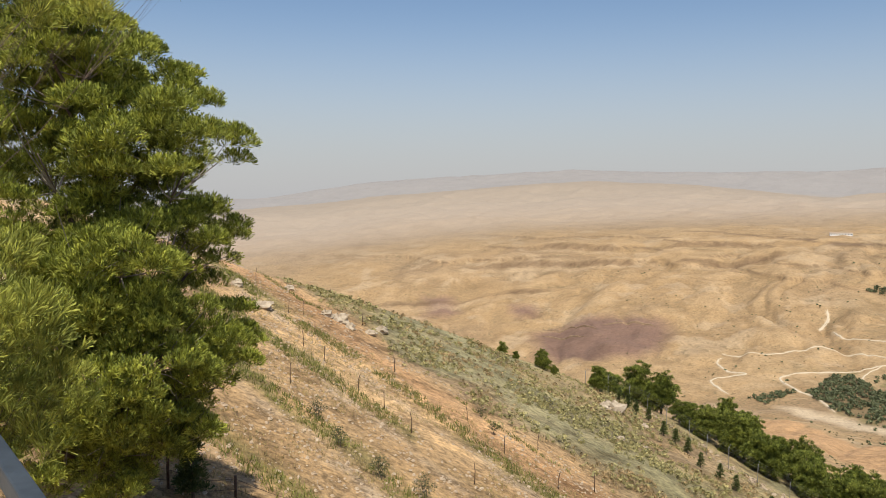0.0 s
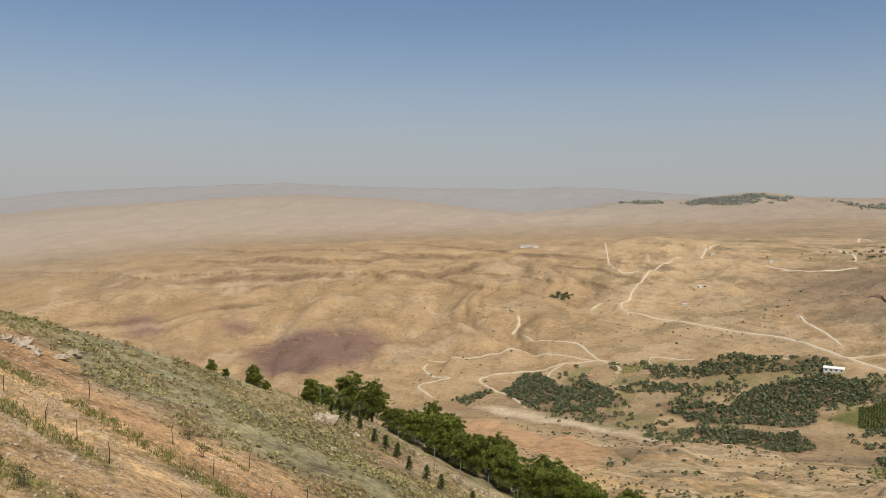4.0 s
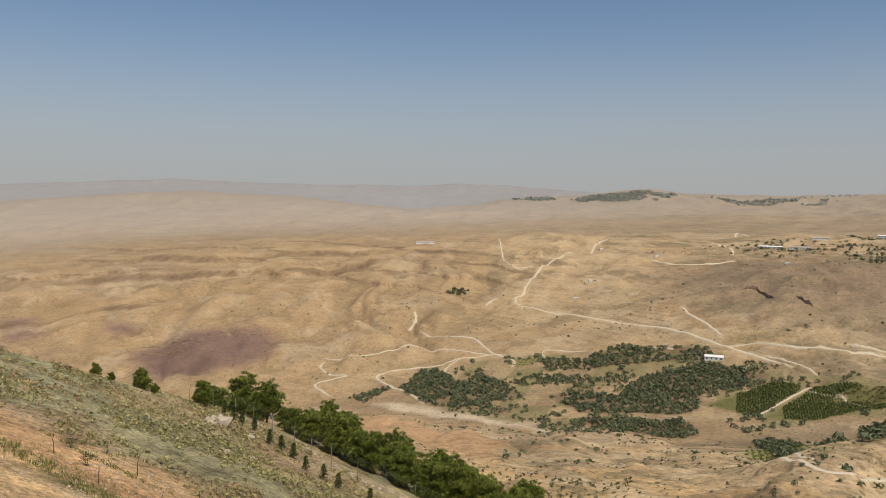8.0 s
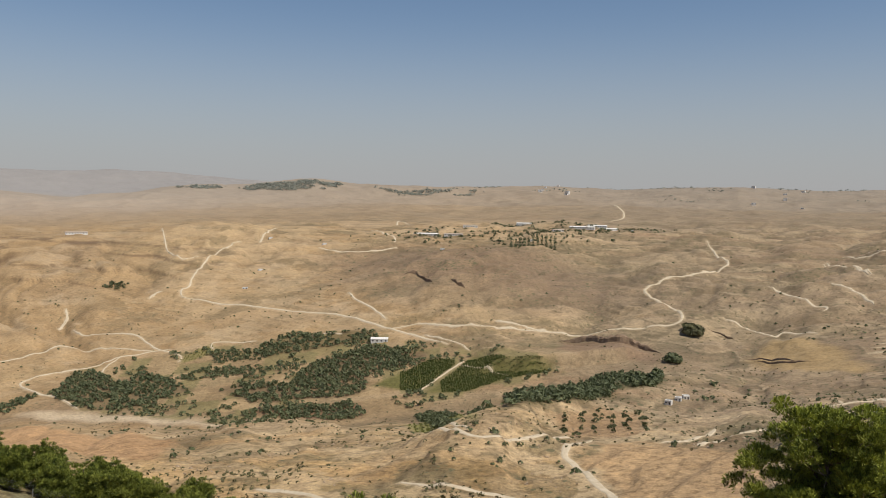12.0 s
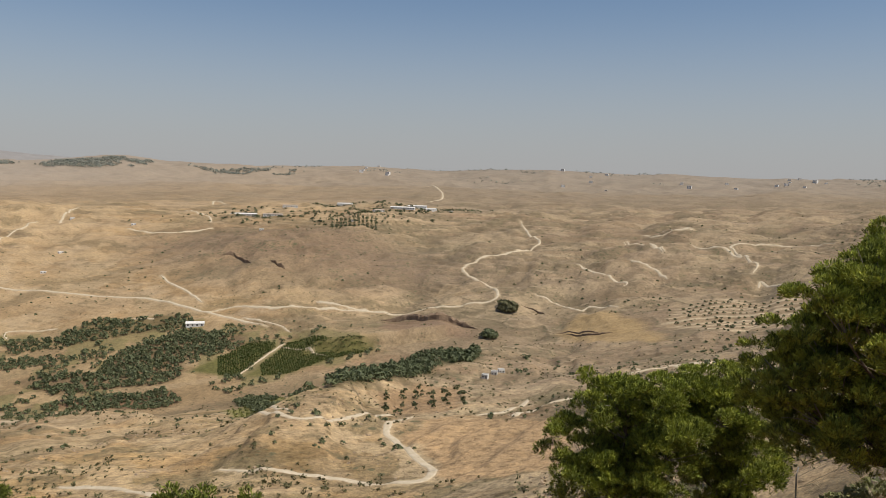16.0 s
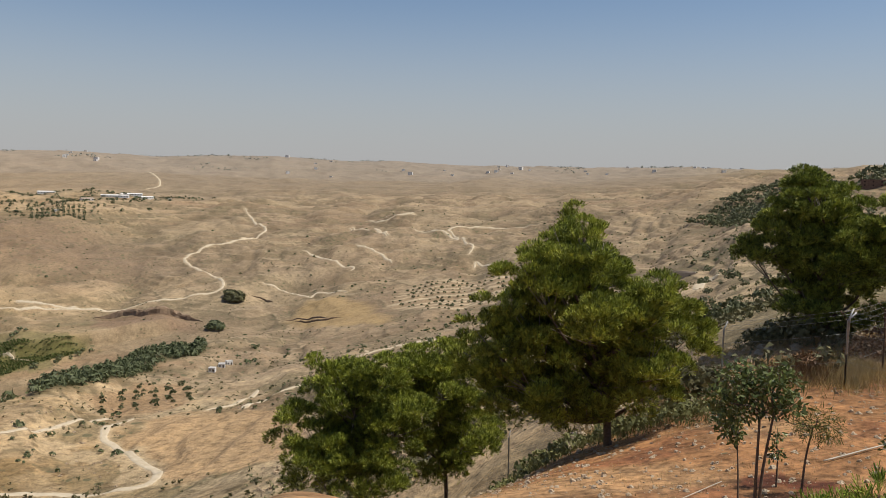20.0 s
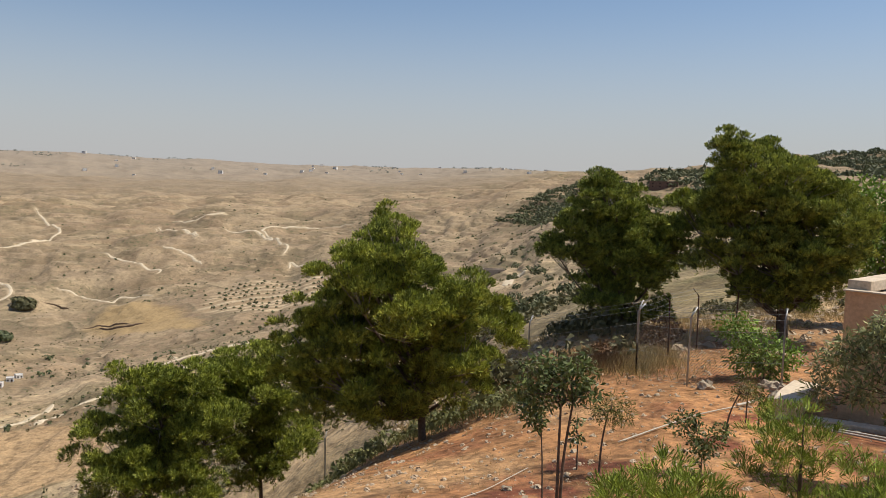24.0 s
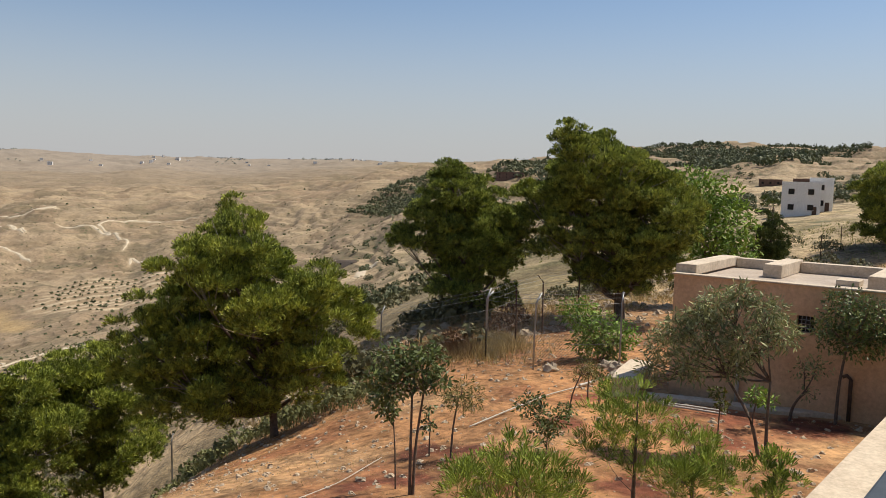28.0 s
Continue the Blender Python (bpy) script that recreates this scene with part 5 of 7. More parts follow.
dirt_road([(962, 704), (973, 661), (982, 630)], 4)
dirt_road([(710, 631), (765, 640), (814, 645)], 3.4)
dirt_road([(872, 762), (869, 706), (853, 664)], 3.2)
dirt_road([(551, 1065), (572, 1094), (603, 1111)], 3)
dust_verges(ground.data)
rng = np.random.default_rng(7)
for name, gap, size, mat, label in (
        ("west_grove", 5.5, 2.5, M_GROVE, "dark green fruit trees in a small valley grove"), ("long_grove", 5.8, 2.5, M_GROVE, "dense dark green orchard on the valley floor"),
        ("strip_grove", 5.5, 2.4, M_GROVE, "narrow band of dark green orchard trees"), ("main_grove", 6.0, 2.7, M_GROVE, "broad dense orchard of dark green trees"),
        ("upper_grove", 7.5, 2.8, M_GROVE, "loose dark green trees above the orchard"), ("lower_grove", 5.5, 2.5, M_GROVE, "dark green trees along the stream bank"),
        ("stream_grove", 5.0, 2.7, M_GROVE, "dense dark green trees along the stream")):
    px, py = scatter_in(PLOTS[name], gap, rng, 0.3)
    keep = fractal(px, py, 45, 3, 401) > -0.42
    grove("orchard", px[keep], py[keep], size, mat, label, "orchard", 11, 26, 0.25, 0.42)
mid = np.mean(PLOTS["spring_grove"], axis=0)
grove("spring_trees", rng.normal(mid[0], 6, 18), rng.normal(mid[1], 6, 18), 5.6, M_GROVE, "tall dark green trees round the spring", "tree", 49, 60, 0.25, 0.28)
px, py = scatter_in(PLOTS["valley_floor"], 9, rng, 0.3)
keep = fractal(px, py, 34, 3, 407) > 0.08
for name in ("vines_west", "vines_east", "meadow"):
    keep &= inside(PLOTS[name], px, py, 4) < 0.5
grove("orchard", px[keep], py[keep], 2.8, M_GROVE, "fruit trees between small plots on the valley floor", "orchard", 48)
for name, gap, size, mat, label in (("sparse_grove", 11, 2.2, M_OLIVE, "loose grey-green fruit trees between plots"), ("terrace_grove", 9, 2.2, M_GROVE, "loose dark trees on red terraces below the orchard"), ("stream_row", 8, 2.6, M_GROVE, "broken row of dark trees along the dry stream")):
    px, py = scatter_in(PLOTS[name], gap * 0.6, rng, 0.3)
    keep = fractal(px, py, 40, 3, 405) > -0.3
    grove("orchard", px[keep], py[keep], size, mat, label, "orchard", 39)
for name, gap, label in (("vines_west", 2.8, "green vineyard with low rows beside a path"), ("vines_east", 2.8, "green vineyard plot below the orchard"), ("young_vines", 4.5, "young light green vineyard rows"), ("bean_rows", 5, "light green vegetable rows")):
    px, py = scatter_in(PLOTS[name], gap, rng, 0.12, 0.75)
    grove("vineyard", px, py, 1.15 if gap < 4 else 0.8, M_VINE if gap < 4 else M_GRASS, label, "vineyard", 12, 14, 0.15, 0.55)
rr, k = np.meshgrid(np.arange(528, 1600, 24.0), np.arange(0, 420))
rr, k = rr.ravel() + rng.normal(size=rr.size) * 0.8, k.ravel()
a = np.radians(50) + (k * 7.5 + rng.normal(size=rr.size) * 0.9) / rr
px, py = rr * np.sin(a), rr * np.cos(a)
px, py = px[a < 1.9], py[a < 1.9]
keep = (inside(PLOTS["olive_terraces"], px, py, 0.5) > 0.5) & (rng.random(len(px)) > 0.12)
px, py = px[keep], py[keep]
grove("olive_grove", px, py, 1.7, M_OLIVE, "rows of small olive trees on pale terraces", "olive grove", 13)
px, py = scatter_in(PLOTS["olive_plot"], 9.5, rng, 0.15, 0.5)
grove("olive_grove", px, py, 1.5, M_OLIVE, "rows of young olive trees on bare soil", "olive grove", 14)

# ---- far things: forest, farms, shrubs on the hills ----
PLOTS["ridge_forest"] = [(1074, -151), (1148, -197), (1310, -261), (1325, -318), (1310, -378), (854, -292), (1231, -501), (661, -269), (755, -259), (1144, -330), (986, -239), (747, -165), (982, -170)]
PLOTS["hill_forest"] = [(1294, -658), (1318, -730), (1269, -812), (1132, -751), (1178, -868), (1148, -941), (879, -785), (555, -422), (578, -388), (720, -421), (758, -392)]
PLOTS["far_forest_west"] = [(2268, 3121), (2371, 3097), (2444, 2975), (2640, 2918), (2629, 2792), (2439, 2696), (2336, 2697), (2297, 2847), (2253, 3020)]
PLOTS["far_forest_east"] = [(2675, 2681), (2705, 2521), (2879, 2404), (3017, 2228), (2952, 2242), (2778, 2319), (2628, 2450)]
PLOTS["far_forest_side"] = [(2082, 3337), (2182, 3275), (2263, 3170), (2070, 3136)]
for name, gap, size, label in (("ridge_forest", 7.5, 3.4, "dark green pine forest along the ridge"), ("hill_forest", 8.0, 3.6, "dark green wooded hilltop behind the houses"),
                               ("far_forest_west", 11, 5.5, "hazy dark forest on the far skyline"), ("far_forest_east", 12, 5, "hazy dark forest on the far plateau"), ("far_forest_side", 12, 5, "small hazy wood on the far hill")):
    px, py = scatter_in(PLOTS[name], gap, rng, 0.4)
    keep = fractal(px, py, 90, 3, 411) > (-0.5 if name == "ridge_forest" else -0.15)
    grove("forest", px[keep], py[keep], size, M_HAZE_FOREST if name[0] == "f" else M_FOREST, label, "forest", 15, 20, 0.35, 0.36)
rock_ledge([(962, 593), (965, 557), (948, 512), (950, 474), (933, 433)], 19, M_CLIFF_RED)
rock_ledge([(939, 334), (938, 315), (923, 295), (899, 266)], 4, M_CLIFF_RED)
rock_ledge([(1069, 983), (1071, 954), (1035, 890)], 10, M_CLIFF_RED)
rock_ledge([(1060, 871), (1050, 850), (1042, 824)], 13, M_CLIFF_RED)
rock_ledge([(1050, 422), (1044, 403), (1030, 380)], 6, M_CLIFF_RED)
rock_ledge([(931, 316), (900, 280), (888, 247)], 5, M_CLIFF)
rock_ledge([(192, 1629), (249, 1583), (288, 1499)], 6, M_CLIFF)
rock_ledge([(303, 1531), (345, 1510), (389, 1467)], 6, M_CLIFF)
rock_ledge([(193, 1579), (226, 1540), (262, 1478)], 6, M_CLIFF)
# shrubs thinly strewn over the slopes
a, rr = np.radians(rng.uniform(-5, 125, 30000)), np.exp(rng.uniform(math.log(150), math.log(1700), 30000))
px, py = rr * np.sin(a), rr * np.cos(a)
keep = (fractal(px, py, 60, 4, 421) + 0.22 * rng.normal(size=len(px)) > 0.08)
for name in ("ploughed_field", "orange_field", "stubble_field", "vines_west", "vines_east", "pale_bank", "olive_terraces", "olive_plot"):
    keep &= inside(PLOTS[name], px, py, 2) < 0.5
grove("shrubs", px[keep], py[keep], 0.72, M_SHRUB, "low grey-green shrubs dotted over dry hills", "shrub", 16, 9, 0.35, 0.55)
a, rr = np.radians(rng.uniform(12, 110, 6000)), np.exp(rng.uniform(math.log(330), math.log(2000), 6000))
px, py = rr * np.sin(a), rr * np.cos(a)
keep = fractal(px, py, 110, 3, 431) + 0.25 * rng.normal(size=len(px)) > 0.3
for name in ("ploughed_field", "orange_field", "stubble_field", "vines_west", "vines_east", "olive_terraces"):
    keep &= inside(PLOTS[name], px, py, 2) < 0.5
grove("scattered_trees", px[keep], py[keep], 1.3, M_GROVE, "scattered small dark trees on the hillsides", "tree", 17, 14, 0.35, 0.5)
a, rr = np.radians(rng.uniform(30, 112, 7000)), np.exp(rng.uniform(math.log(170), math.log(1300), 7000))
px, py = rr * np.sin(a), rr * np.cos(a)
keep = (fractal(px, py, 60, 4, 441) > 0.12)
for name in ("ploughed_field", "orange_field", "stubble_field", "vines_west", "vines_east", "main_grove"):
    keep &= inside(PLOTS[name], px, py, 2) < 0.5
stones(px[keep], py[keep], 0.3, 1.3, M_LEDGE, "pale rocks and ledges breaking through the slopes", 18)
a, rr = np.radians(rng.uniform(99, 134, 900)), np.exp(rng.uniform(math.log(150), math.log(1100), 900))
px, py = rr * np.sin(a), rr * np.cos(a)
keep = (rr > 210) & (fractal(px, py, 120, 3, 445) > 0.0) & (np.hypot(px - 152, py + 120) > 30)
grove("hill_trees", px[keep], py[keep], 2.1, M_FOREST, "scattered dark trees on the wooded hillside", "tree", 37, 70, 0.35, 0.20)
# hamlets on the far skyline
far_house = [house(3900, 330, 85, 11, 9, 2, "tiny pale house on the far skyline", 3, None, 6, "far_house", 3.2, "skyline hamlets"), house(3850, 90, 88, 9, 8, 1, "tiny pale hut on the far skyline", 2, None, 6, "far_house", 3.2, "skyline hamlets")]
for k in range(46):
    az, r = radians(rng.choice([58, 72, 80, 86, 91, 96, 100, 103]) + rng.normal() * 1.8), rng.uniform(3300, 4050)
    x, y = r * math.sin(az), r * math.cos(az)
    copy_thing(far_house[k % 2], pose(x, y, ground_at(x, y) + 1, 0, 0, -math.degrees(az) + rng.uniform(-30, 30)) @ Matrix.Scale(rng.uniform(1.0, 1.7), 4))
a, rr = np.radians(rng.uniform(50, 106, 2600)), rng.uniform(3500, 4080, 2600)
px, py = rr * np.sin(a), rr * np.cos(a)
keep = fractal(px, py, 200, 3, 447) > 0.3
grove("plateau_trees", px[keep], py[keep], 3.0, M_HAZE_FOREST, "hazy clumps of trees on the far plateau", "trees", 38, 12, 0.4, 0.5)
near_farms = [(1482, 1297), (1792, 1051), (1496, 1222), (1830, 1252), (1907, 1073), (1628, 1016), (1467, 981), (1892, 963), (1569, 1126)]
px = np.concatenate([rng.normal(x, 60, 60) for x, y in near_farms])
py = np.concatenate([rng.normal(y, 60, 60) for x, y in near_farms])
grove("farm_trees", px, py, 3.0, M_FOREST, "dark garden trees round the plateau farms", "trees", 40, 16, 0.4, 0.4)
px, py = rng.normal(785, 14, 34), rng.normal(1460, 10, 34)
grove("palm_grove", px, py, 3.0, M_FOREST, "small dark grove alone on the hillside", "trees", 41, 20, 0.3, 0.4)
# dark poplars by the spring and the tree plantation above
px, py = rng.normal(1022, 5, 26), rng.normal(433, 5, 26)
grove("spring_trees", px, py, 5.6, M_SHRUB, "tall grey-brown tree clump beside the spring", "tree", 19, 60, 0.25, 0.3)
a, rr = np.meshgrid(np.radians(np.arange(54.8, 58.0, 0.30)), np.arange(1680, 1820, 8.0))
px, py = (rr * np.sin(a)).ravel() + rng.normal(size=a.size) * 0.6, (rr * np.cos(a)).ravel() + rng.normal(size=a.size) * 0.6
grove("plantation", px, py, 2.8, M_FOREST, "planted rows of dark trees below the farms", "trees", 20, 16)
for x, y, wide, label, mat in ((1482, 1297, 60, "long low farm shed with a pale sheet roof", M_WHITE), (1792, 1051, 62, "long white farm shed on the plateau", M_WHITE), (1496, 1222, 44, "grey farm shed beside the tracks", M_ROOF),
                               (1830, 1252, 40, "pale farm shed among trees", M_WHITE), (1907, 1073, 50, "white shed behind the plantation", M_WHITE), (1893, 1022, 30, "small pale farm building on the plateau", M_WHITE),
                               (1619, 1269, 36, "low grey shed on the plateau", M_ROOF), (958, 1966, 50, "flat pale shed standing on the far mesa", M_ROOF), (1628, 1016, 26, "sand-coloured farm building on the plateau", M_ROOF)):
    barn(x, y, math.degrees(math.atan2(x, y)) + rng.uniform(-25, 25), wide, 12, 4, label, M_WHITE, mat)
for x, y, label in ((1346, 1129, "small pale hillside house"), (1892, 963, "small flat-roofed plateau house"), (1467, 981, "sand-coloured house by the plantation"), (923, 1249, "small pale building beside the road"), (1213, 1542, "small hut on the sandy hillside"),
                    (1026, 1336, "tiny pale hut above the road"), (1245, 1391, "small white hut on the hillside"), (595, 269, "stone house among the stream trees"), (616, 270, "small white house among the stream trees"), (635, 271, "pale stone house above the stream")):
    house(x, y, math.degrees(math.atan2(x, y)) + rng.uniform(-20, 20), 9 if x > 700 else 5, 7 if x > 700 else 4, 1, label, 2, M_WHITE if x < 700 else None, 3, group="small far houses")
barn(822, 803, 50, 24, 12, 4.5, "white-roofed farm shed at the orchard edge", M_WHITE, M_WHITE)
house(519, -72, 98, 14, 7, 1, "low stone hut beside the hillside track", 2, M_ROOF, 3)
house(747, -259, 108, 26, 16, 2, "red-brown building among the ridge pines", 4, M_SHED, 3)

# trees of the garden and the terrace
pine((-9.81, 25.15, -10.95), -21.3, [(-2.06, 16.47, 1.43), (-2.96, 15.91, 1.80), (-0.74, 14.92, 1.97), (1.33, 14.35, 1.24), (-2.28, 14.01, 1.88), (2.04, 11.93, 2.05), (-0.17, 12.41, 2.42), (-2.33, 12.20, 2.43), (0.74, 9.65, 2.79), (2.95, 9.61, 1.27), (-1.65, 9.35, 2.61), (-3.05, 8.05, 2.26), (2.28, 6.55, 2.23), (0.01, 6.52, 2.45), (-2.04, 6.31, 2.46), (3.23, 5.48, 1.37), (1.31, 4.81, 1.62), (-0.52, 4.53, 1.62), (0.45, 3.81, 1.06), (-1.79, 4.39, 1.15), (-2.99, 5.02, 1.34), (-0.6, 3.3, 1.1), (0.9, 3.4, 1.0), (-2.2, 3.3, 1.1), (1.9, 3.9, 0.9), (0.0, 2.4, 0.9), (-1.2, 2.5, 0.9)], -0.4, 2.2, "tall bushy green pine beside the terrace railing", 501, 0.2, 11, 62, 8, 0.20, 0.028)
pine((-5.61, 7.67, -5.50), -36.2, [(0.99, 4.28, 0.73), (1.40, 4.07, 0.47), (1.65, 3.50, 0.51), (1.98, 3.29, 0.41), (1.37, 3.17, 0.54), (0.87, 3.37, 0.81), (0.33, 4.12, 1.06), (0.13, 4.95, 1.18), (1.58, 2.93, 0.31), (1.61, 7.51, 0.24), (2.04, 7.63, 0.23), (2.59, 7.58, 0.21), (1.87, 7.31, 0.16), (2.93, 7.69, 0.13), (1.09, 7.33, 0.40)], 0.3, 0.9, "pine bough with long light green needles beside the railing", 502, 0.06, 14, 40, 14, 0.14, 0.010, M_NEEDLE_NEAR)
pine((28.95, -1.68, -9.17), 93.3, [(-1.51, 7.45, 0.84), (-1.88, 6.48, 1.41), (-0.65, 6.10, 1.10), (-2.81, 5.69, 1.21), (-3.18, 4.23, 1.53), (-1.20, 4.32, 1.92), (0.43, 4.61, 1.11), (1.70, 4.91, 1.25), (2.22, 3.70, 1.12), (0.94, 3.00, 1.53), (-0.80, 2.42, 1.74), (-2.71, 2.65, 1.54), (-4.37, 3.65, 1.03), (-4.83, 2.68, 0.93), (-3.64, 1.68, 1.25), (-1.75, 1.43, 1.14), (1.36, 1.97, 0.93)], -1.2, 1.9, "broad bushy pine on the red slope inside the fence", 503, 0.19, 13, 58, 8, 0.20, 0.032)
pine((36.03, 8.42, -20.26), 76.8, [(-2.04, 10.95, 1.31), (-3.03, 8.83, 1.47), (-0.81, 9.89, 1.59), (0.45, 11.18, 1.18), (0.46, 8.43, 2.00), (-1.49, 7.59, 1.62), (1.52, 9.36, 1.46), (-0.35, 6.98, 1.62), (-2.60, 7.20, 1.35)], -1.0, 1.8, "bushy green pine below the fence line", 504, 0.15, 14, 54, 7, 0.21, 0.038)
pine((38.64, 5.29, -18.49), 82.2, [(-0.95, 9.89, 1.37), (-0.30, 8.26, 1.80), (-1.55, 6.70, 1.54), (0.86, 8.77, 1.24), (0.76, 6.05, 1.55), (-0.53, 5.03, 1.42)], -0.3, 1.5, "smaller green pine on the steep slope below the fence", 505, 0.13, 14, 54, 7, 0.21, 0.038)
pine((42.13, -12.68, -7.49), 106.7, [(-1.65, 7.83, 0.85), (-1.46, 6.88, 1.27), (-0.11, 6.19, 1.67), (-2.15, 5.51, 1.27), (1.12, 4.89, 1.67), (-2.70, 4.43, 1.28), (-0.46, 4.08, 1.97), (1.76, 3.58, 1.37), (-1.26, 2.08, 1.37), (0.53, 1.72, 1.68), (-3.76, 4.32, 0.73), (2.13, 4.94, 1.06)], -0.8, 1.9, "dark green pine outside the chain-link fence", 506, 0.2, 15, 52, 7, 0.22, 0.042, M_NEEDLE_DARK)
pine((38.31, -19.53, -7.15), 117.0, [(-2.76, 9.08, 1.13), (-1.83, 8.21, 1.63), (-3.13, 7.33, 1.33), (-0.23, 7.83, 1.33), (-4.04, 6.16, 1.63), (-1.57, 5.84, 2.52), (0.84, 7.04, 1.63), (1.81, 5.57, 1.93), (-0.66, 3.78, 2.23), (-2.85, 4.50, 1.78), (1.55, 3.64, 1.63), (0.59, 2.46, 1.34), (-5.03, 6.47, 0.83), (-1.64, 2.30, 1.04), (2.40, 4.24, 1.19)], -1.4, 2.6, "tall spreading dark pine behind the stone building", 507, 0.22, 15, 52, 7, 0.22, 0.042, M_NEEDLE_DARK)
leafy_tree((15.12, -3.43, -6.01), 102.8, [(-0.35, 2.56, 0.44), (0.30, 2.63, 0.41), (-0.44, 2.01, 0.35), (-0.02, 2.35, 0.49), (0.44, 2.25, 0.31), (-0.72, 2.28, 0.27)], [(0, 0.0), (0.05, 0.22)], "young tree with dark green glossy leaves and two stems", 601, mat=M_LEAF_DARK)
leafy_tree((18.44, -4.63, -6.47), 104.1, [(-0.07, 0.76, 0.19), (-0.04, 1.17, 0.16)], [(0, 0.0)], "thin bare-stemmed sapling on the red earth", 602, mat=M_LEAF_DARK, thick=0.025)
leafy_tree((17.83, -4.97, -6.32), 105.6, [(0.23, 1.51, 0.45), (0.49, 1.39, 0.29), (-0.07, 1.44, 0.26)], [(0, 0.15)], "young pine sapling with yellow-green needles", 603, count=900, size=0.13, slim=0.10, mat=M_LEAF_LIGHT, thick=0.03)
leafy_tree((15.75, -3.29, -6.13), 101.8, [(-0.29, 1.80, 0.30), (-0.17, 1.58, 0.25)], [(0, -0.1)], "thin sapling with few green leaves", 604, mat=M_LEAF_DARK, thick=0.02)
leafy_tree((17.06, -7.00, -6.03), 112.3, [(-0.42, 0.99, 0.37), (0.10, 0.76, 0.42), (-0.08, 0.48, 0.34), (0.40, 0.98, 0.21), (-0.24, 1.20, 0.18)], [(0, 0.0)], "small sapling with broad dark green leaves", 605, mat=M_LEAF_DARK, size=0.1, thick=0.02)
leafy_tree((20.03, -8.78, -6.16), 113.7, [(0.39, 1.43, 0.34), (0.59, 1.14, 0.31)], [(0, 0.3)], "leaning thin sapling beside the irrigation pipe", 606, mat=M_LEAF_LIGHT, thick=0.03, size=0.11, slim=0.15)
leafy_tree((21.42, -9.98, -6.21), 115.0, [(0.01, 0.95, 0.33), (-0.30, 0.76, 0.27)], [(0, 0.0)], "thin sapling with light green leaves", 607, mat=M_LEAF_LIGHT, thick=0.03, size=0.11, slim=0.15)
leafy_tree((21.00, -10.13, -6.17), 115.7, [(0.05, 0.75, 0.26)], [(0, 0.0)], "thin dark stake with a few leaves", 608, mat=M_LEAF_LIGHT, thick=0.03)
leafy_tree((16.00, -10.63, -5.84), 123.6, [(0.06, 1.02, 0.19), (-0.07, 1.29, 0.19)], [(0, 0.0)], "thin sapling trunk with sparse leaves", 609, mat=M_LEAF_LIGHT, thick=0.025)
leafy_tree((15.26, -11.32, -5.80), 126.6, [(-2.30, 2.18, 0.48), (-1.95, 2.67, 0.40), (-1.17, 3.19, 0.48), (-0.73, 3.50, 0.34), (-0.19, 3.17, 0.47), (0.18, 2.69, 0.42), (-0.47, 2.50, 0.53), (-1.27, 2.54, 0.53), (-1.66, 1.86, 0.46), (-2.46, 1.64, 0.35), (-0.77, 1.96, 0.40), (-1.54, 2.97, 0.34)], [(0, 0.0), (-0.1, -0.9)], "spreading grey-green tree with leaning double trunk before the wall", 610, name="garden_tree", mat=M_LEAF_GREY, size=0.17, slim=0.2, thick=0.05, count=620, category="tree", group="")
leafy_tree((17.79, -15.23, -6.03), 130.6, [(0.10, 3.01, 0.68), (-0.12, 2.32, 0.59), (0.63, 2.84, 0.68), (0.41, 2.16, 0.62), (-0.41, 2.59, 0.36), (0.98, 2.30, 0.59)], [(0, 0.15)], "slender tree with dense green leaves before the wall", 611, name="garden_tree", mat=M_LEAF_DARK, size=0.11, thick=0.05, count=380, category="tree", group="")
leafy_tree((18.14, -16.45, -6.08), 132.2, [(0.42, 2.80, 0.68), (0.78, 2.39, 0.77), (0.42, 1.74, 0.51)], [(0, 0.1)], "thin-stemmed green tree beside the building", 612, name="garden_tree", mat=M_LEAF_DARK, size=0.11, thick=0.045, count=330, category="tree", group="")
leafy_tree((18.37, -14.27, -6.05), 127.8, [(0.31, 1.40, 0.42), (0.63, 1.58, 0.39), (0.41, 0.80, 0.30)], [(0, 0.35)], "pale twiggy young tree leaning by the wall", 613, mat=M_LEAF_GREY, thick=0.05, count=160)
leafy_tree((27.87, -13.56, -6.51), 115.9, [(-1.02, 1.77, 0.78), (-0.11, 1.03, 1.00), (0.67, 0.97, 0.65), (-0.66, 0.67, 0.69), (0.29, 0.31, 0.57)], [(0, 0.0), (0.1, 0.3)], "bright green bushy tree along the fence", 614, name="garden_tree", mat=M_LEAF_BRIGHT, size=0.16, thick=0.06, count=260, category="tree", group="")
leafy_tree((17.62, -12.64, -5.96), 125.7, [(0.08, 0.90, 0.31), (0.33, 0.75, 0.25)], [(0, 0.1)], "small light green sapling on red earth", 615, mat=M_LEAF_BRIGHT, thick=0.03)
pine((10.32, -3.81, -5.36), 110.2, [(-0.10, 1.67, 0.27), (-0.48, 1.41, 0.34), (0.29, 1.46, 0.36), (-0.08, 1.27, 0.48), (-0.62, 1.12, 0.32), (0.57, 1.16, 0.31)], 0.0, 0.5, "young bright green pine on the red earth", 621, 0.05, 20, 26, 12, 0.16, 0.013, M_NEEDLE_YOUNG, "young pines")
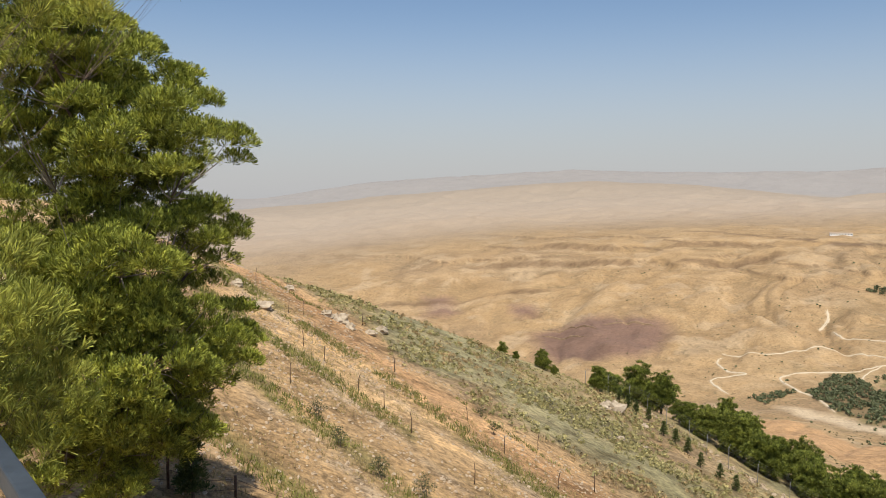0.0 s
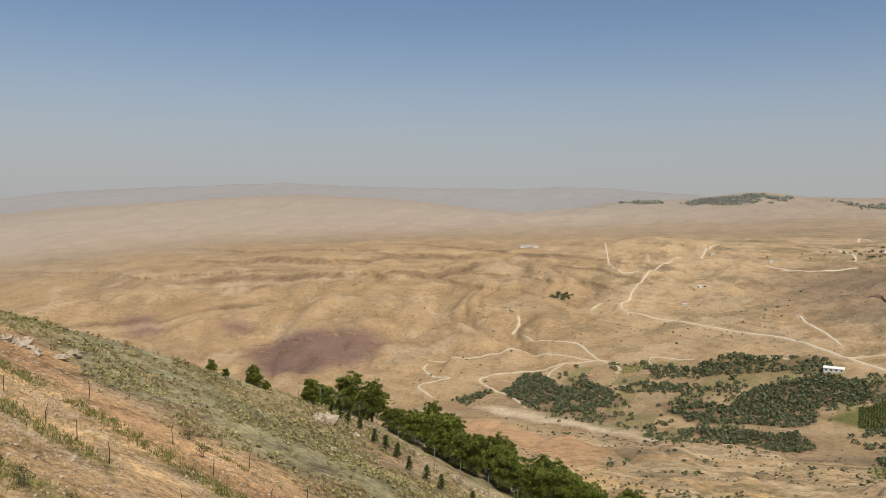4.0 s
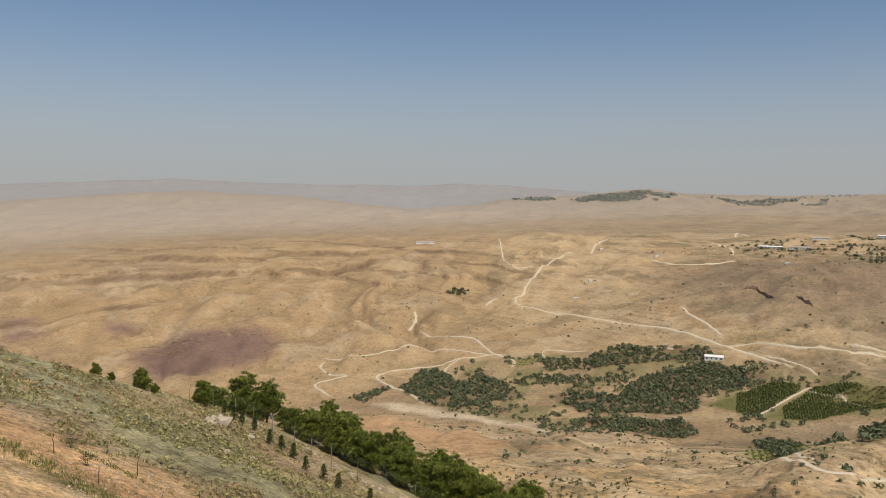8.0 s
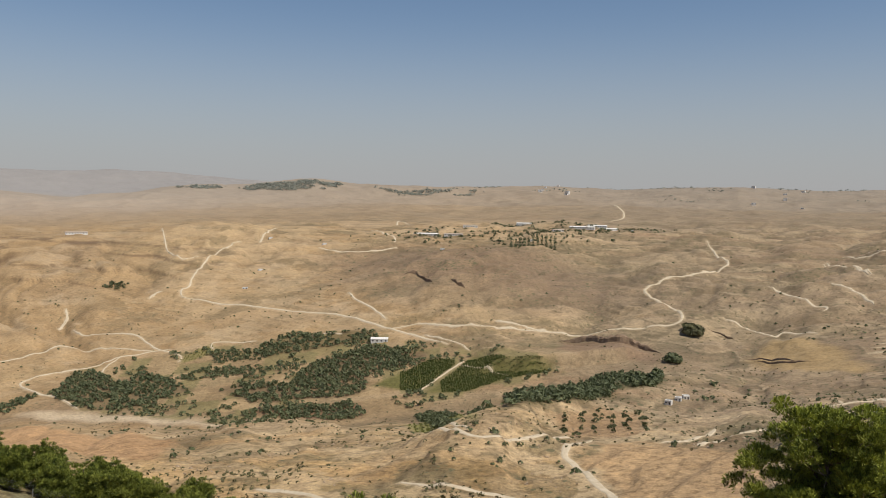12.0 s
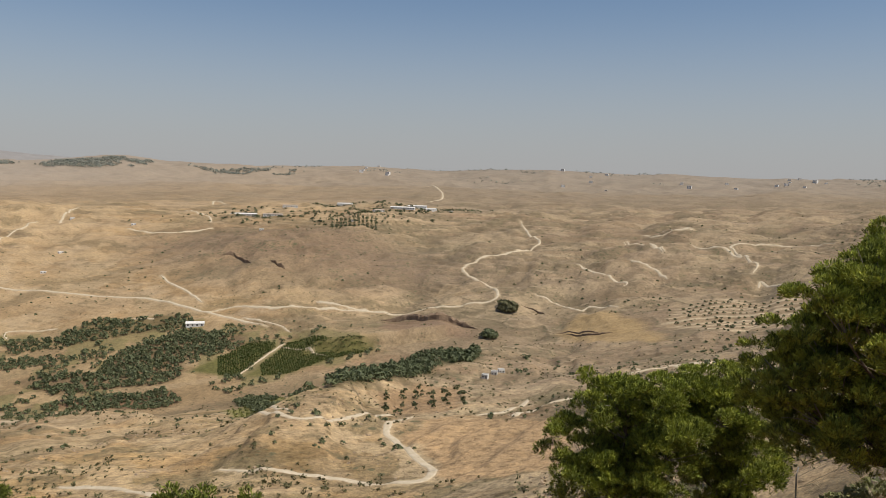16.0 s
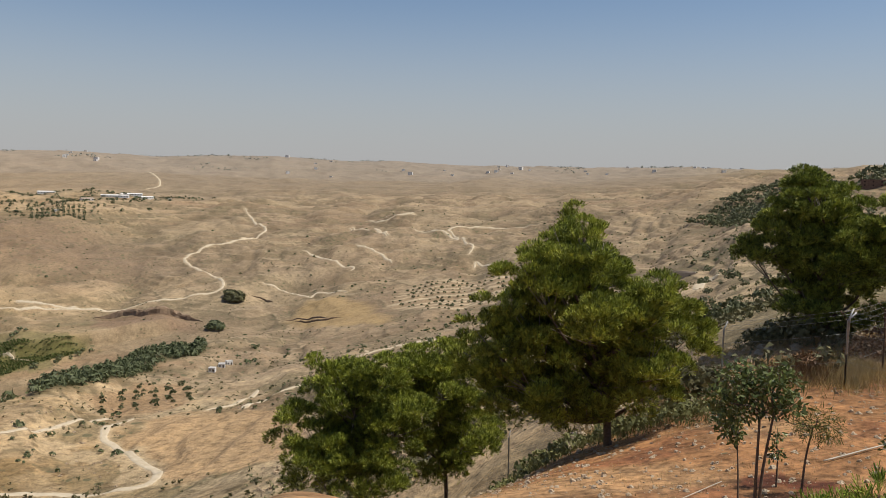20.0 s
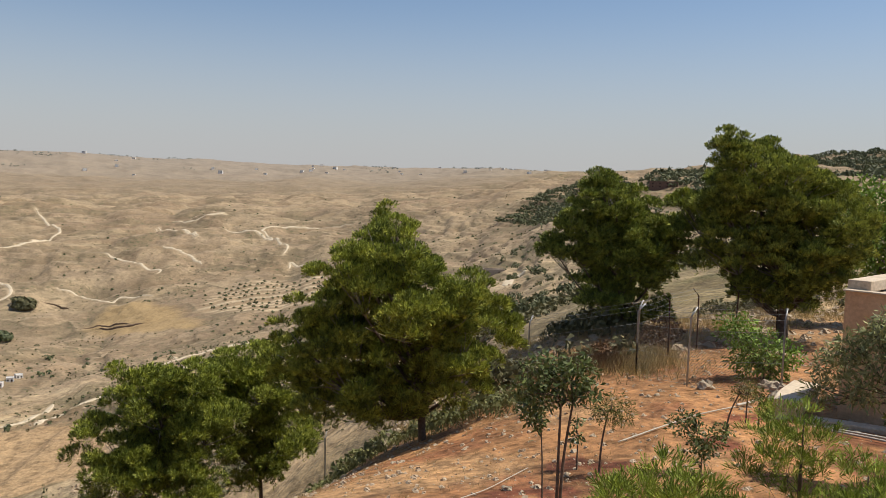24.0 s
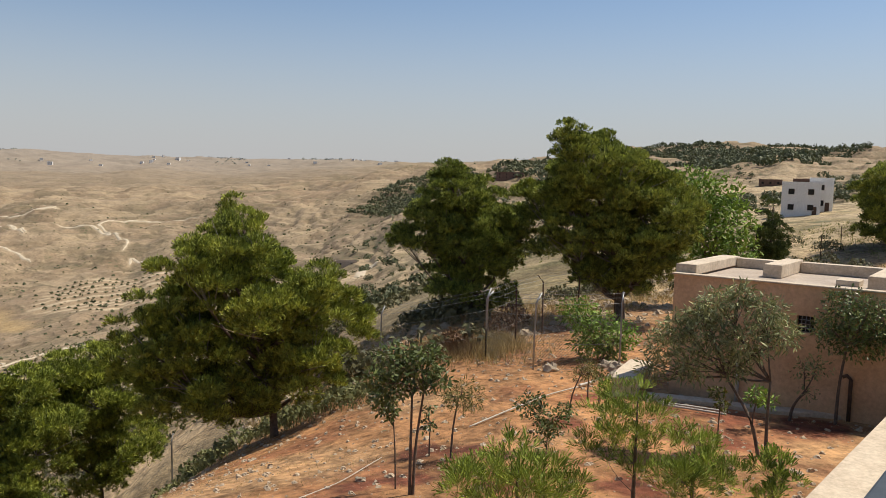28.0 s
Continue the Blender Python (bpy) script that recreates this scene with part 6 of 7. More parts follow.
pine((11.90, -6.38, -5.55), 118.2, [(-0.23, 2.11, 0.31), (-0.53, 1.75, 0.31), (0.18, 1.86, 0.33), (-0.21, 1.54, 0.45), (-0.61, 1.31, 0.29), (0.29, 1.50, 0.29), (-0.05, 1.04, 0.31)], 0.0, 0.5, "young pine with soft light green needles", 622, 0.05, 18, 24, 12, 0.16, 0.013, M_NEEDLE_YOUNG, "young pines")
pine((10.60, -6.62, -5.44), 122.0, [(-0.02, 1.62, 0.27), (-0.21, 1.30, 0.33), (0.27, 1.36, 0.27), (0.00, 1.06, 0.42), (-0.36, 1.01, 0.27), (0.52, 1.14, 0.25)], 0.0, 0.45, "young bushy pine with light green needles", 623, 0.05, 18, 24, 12, 0.16, 0.013, M_NEEDLE_YOUNG, "young pines")
pine((10.39, -7.81, -5.41), 126.9, [(0.05, 1.41, 0.19), (-0.07, 1.20, 0.23), (0.13, 1.10, 0.23), (-0.06, 0.89, 0.21)], 0.0, 0.3, "small young pine with light green needles", 624, 0.04, 8, 32, 12, 0.16, 0.02, M_NEEDLE_YOUNG, "young pines")
leafy_tree((43.91, -27.86, -7.20), 122.4, [(-1.17, 7.15, 1.57), (0.18, 6.56, 1.79), (1.01, 4.84, 2.01), (-0.87, 4.73, 1.72), (0.11, 3.17, 1.79), (1.68, 3.28, 1.44), (-1.84, 5.99, 1.22)], [(0, 0.0), (0.2, 0.6)], "tall light green leafy tree behind the building", 631, name="garden_tree", mat=M_LEAF_BRIGHT, size=0.34, slim=0.4, thick=0.12, count=60, category="tree", group="")
pine((46.74, -34.34, -6.75), 126.3, [(-0.32, 5.69, 0.40), (-0.24, 4.84, 0.64), (-0.29, 3.98, 0.88), (-0.04, 3.18, 1.12), (-0.33, 2.23, 1.28), (0.21, 1.89, 1.28)], 0.0, 0.6, "dark pointed conifer behind the building", 632, 0.12, 8, 40, 7, 0.25, 0.05, M_CYPRESS)
pine((50.38, -48.60, -3.88), 134.0, [(-1.75, 3.64, 1.93), (-0.31, 4.32, 2.89), (-1.23, 1.54, 2.17), (0.61, 1.43, 2.89)], 0.0, 1.5, "green pine on the grassy knoll", 633, 0.16, 9, 40, 7, 0.34, 0.06, M_NEEDLE_DARK)

# ---- the western flank: tilled rows, scrub, boundary fence and pine row ----
def row_pine(seed, label):
    rng = np.random.default_rng(seed)
    lobes = [(rng.normal() * 0.5, 2.0 + 0.9 * k * 0.62, 1.5 - 0.14 * k + 0.2 * rng.random()) for k in range(7)]
    lobes += [(s * (1.0 + 0.4 * rng.random()), 2.0 + 1.7 * rng.random(), 1.0) for s in (-1, 1, -1, 1)]
    return pine((0, 0, -60), 20, lobes, 0.2, 1.1, label, seed, 0.13, 8, 26, 6, 0.32, 0.065, M_NEEDLE_ROW, "pine row along the fence", 0)


SLOPE_PINES = [(29.3, 28.7, 1.08), (30.8, 27.1, 0.97), (33.0, 26.0, 0.93), (33.7, 23.3, 1.18), (35.3, 48.5, 1.44), (34.7, 43.9, 1.45), (33.8, 39.5, 1.31), (31.5, 33.5, 1.02), (33.6, 31.4, 0.97), (37.0, 27.4, 1.15), (36.9, 54.7, 1.46)]
row_kinds = [row_pine(700 + k, "bushy green pine in the row along the fence") for k in range(4)]
row_line = [(24, 118), (30, 107), (34, 100), (38, 94), (43, 87), (48, 80), (52, 73), (55, 66)]
spots = [(7.7, 103.5, 0.32), (9.4, 103.5, 0.22), (12.9, 104, 0.55), (14.4, 104, 0.25), (20.3, 105.5, 0.62)]
rng = np.random.default_rng(77)
for i, (x, y) in enumerate(bent(row_line, 26)):
    spots.append((x + rng.normal() * 0.5, y + rng.normal() * 0.5, 0.92 + 0.16 * rng.normal() + (0.25 if i == 5 else 0)))
    if i > 7:
        spots.append((x + 3.4 + rng.normal() * 0.6, y + 3.0 + rng.normal() * 0.6, 0.98 + 0.12 * rng.normal()))
spots += SLOPE_PINES
for i, (x, y, k) in enumerate(spots):
    z = ground_at(x, y)
    if i < 4:
        ob = row_kinds[i]
        ob.matrix_basis = pose(x, y, z - 0.1 - 1.1 * k, 0, 0, 80 * i) @ Matrix.Scale(k, 4)
    else:
        ob = copy_thing(row_kinds[i % 4], pose(0, 0, 0))
        ob.matrix_basis = pose(x, y, z - 0.1 - 0.6 * k, 0, 0, rng.uniform(0, 360)) @ Matrix.Scale(k, 4)
fence([(19.5, 110), (24, 105), (26.7, 99), (29, 95), (30.5, 89.8), (32.4, 86.4), (35, 83), (38.5, 78.5), (42, 73), (45, 67)], 2.3, 3.6, "galvanised chain-link fence with bent tops along the slope", 41, pitch=0.22)


def young_cypress(x, y, tall, label, group="young conifers"):
    rng = np.random.default_rng(int(x * 91 + y * 17) % 9999)
    tree = thing("young_conifer", (x, y, ground_at(x, y)), label, "tree", group)
    put("trunk", tube_mesh("trunk", [(0, 0, -0.2), (0, 0, tall * 0.5), (0, 0, tall * 0.95)], [tall * 0.03, tall * 0.02, 0.004], M_BARK, 5), tree)
    lobes = [(0, 0, tall * (0.15 + 0.75 * k / 6), tall * (0.20 - 0.024 * k)) for k in range(7)]
    put("crown", brush_mesh("crown", needle_tufts(rng, lobes, 16, 22, 6, tall * 0.10, tall * 0.018, 0.6), M_CYPRESS), tree)
    return tree


for x, y in ((22.8, 103.9), (23.2, 100.9), (23.6, 98.7), (24.8, 97.1), (24.9, 90.8), (25.8, 89.3), (26.6, 87.3), (26.6, 82.9), (27.4, 79.4), (28.3, 77.5), (30.5, 74.5)):
    young_cypress(x, y, 1.5 + 0.25 * rng.random(), "small dark green conifer planted beside the fence")
# scrub and dry tussocks
px, py = rng.uniform(-22, 62, 40000), rng.uniform(35, 128, 40000)
r, az = np.hypot(px, py), np.degrees(np.arctan2(px, py))
past = (px + 13) * 0.70 + (py - 87) * 0.71
lim = np.interp(az, [-13, 6, 12, 18, 23, 30], [98, 112, 112, 100, 88, 82])
past = past + 4.0 * fractal(px, py, 12, 4, 161) + 1.6 * rng.normal(size=len(px))
keep = (past > 1.0) & (r < lim) & (az < 32) & (fractal(px, py, 5, 3, 455) + 0.3 * rng.normal(size=len(px)) > 0.02)
px, py = px[keep], py[keep]
dry = fractal(px, py, 16, 4, 451) + 0.25 * rng.normal(size=len(px)) > 0.22
grove("scrub", px[~dry], py[~dry], 0.21, M_SCRUB, "grey-green low scrub covering the slope", "scrub", 21, 10, 0.4, 0.42)
grass(px[~dry], py[~dry], 0.34, M_SCRUB, "grey-green grass among the scrub", 35, 6, 0.022)
grove("scrub", px[dry], py[dry], 0.18, M_SCRUB_DRY, "dry reddish-brown tussocks among the scrub", "scrub", 22, 9, 0.35, 0.45)
grass(px[dry], py[dry], 0.36, M_SCRUB_DRY, "dry brown grass among the scrub", 36, 7, 0.022)
# tilled ground: stones, grass along the terraces
px, py = rng.uniform(-30, 20, 26000), rng.uniform(32, 98, 26000)
past = (px + 13) * 0.70 + (py - 87) * 0.71
keep = (past < -1) & (np.degrees(np.arctan2(px, py)) > -20) & (fractal(px, py, 6, 3, 461) > -0.2)
px, py, past = px[keep], py[keep], past[keep]
row = (past + 11.4 + 0.6 * np.sin(px * 0.3)) / 7.4
near = np.abs(row - np.round(row)) * 7.4
pick = (near < 1.0) | (rng.random(len(px)) < 0.30)
pick |= rng.random(len(px)) < 0.35
stones(px[pick], py[pick], 0.03, 0.20, M_STONE, "loose pale stones on tilled soil", 23)
px, py = rng.uniform(-30, 20, 40000), rng.uniform(32, 98, 40000)
past = (px + 13) * 0.70 + (py - 87) * 0.71
row = (past + 9.4 + 0.6 * np.sin(px * 0.3)) / 7.4
near = np.abs(row - np.round(row)) * 7.4
keep = (past < -3) & (near < 1.1) & (fractal(px, py, 7, 3, 471) > -0.25) & (np.degrees(np.arctan2(px, py)) > -20)
grass(px[keep], py[keep], 0.38, M_GRASS, "strips of green and yellow grass between the rows", 24, 5, 0.03)
px, py = rng.uniform(-28, 14, 16000), rng.uniform(26, 92, 16000)
past = (px + 13) * 0.70 + (py - 87) * 0.71
keep = (past < -6) & (fractal(px, py, 5, 3, 481) > 0.0)
grass(px[keep], py[keep], 0.28, M_STRAW, "thin dry straw-coloured grass on the slope", 25, 5, 0.02)


def stake(x, y, tall):
    ob = new("stake", tube_mesh("stake", [(0, 0, -0.3), (0.02 * rng.normal(), 0.02 * rng.normal(), tall * 0.6), (0.05 * rng.normal(), 0.05 * rng.normal(), tall)], [0.03, 0.03, 0.025], M_STAKE, 6))
    ob.location = (x, y, ground_at(x, y))
    return tagged(ob, "rusty steel stake in the tilled slope", "stake", "stakes in tilled rows")


for x, y in ((-10, 54), (-9, 63), (-6, 59), (-4, 69), (-2, 54), (2, 49), (2, 63), (-13, 77), (-14, 75), (-12, 89), (-11, 71), (-4, 57), (-19, 84), (-8, 83), (8, 55), (-11, 65), (4.5, 58), (-16, 70), (7.5, 63), (11, 58)):
    stake(x, y, 1.15 + 0.25 * rng.random())
for x, y, k, label in ((-7.5, 49.0, 1.0, "young olive tree with a dark dug bed"), (-5.8, 45.9, 0.85, "small olive bush on the tilled slope"), (-3.3, 43.6, 0.95, "small grey-green olive bush"), (-0.9, 43.0, 1.05, "bushy young olive at the edge of the rows"),
                       (3.2, 66, 0.7, "young olive sapling beside a stake"), (4.0, 62.4, 0.8, "thin olive sapling in the tilled row")):
    leafy_tree((x, y, ground_at(x, y)), 0, [(-0.25 * k, 0.8 * k, 0.34 * k), (0.3 * k, 0.75 * k, 0.34 * k), (0, 1.1 * k, 0.36 * k), (0.05, 0.5 * k, 0.3 * k)], [(0, -0.08), (0.05, 0.12)], label, int(900 + x * 7), "olive_bush", 300, 0.11, 0.3, 0.03, M_OLIVE, None, "young olives", "bush")
for x, y, s, label in ((20.0, 94.6, 1.35, "large white boulder on the scrub slope"), (18.9, 94.0, 0.9, "white boulder leaning on a larger one"), (18.2, 92.2, 0.6, "small white boulder in the scrub"), (22.8, 91.3, 0.6, "rounded pale boulder in the scrub"), (17.8, 80.3, 0.45, "pale stone in the grass"), (20.2, 80.0, 0.4, "pale stone in the scrub"),
                       (-10.1, 80.4, 1.0, "pale rock outcrop on the tilled slope"), (-11.2, 79.8, 0.8, "cracked pale rock on the slope"), (-8.8, 79.0, 0.7, "pale rock beside the tilled row"), (-7.0, 80.3, 0.6, "light rock on the slope"), (-6.1, 83.3, 0.8, "pale rock at the edge of the scrub"), (-16.2, 86.9, 0.6, "pale rock near the crest"),
                       (-15.9, 73.1, 0.9, "flat pale rock ledge"), (-16.7, 71.6, 0.8, "broken pale rock ledge"), (-19.3, 77.5, 0.7, "flat white rock on the crest")):
    boulder(x, y, s, label, int(1300 + x * 13 + y))
px, py = rng.uniform(20, 50, 5000), rng.uniform(62, 112, 5000)
d = np.min([np.hypot(px - a, py - b) for a, b in bent([(24.5, 106), (27.6, 99.6), (30, 95.4), (31.5, 90.3), (33.4, 87), (36, 83.5), (39.5, 79), (43, 73.5), (46, 67.5)], 60)], axis=0)
stones(px[d < 1.0], py[d < 1.0], 0.12, 0.5, M_STONE, "line of pale rubble along the fence", 26)
# barbed wire posts below the terrace
posts = [(-14.5, 31.5), (-11.1, 33.0), (-8.8, 34.7), (-5.0, 36.0)]
wire = thing("barbed_wire_fence", (posts[0][0], posts[0][1], ground_at(*posts[0])), "rusty barbed wire fence below the terrace pine", "fence")
tops = []
for (x, y), h in zip(posts, (1.8, 2.9, 0.95, 0.9)):
    z = ground_at(x, y)
    o = np.array(wire.location)
    put("post", tube_mesh("post", [np.array((x, y, z - 0.4)) - o, np.array((x, y, z + h)) - o], 0.06, M_STAKE, 6), wire)
    tops.append(np.array((x, y, z)) - o)
for a, b in zip(tops[:-1], tops[1:]):
    for h in (0.35, 0.8):
        put("strand", tube_mesh("strand", bent([a + (0, 0, h), (a + b) / 2 + (0, 0, h - 0.25), b + (0, 0, h)], 9), 0.012, M_STAKE, 3), wire)
young_cypress(-10.1, 33.0, 2.6, "narrow dark cypress beside the wire fence", "")

# ---- the garden: stone building, fence, walls, pipes ----
def wall_run(name, points, wide, high, mat, label, category, sink=0.4):
    c = bent(points, max(8, int(bent(points, None)[1] / 0.4)))
    d = np.gradient(c, axis=0)
    d /= np.linalg.norm(d, axis=1)[:, None]
    s = np.stack([d[:, 1], -d[:, 0]], 1) * wide / 2
    z = height(c[:, 0], c[:, 1])
    n = len(c)
    rows = [np.column_stack([c + s * k, z + h]) for k, h in ((-1, -sink), (-1, high - 0.03), (-0.88, high), (0.88, high), (1, high - 0.03), (1, -sink))]
    v = np.concatenate(rows)
    f = [(k * n + i, k * n + i + 1, (k + 1) * n + i + 1, (k + 1) * n + i) for k in range(5) for i in range(n - 1)]
    f += [tuple(k * n for k in range(6)), tuple(k * n + n - 1 for k in range(6))[::-1]]
    return tagged(new(name, mesh_from(name, v, f, mat)), label, category)


hall = thing("stone_building", (21.9, -12.8, -6.25), "low pink plastered building with flat roof and cream parapet", "building")
hall.rotation_euler = (0, 0, math.atan2(-0.64, -0.77))
LONG, DEEP, TOP = 10.5, 4.6, 3.65
# walls with a true opening for each window
for lo, hi in (((0, -0.3, -0.6), (0.69, 0, TOP)), ((0.69, -0.3, -0.6), (1.09, 0, 2.42)), ((0.69, -0.3, 2.85), (1.09, 0, TOP)), ((1.09, -0.3, -0.6), (3.48, 0, TOP)), ((3.48, -0.3, -0.6), (3.90, 0, 2.40)), ((3.48, -0.3, 2.84), (3.90, 0, TOP)), ((3.90, -0.3, -0.6), (LONG, 0, TOP)),
               ((0, -DEEP, -0.6), (0.3, -0.3, TOP)), ((LONG - 0.3, -DEEP, -0.6), (LONG, -0.3, TOP)), ((0.3, -DEEP, -0.6), (LONG - 0.3, -DEEP + 0.3, TOP))):
    lo2, hi2 = (lo[0], -hi[1], lo[2]), (hi[0], -lo[1], hi[2])
    put("wall", box_mesh("wall", lo2, hi2, M_PLASTER), hall)
put("roof", box_mesh("roof", (0.3, 0.3, TOP - 0.26), (LONG - 0.3, DEEP - 0.3, TOP - 0.06), M_ROOF), hall, "dusty flat roof")
for lo, hi in (((-0.06, -0.07, TOP), (LONG, 0.26, TOP + 0.05)), ((-0.06, 0.27, TOP), (0.55, DEEP + 0.06, TOP + 0.30)), ((0.56, DEEP - 0.34, TOP - 0.055), (2.0, DEEP + 0.06, TOP + 0.26)), ((2.01, 1.9, TOP - 0.055), (2.55, DEEP + 0.07, TOP + 0.34)),
               ((2.56, DEEP - 0.34, TOP - 0.055), (5.0, DEEP + 0.06, TOP + 0.28)), ((5.01, 0.75, TOP - 0.055), (5.5, DEEP + 0.07, TOP + 0.34)), ((5.51, 0.75, TOP - 0.055), (LONG + 0.06, 1.1, TOP + 0.28))):
    put("parapet", box_mesh("parapet", lo, hi, M_COPING, 0.025), hall, "cream stone parapet")
put("roof_hatch", box_mesh("roof_hatch", (4.1, 1.5, TOP - 0.055), (4.7, 2.2, TOP + 0.10), M_COPING, 0.02), hall, "pale roof hatch")
for x0, x1, z0, z1 in ((0.69, 1.09, 2.42, 2.85), (3.48, 3.90, 2.40, 2.84)):
    w = put("window", box_mesh("window", (x0, 0.16, z0), (x1, 0.19, z1), M_GLASS), hall, "small dark barred window")
    for lo, hi in (((x0 - 0.07, -0.035, z0 - 0.08), (x1 + 0.07, 0.05, z0 - 0.004)), ((x0 - 0.07, -0.03, z1 + 0.004), (x1 + 0.07, 0.05, z1 + 0.07)), ((x0 - 0.07, -0.03, z0), (x0 - 0.004, 0.05, z1)), ((x1 + 0.004, -0.03, z0), (x1 + 0.07, 0.05, z1))):
        put("frame", box_mesh("frame", lo, hi, M_PLASTER), w)
    for k in range(1, 4):
        put("bar", tube_mesh("bar", [(x0 + (x1 - x0) * k / 4, 0.03, z0), (x0 + (x1 - x0) * k / 4, 0.03, z1)], 0.012, M_ZINC, 5), w)
        put("bar", tube_mesh("bar", [(x0, 0.045, z0 + (z1 - z0) * k / 4), (x1, 0.045, z0 + (z1 - z0) * k / 4)], 0.012, M_ZINC, 5), w)
put("downpipe", tube_mesh("downpipe", [(2.0, -0.07, 0.0), (2.0, -0.07, 1.3)], 0.06, M_PIPE, 8), hall, "white downpipe")
put("downpipe", tube_mesh("downpipe", [(4.9, -0.06, 0.0), (4.9, -0.06, 1.3), (4.8, -0.06, 1.4), (4.7, -0.06, 1.35)], 0.05, M_STAKE, 8), hall, "dark bent pipe")
wall_run("garden_kerb", [(24.4, -13.2), (22.9, -12.0), (21.6, -11.2)], 0.75, 0.55, M_COPING, "low cream stone wall end beside the building", "wall")
wall_run("garden_kerb", [(21.2, -11.7), (20.2, -13.0), (19.2, -14.6), (18.2, -16.4), (17.2, -18.4)], 0.42, 0.14, M_COPING, "long cream kerb before the building", "kerb")


def ground_pipe(points, rad, label, lift=0.04):
    c = bent(points, 24)
    z = height(c[:, 0], c[:, 1]) + lift + rad
    ob = new("pipe", tube_mesh("pipe", np.column_stack([c, z]), rad, M_PIPE, 6))
    return tagged(ob, label, "pipe", "irrigation pipes")


ground_pipe([(20.5, -6.2), (21.4, -7.6), (22.6, -9.1), (23.3, -10.5)], 0.021, "white irrigation pipe lying across the red earth")
ground_pipe([(16.0, -1.4), (17.3, -2.5), (19.0, -3.6)], 0.010, "thin white hose on the red earth")
ground_pipe([(20.4, -11.6), (19.9, -12.0), (19.1, -12.9)], 0.03, "white pipe beside the kerb")
ground_pipe([(20.1, -11.5), (19.6, -11.9), (18.8, -12.7)], 0.03, "second white pipe beside the kerb")
ground_pipe([(23.4, -10.6), (23.8, -11.3)], 0.045, "short pale pipe end on the ground")
fence([(37.5, 7.0), (37.8, 3.6), (36.2, -2.0), (33.6, -6.2), (30.5, -9.8)], 2.5, 5.2, "galvanised chain-link fence running down the slope", 42)
fence([(30.5, -9.8), (25.9, -10.9), (25.5, -13.0)], 2.4, 4.6, "chain-link fence between garden and scrub", 43)
fence([(30.5, -9.8), (32.7, -11.8), (35.5, -14.6), (38.0, -19.0)], 2.4, 3.2, "chain-link fence with dark posts behind the garden", 44, mat=M_STAKE)
# straw heap, rocks, dry grass
px, py = rng.normal(33.6, 0.7, 900), rng.normal(-9.2, 0.5, 900)
grass(px, py, 0.6, M_RUST, "heap of rusty brown dry brush by the fence", 27, 7, 0.015, "dry_brush")
grove("dry_brush", np.array([33.3, 33.9, 34.3]), np.array([-9.2, -9.5, -9.9]), 0.62, M_RUST, "rusty brown heap of dry brush by the fence corner", "brush", 51, 260, 0.1, 0.09)
grove("dry_brush", np.array([35.8, 36.6, 37.2]), np.array([-12.2, -12.9, -13.4]), 0.7, M_RUST, "dark brown dry brush outside the fence", "brush", 52, 220, 0.2, 0.1)
px, py = rng.normal(33.5, 1.6, 1500), rng.normal(-10.4, 1.0, 1500)
grass(px, py, 0.5, M_STRAW, "pale dry grass beside the fence corner", 28, 6, 0.012)
px, py = rng.uniform(10, 40, 9000), rng.uniform(-18, 4, 9000)
keep = fractal(px, py, 4, 3, 491) > 0.02
grass(px[keep], py[keep], 0.10, M_STRAW, "short dry straw on the red earth", 29, 5, 0.006)
px, py = rng.uniform(10, 40, 4200), rng.uniform(-18, 4, 4200)
stones(px, py, 0.015, 0.11, M_STONE, "small pale stones on the red earth", 30)
px, py = rng.normal(0, 1, 1600), rng.normal(0, 1, 1600)
k = rng.random(1600)
px, py = 30 + 7.5 * k + px * 1.1, -6.5 + 11 * k + py * 1.1 + 0.9
grove("fence_scrub", px[::8], py[::8], 0.30, M_WEED, "grey-green weeds along the fence", "scrub", 31, 30, 0.4, 0.2)
grass(px[::2], py[::2], 0.45, M_WEED, "tall green weeds along the fence", 32, 6, 0.015)
for x, y, s, label in ((26.5, -10.9, 0.34, "pale rock at the foot of a fence post"), (19.1, -6.9, 0.14, "small pale stone on red earth"), (36.0, -0.8, 0.6, "flat pale rock under the pine"), (33.5, -0.5, 0.55, "pale rock ledge beside the pine shadow"), (25.6, -13.0, 0.4, "pale rock near the low wall"), (26.3, -12.9, 0.3, "light rock near the low wall"),
                       (17.1, -2.8, 0.12, "small pale stone on the slope"), (21.5, -5.2, 0.12, "small pale stone in the garden"), (32.0, -3.4, 0.4, "pale rock at the slope's edge"), (24.5, -12.4, 0.35, "loose rock beside the low wall")):
    boulder(x, y, s, label, int(1500 + x * 13 - y * 7), "garden rocks")
# dry grass, low bushes and stones outside the fence
px, py = rng.uniform(33, 62, 9000), rng.uniform(-34, 0, 9000)
keep = ((px - 30.5) * 0.8 + (py + 9.8) * 0.6 > 2.0) & (fractal(px, py, 5, 3, 493) > 0.0)
grass(px[keep], py[keep], 0.38, M_STRAW, "yellow dry grass outside the garden fence", 45, 6, 0.016)
keep = ((px - 30.5) * 0.8 + (py + 9.8) * 0.6 > 2.0) & (fractal(px, py, 6, 3, 495) > 0.3) & (np.arange(len(px)) % 5 == 0)
grove("low_bushes", px[keep], py[keep], 0.55, M_SHRUB, "grey-green low bushes outside the fence", "bush", 46, 60, 0.5, 0.16)
px, py = rng.uniform(33, 62, 1500), rng.uniform(-34, 0, 1500)
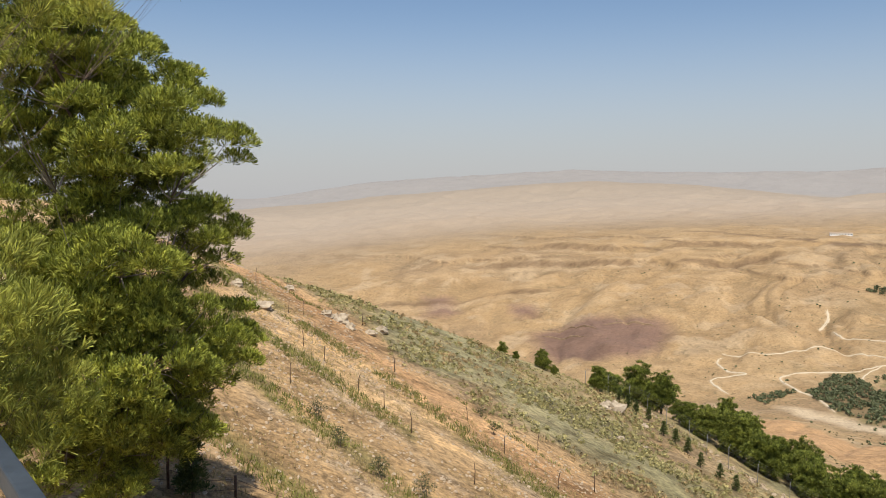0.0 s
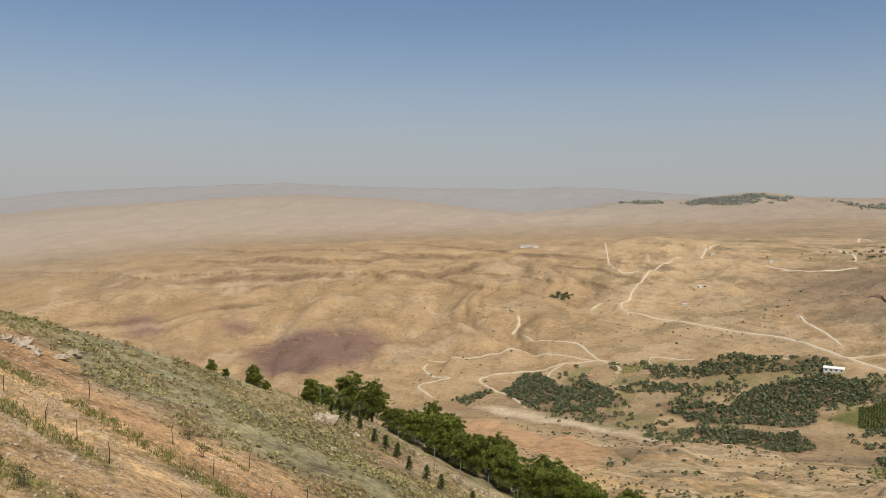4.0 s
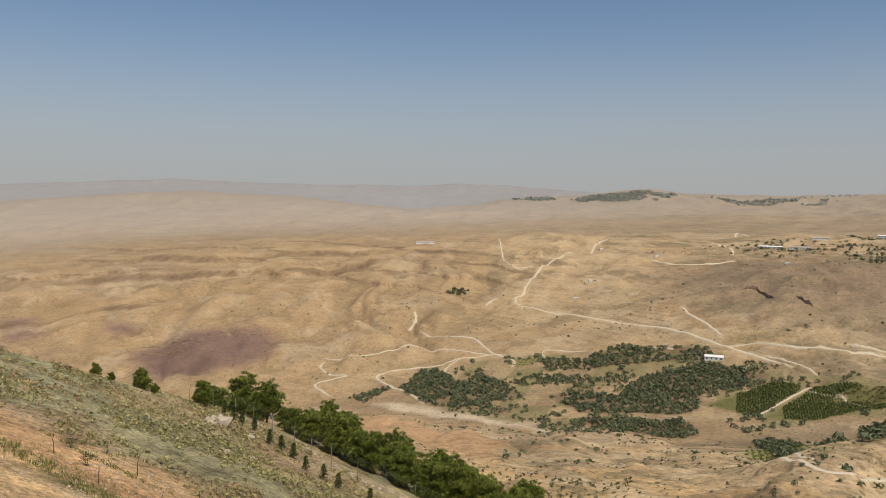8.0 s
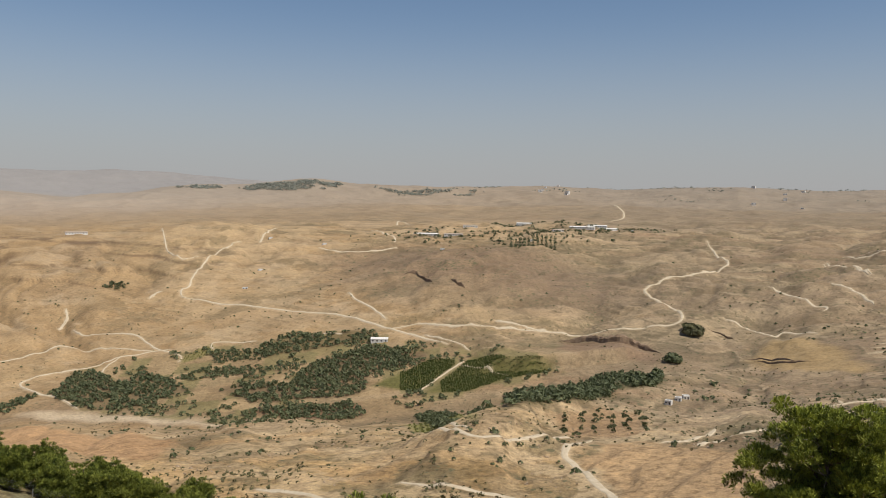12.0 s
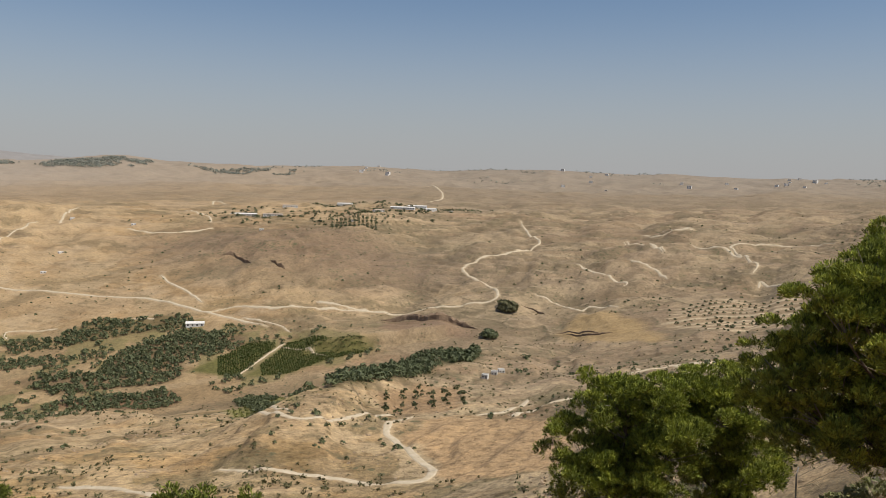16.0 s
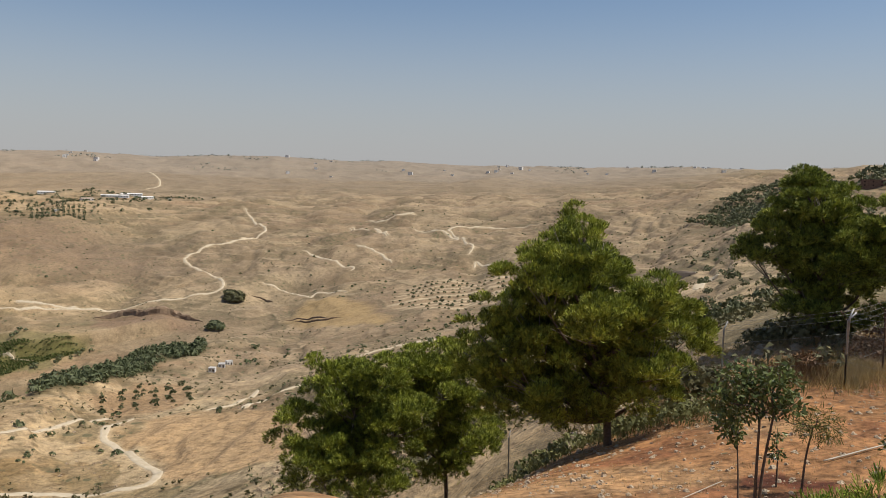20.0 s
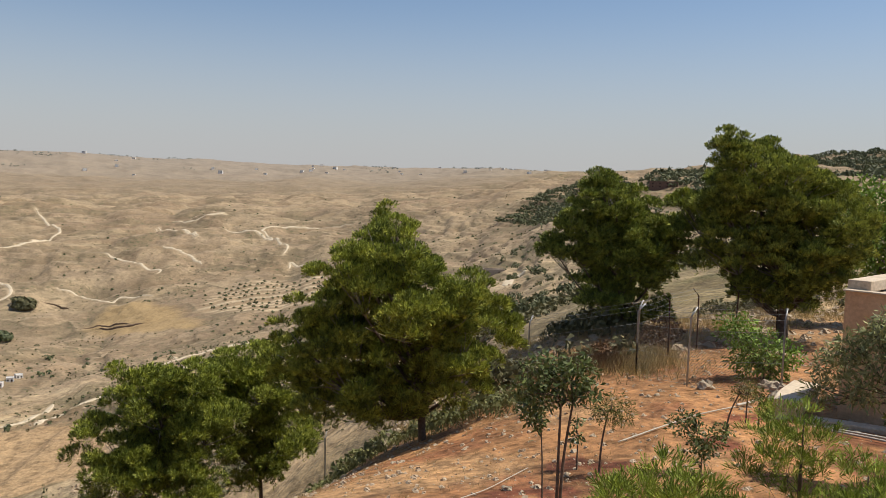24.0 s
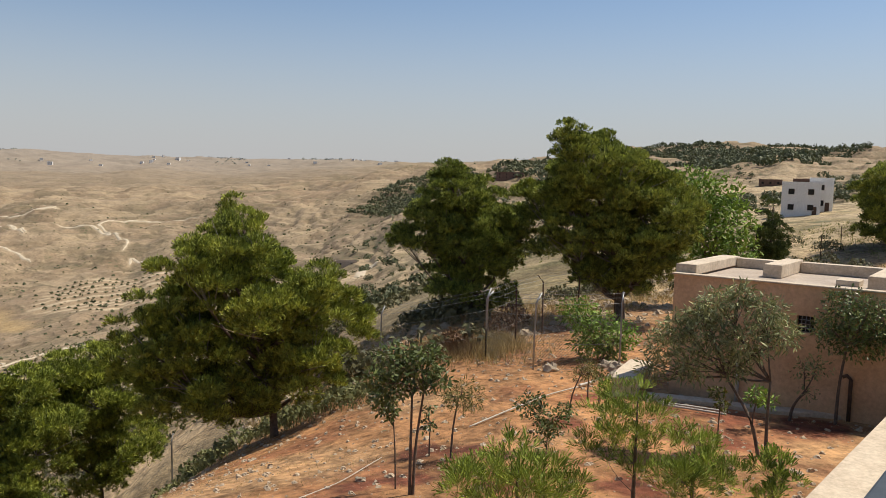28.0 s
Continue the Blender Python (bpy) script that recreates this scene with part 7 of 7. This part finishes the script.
stones(px, py, 0.06, 0.4, M_STONE, "pale stones outside the garden fence", 47)
# white house, shed and knoll behind the garden
house(150.5, -117.5, 128.0, 7.7, 8, 2, "white two-storey concrete house on the hillside", 2, None, 2.5, "white_house", 3.3)
house(154.6, -125.8, 129.3, 4.9, 6, 2, "white upper wing of the hillside house", 1, None, 2.5, "white_house", 3.4)
house(393, -287, 126, 12, 6, 1, "dark brown shed with a flat roof on the terrace", 3, M_SHED, 2, "shed", 3.1)
house(352, -278, 128.4, 13, 6, 1, "low dark building behind the white house", 3, M_SHED, 2, "shed", 3.0)
px, py = rng.normal(51, 9, 2600), rng.normal(-56, 9, 2600)
grass(px, py, 0.35, M_GRASS, "yellow-green grass on the knoll", 33, 5, 0.02)
px, py = np.append(rng.normal(47, 5, 40), rng.normal(56, 5, 40)), np.append(rng.normal(-36, 4, 40), rng.normal(-40, 4, 40))
grove("ravine_bushes", px[::2], py[::2], 0.65, M_SHRUB, "grey-green bushes in the ravine", "bush", 34, 220, 0.4, 0.10)
for x, y in ((53.5, -45.5), (52.7, -43.1)):
    stake(x, y, 1.7)

# ---- the viewing terrace: floor, wall, apron and railing ----
RUN = np.array((0.599, -0.801))
OUT = np.array((0.801, 0.599))


def strip(name, a0, a1, o0, o1, z0, z1, mat, bevel=0.0):
    """A box along the terrace edge: from a0 to a1 along it, o0 to o1 outwards."""
    me = box_mesh(name, (a0, o0, z0), (a1, o1, z1), mat, bevel)
    me.transform(Matrix(((RUN[0], OUT[0], 0, 0), (RUN[1], OUT[1], 0, 0), (0, 0, 1, 0), (0, 0, 0, 1))))
    me.flip_normals()
    return me


tagged(new("terrace_floor", strip("terrace_floor", -14, 22, -9, 0.64, -1.85, -1.60, M_COPING)), "cream stone terrace floor", "floor", kind="structure")
tagged(new("terrace_wall", strip("terrace_wall", -14, 22, -9, 0.60, -8.0, -1.855, M_COPING)), "cream stone retaining wall", "wall", kind="structure")
apron = tagged(new("pavement", strip("pavement", 9, 40, 0.61, 3.55, -6.2, -4.93, M_COPING, 0.02)), "cream concrete apron at the foot of the terrace", "pavement", kind="structure")
rail = thing("railing", (0, 0, 0), "blue-grey painted steel railing of the terrace", "railing")
put("top_rail", strip("top_rail", -6, 8, 0.448, 0.49, -0.612, -0.562, M_RAIL, 0.006), rail)
put("middle_rail", strip("middle_rail", -6, 8, 0.455, 0.485, -1.04, -1.0, M_RAIL, 0.004), rail)
put("lower_rail", strip("lower_rail", -6, 8, 0.455, 0.485, -1.46, -1.42, M_RAIL, 0.004), rail)
for k in range(-3, 5):
    put("post", strip("post", 2 * k - 0.03, 2 * k + 0.03, 0.45, 0.488, -1.60, -0.62, M_RAIL, 0.004), rail)
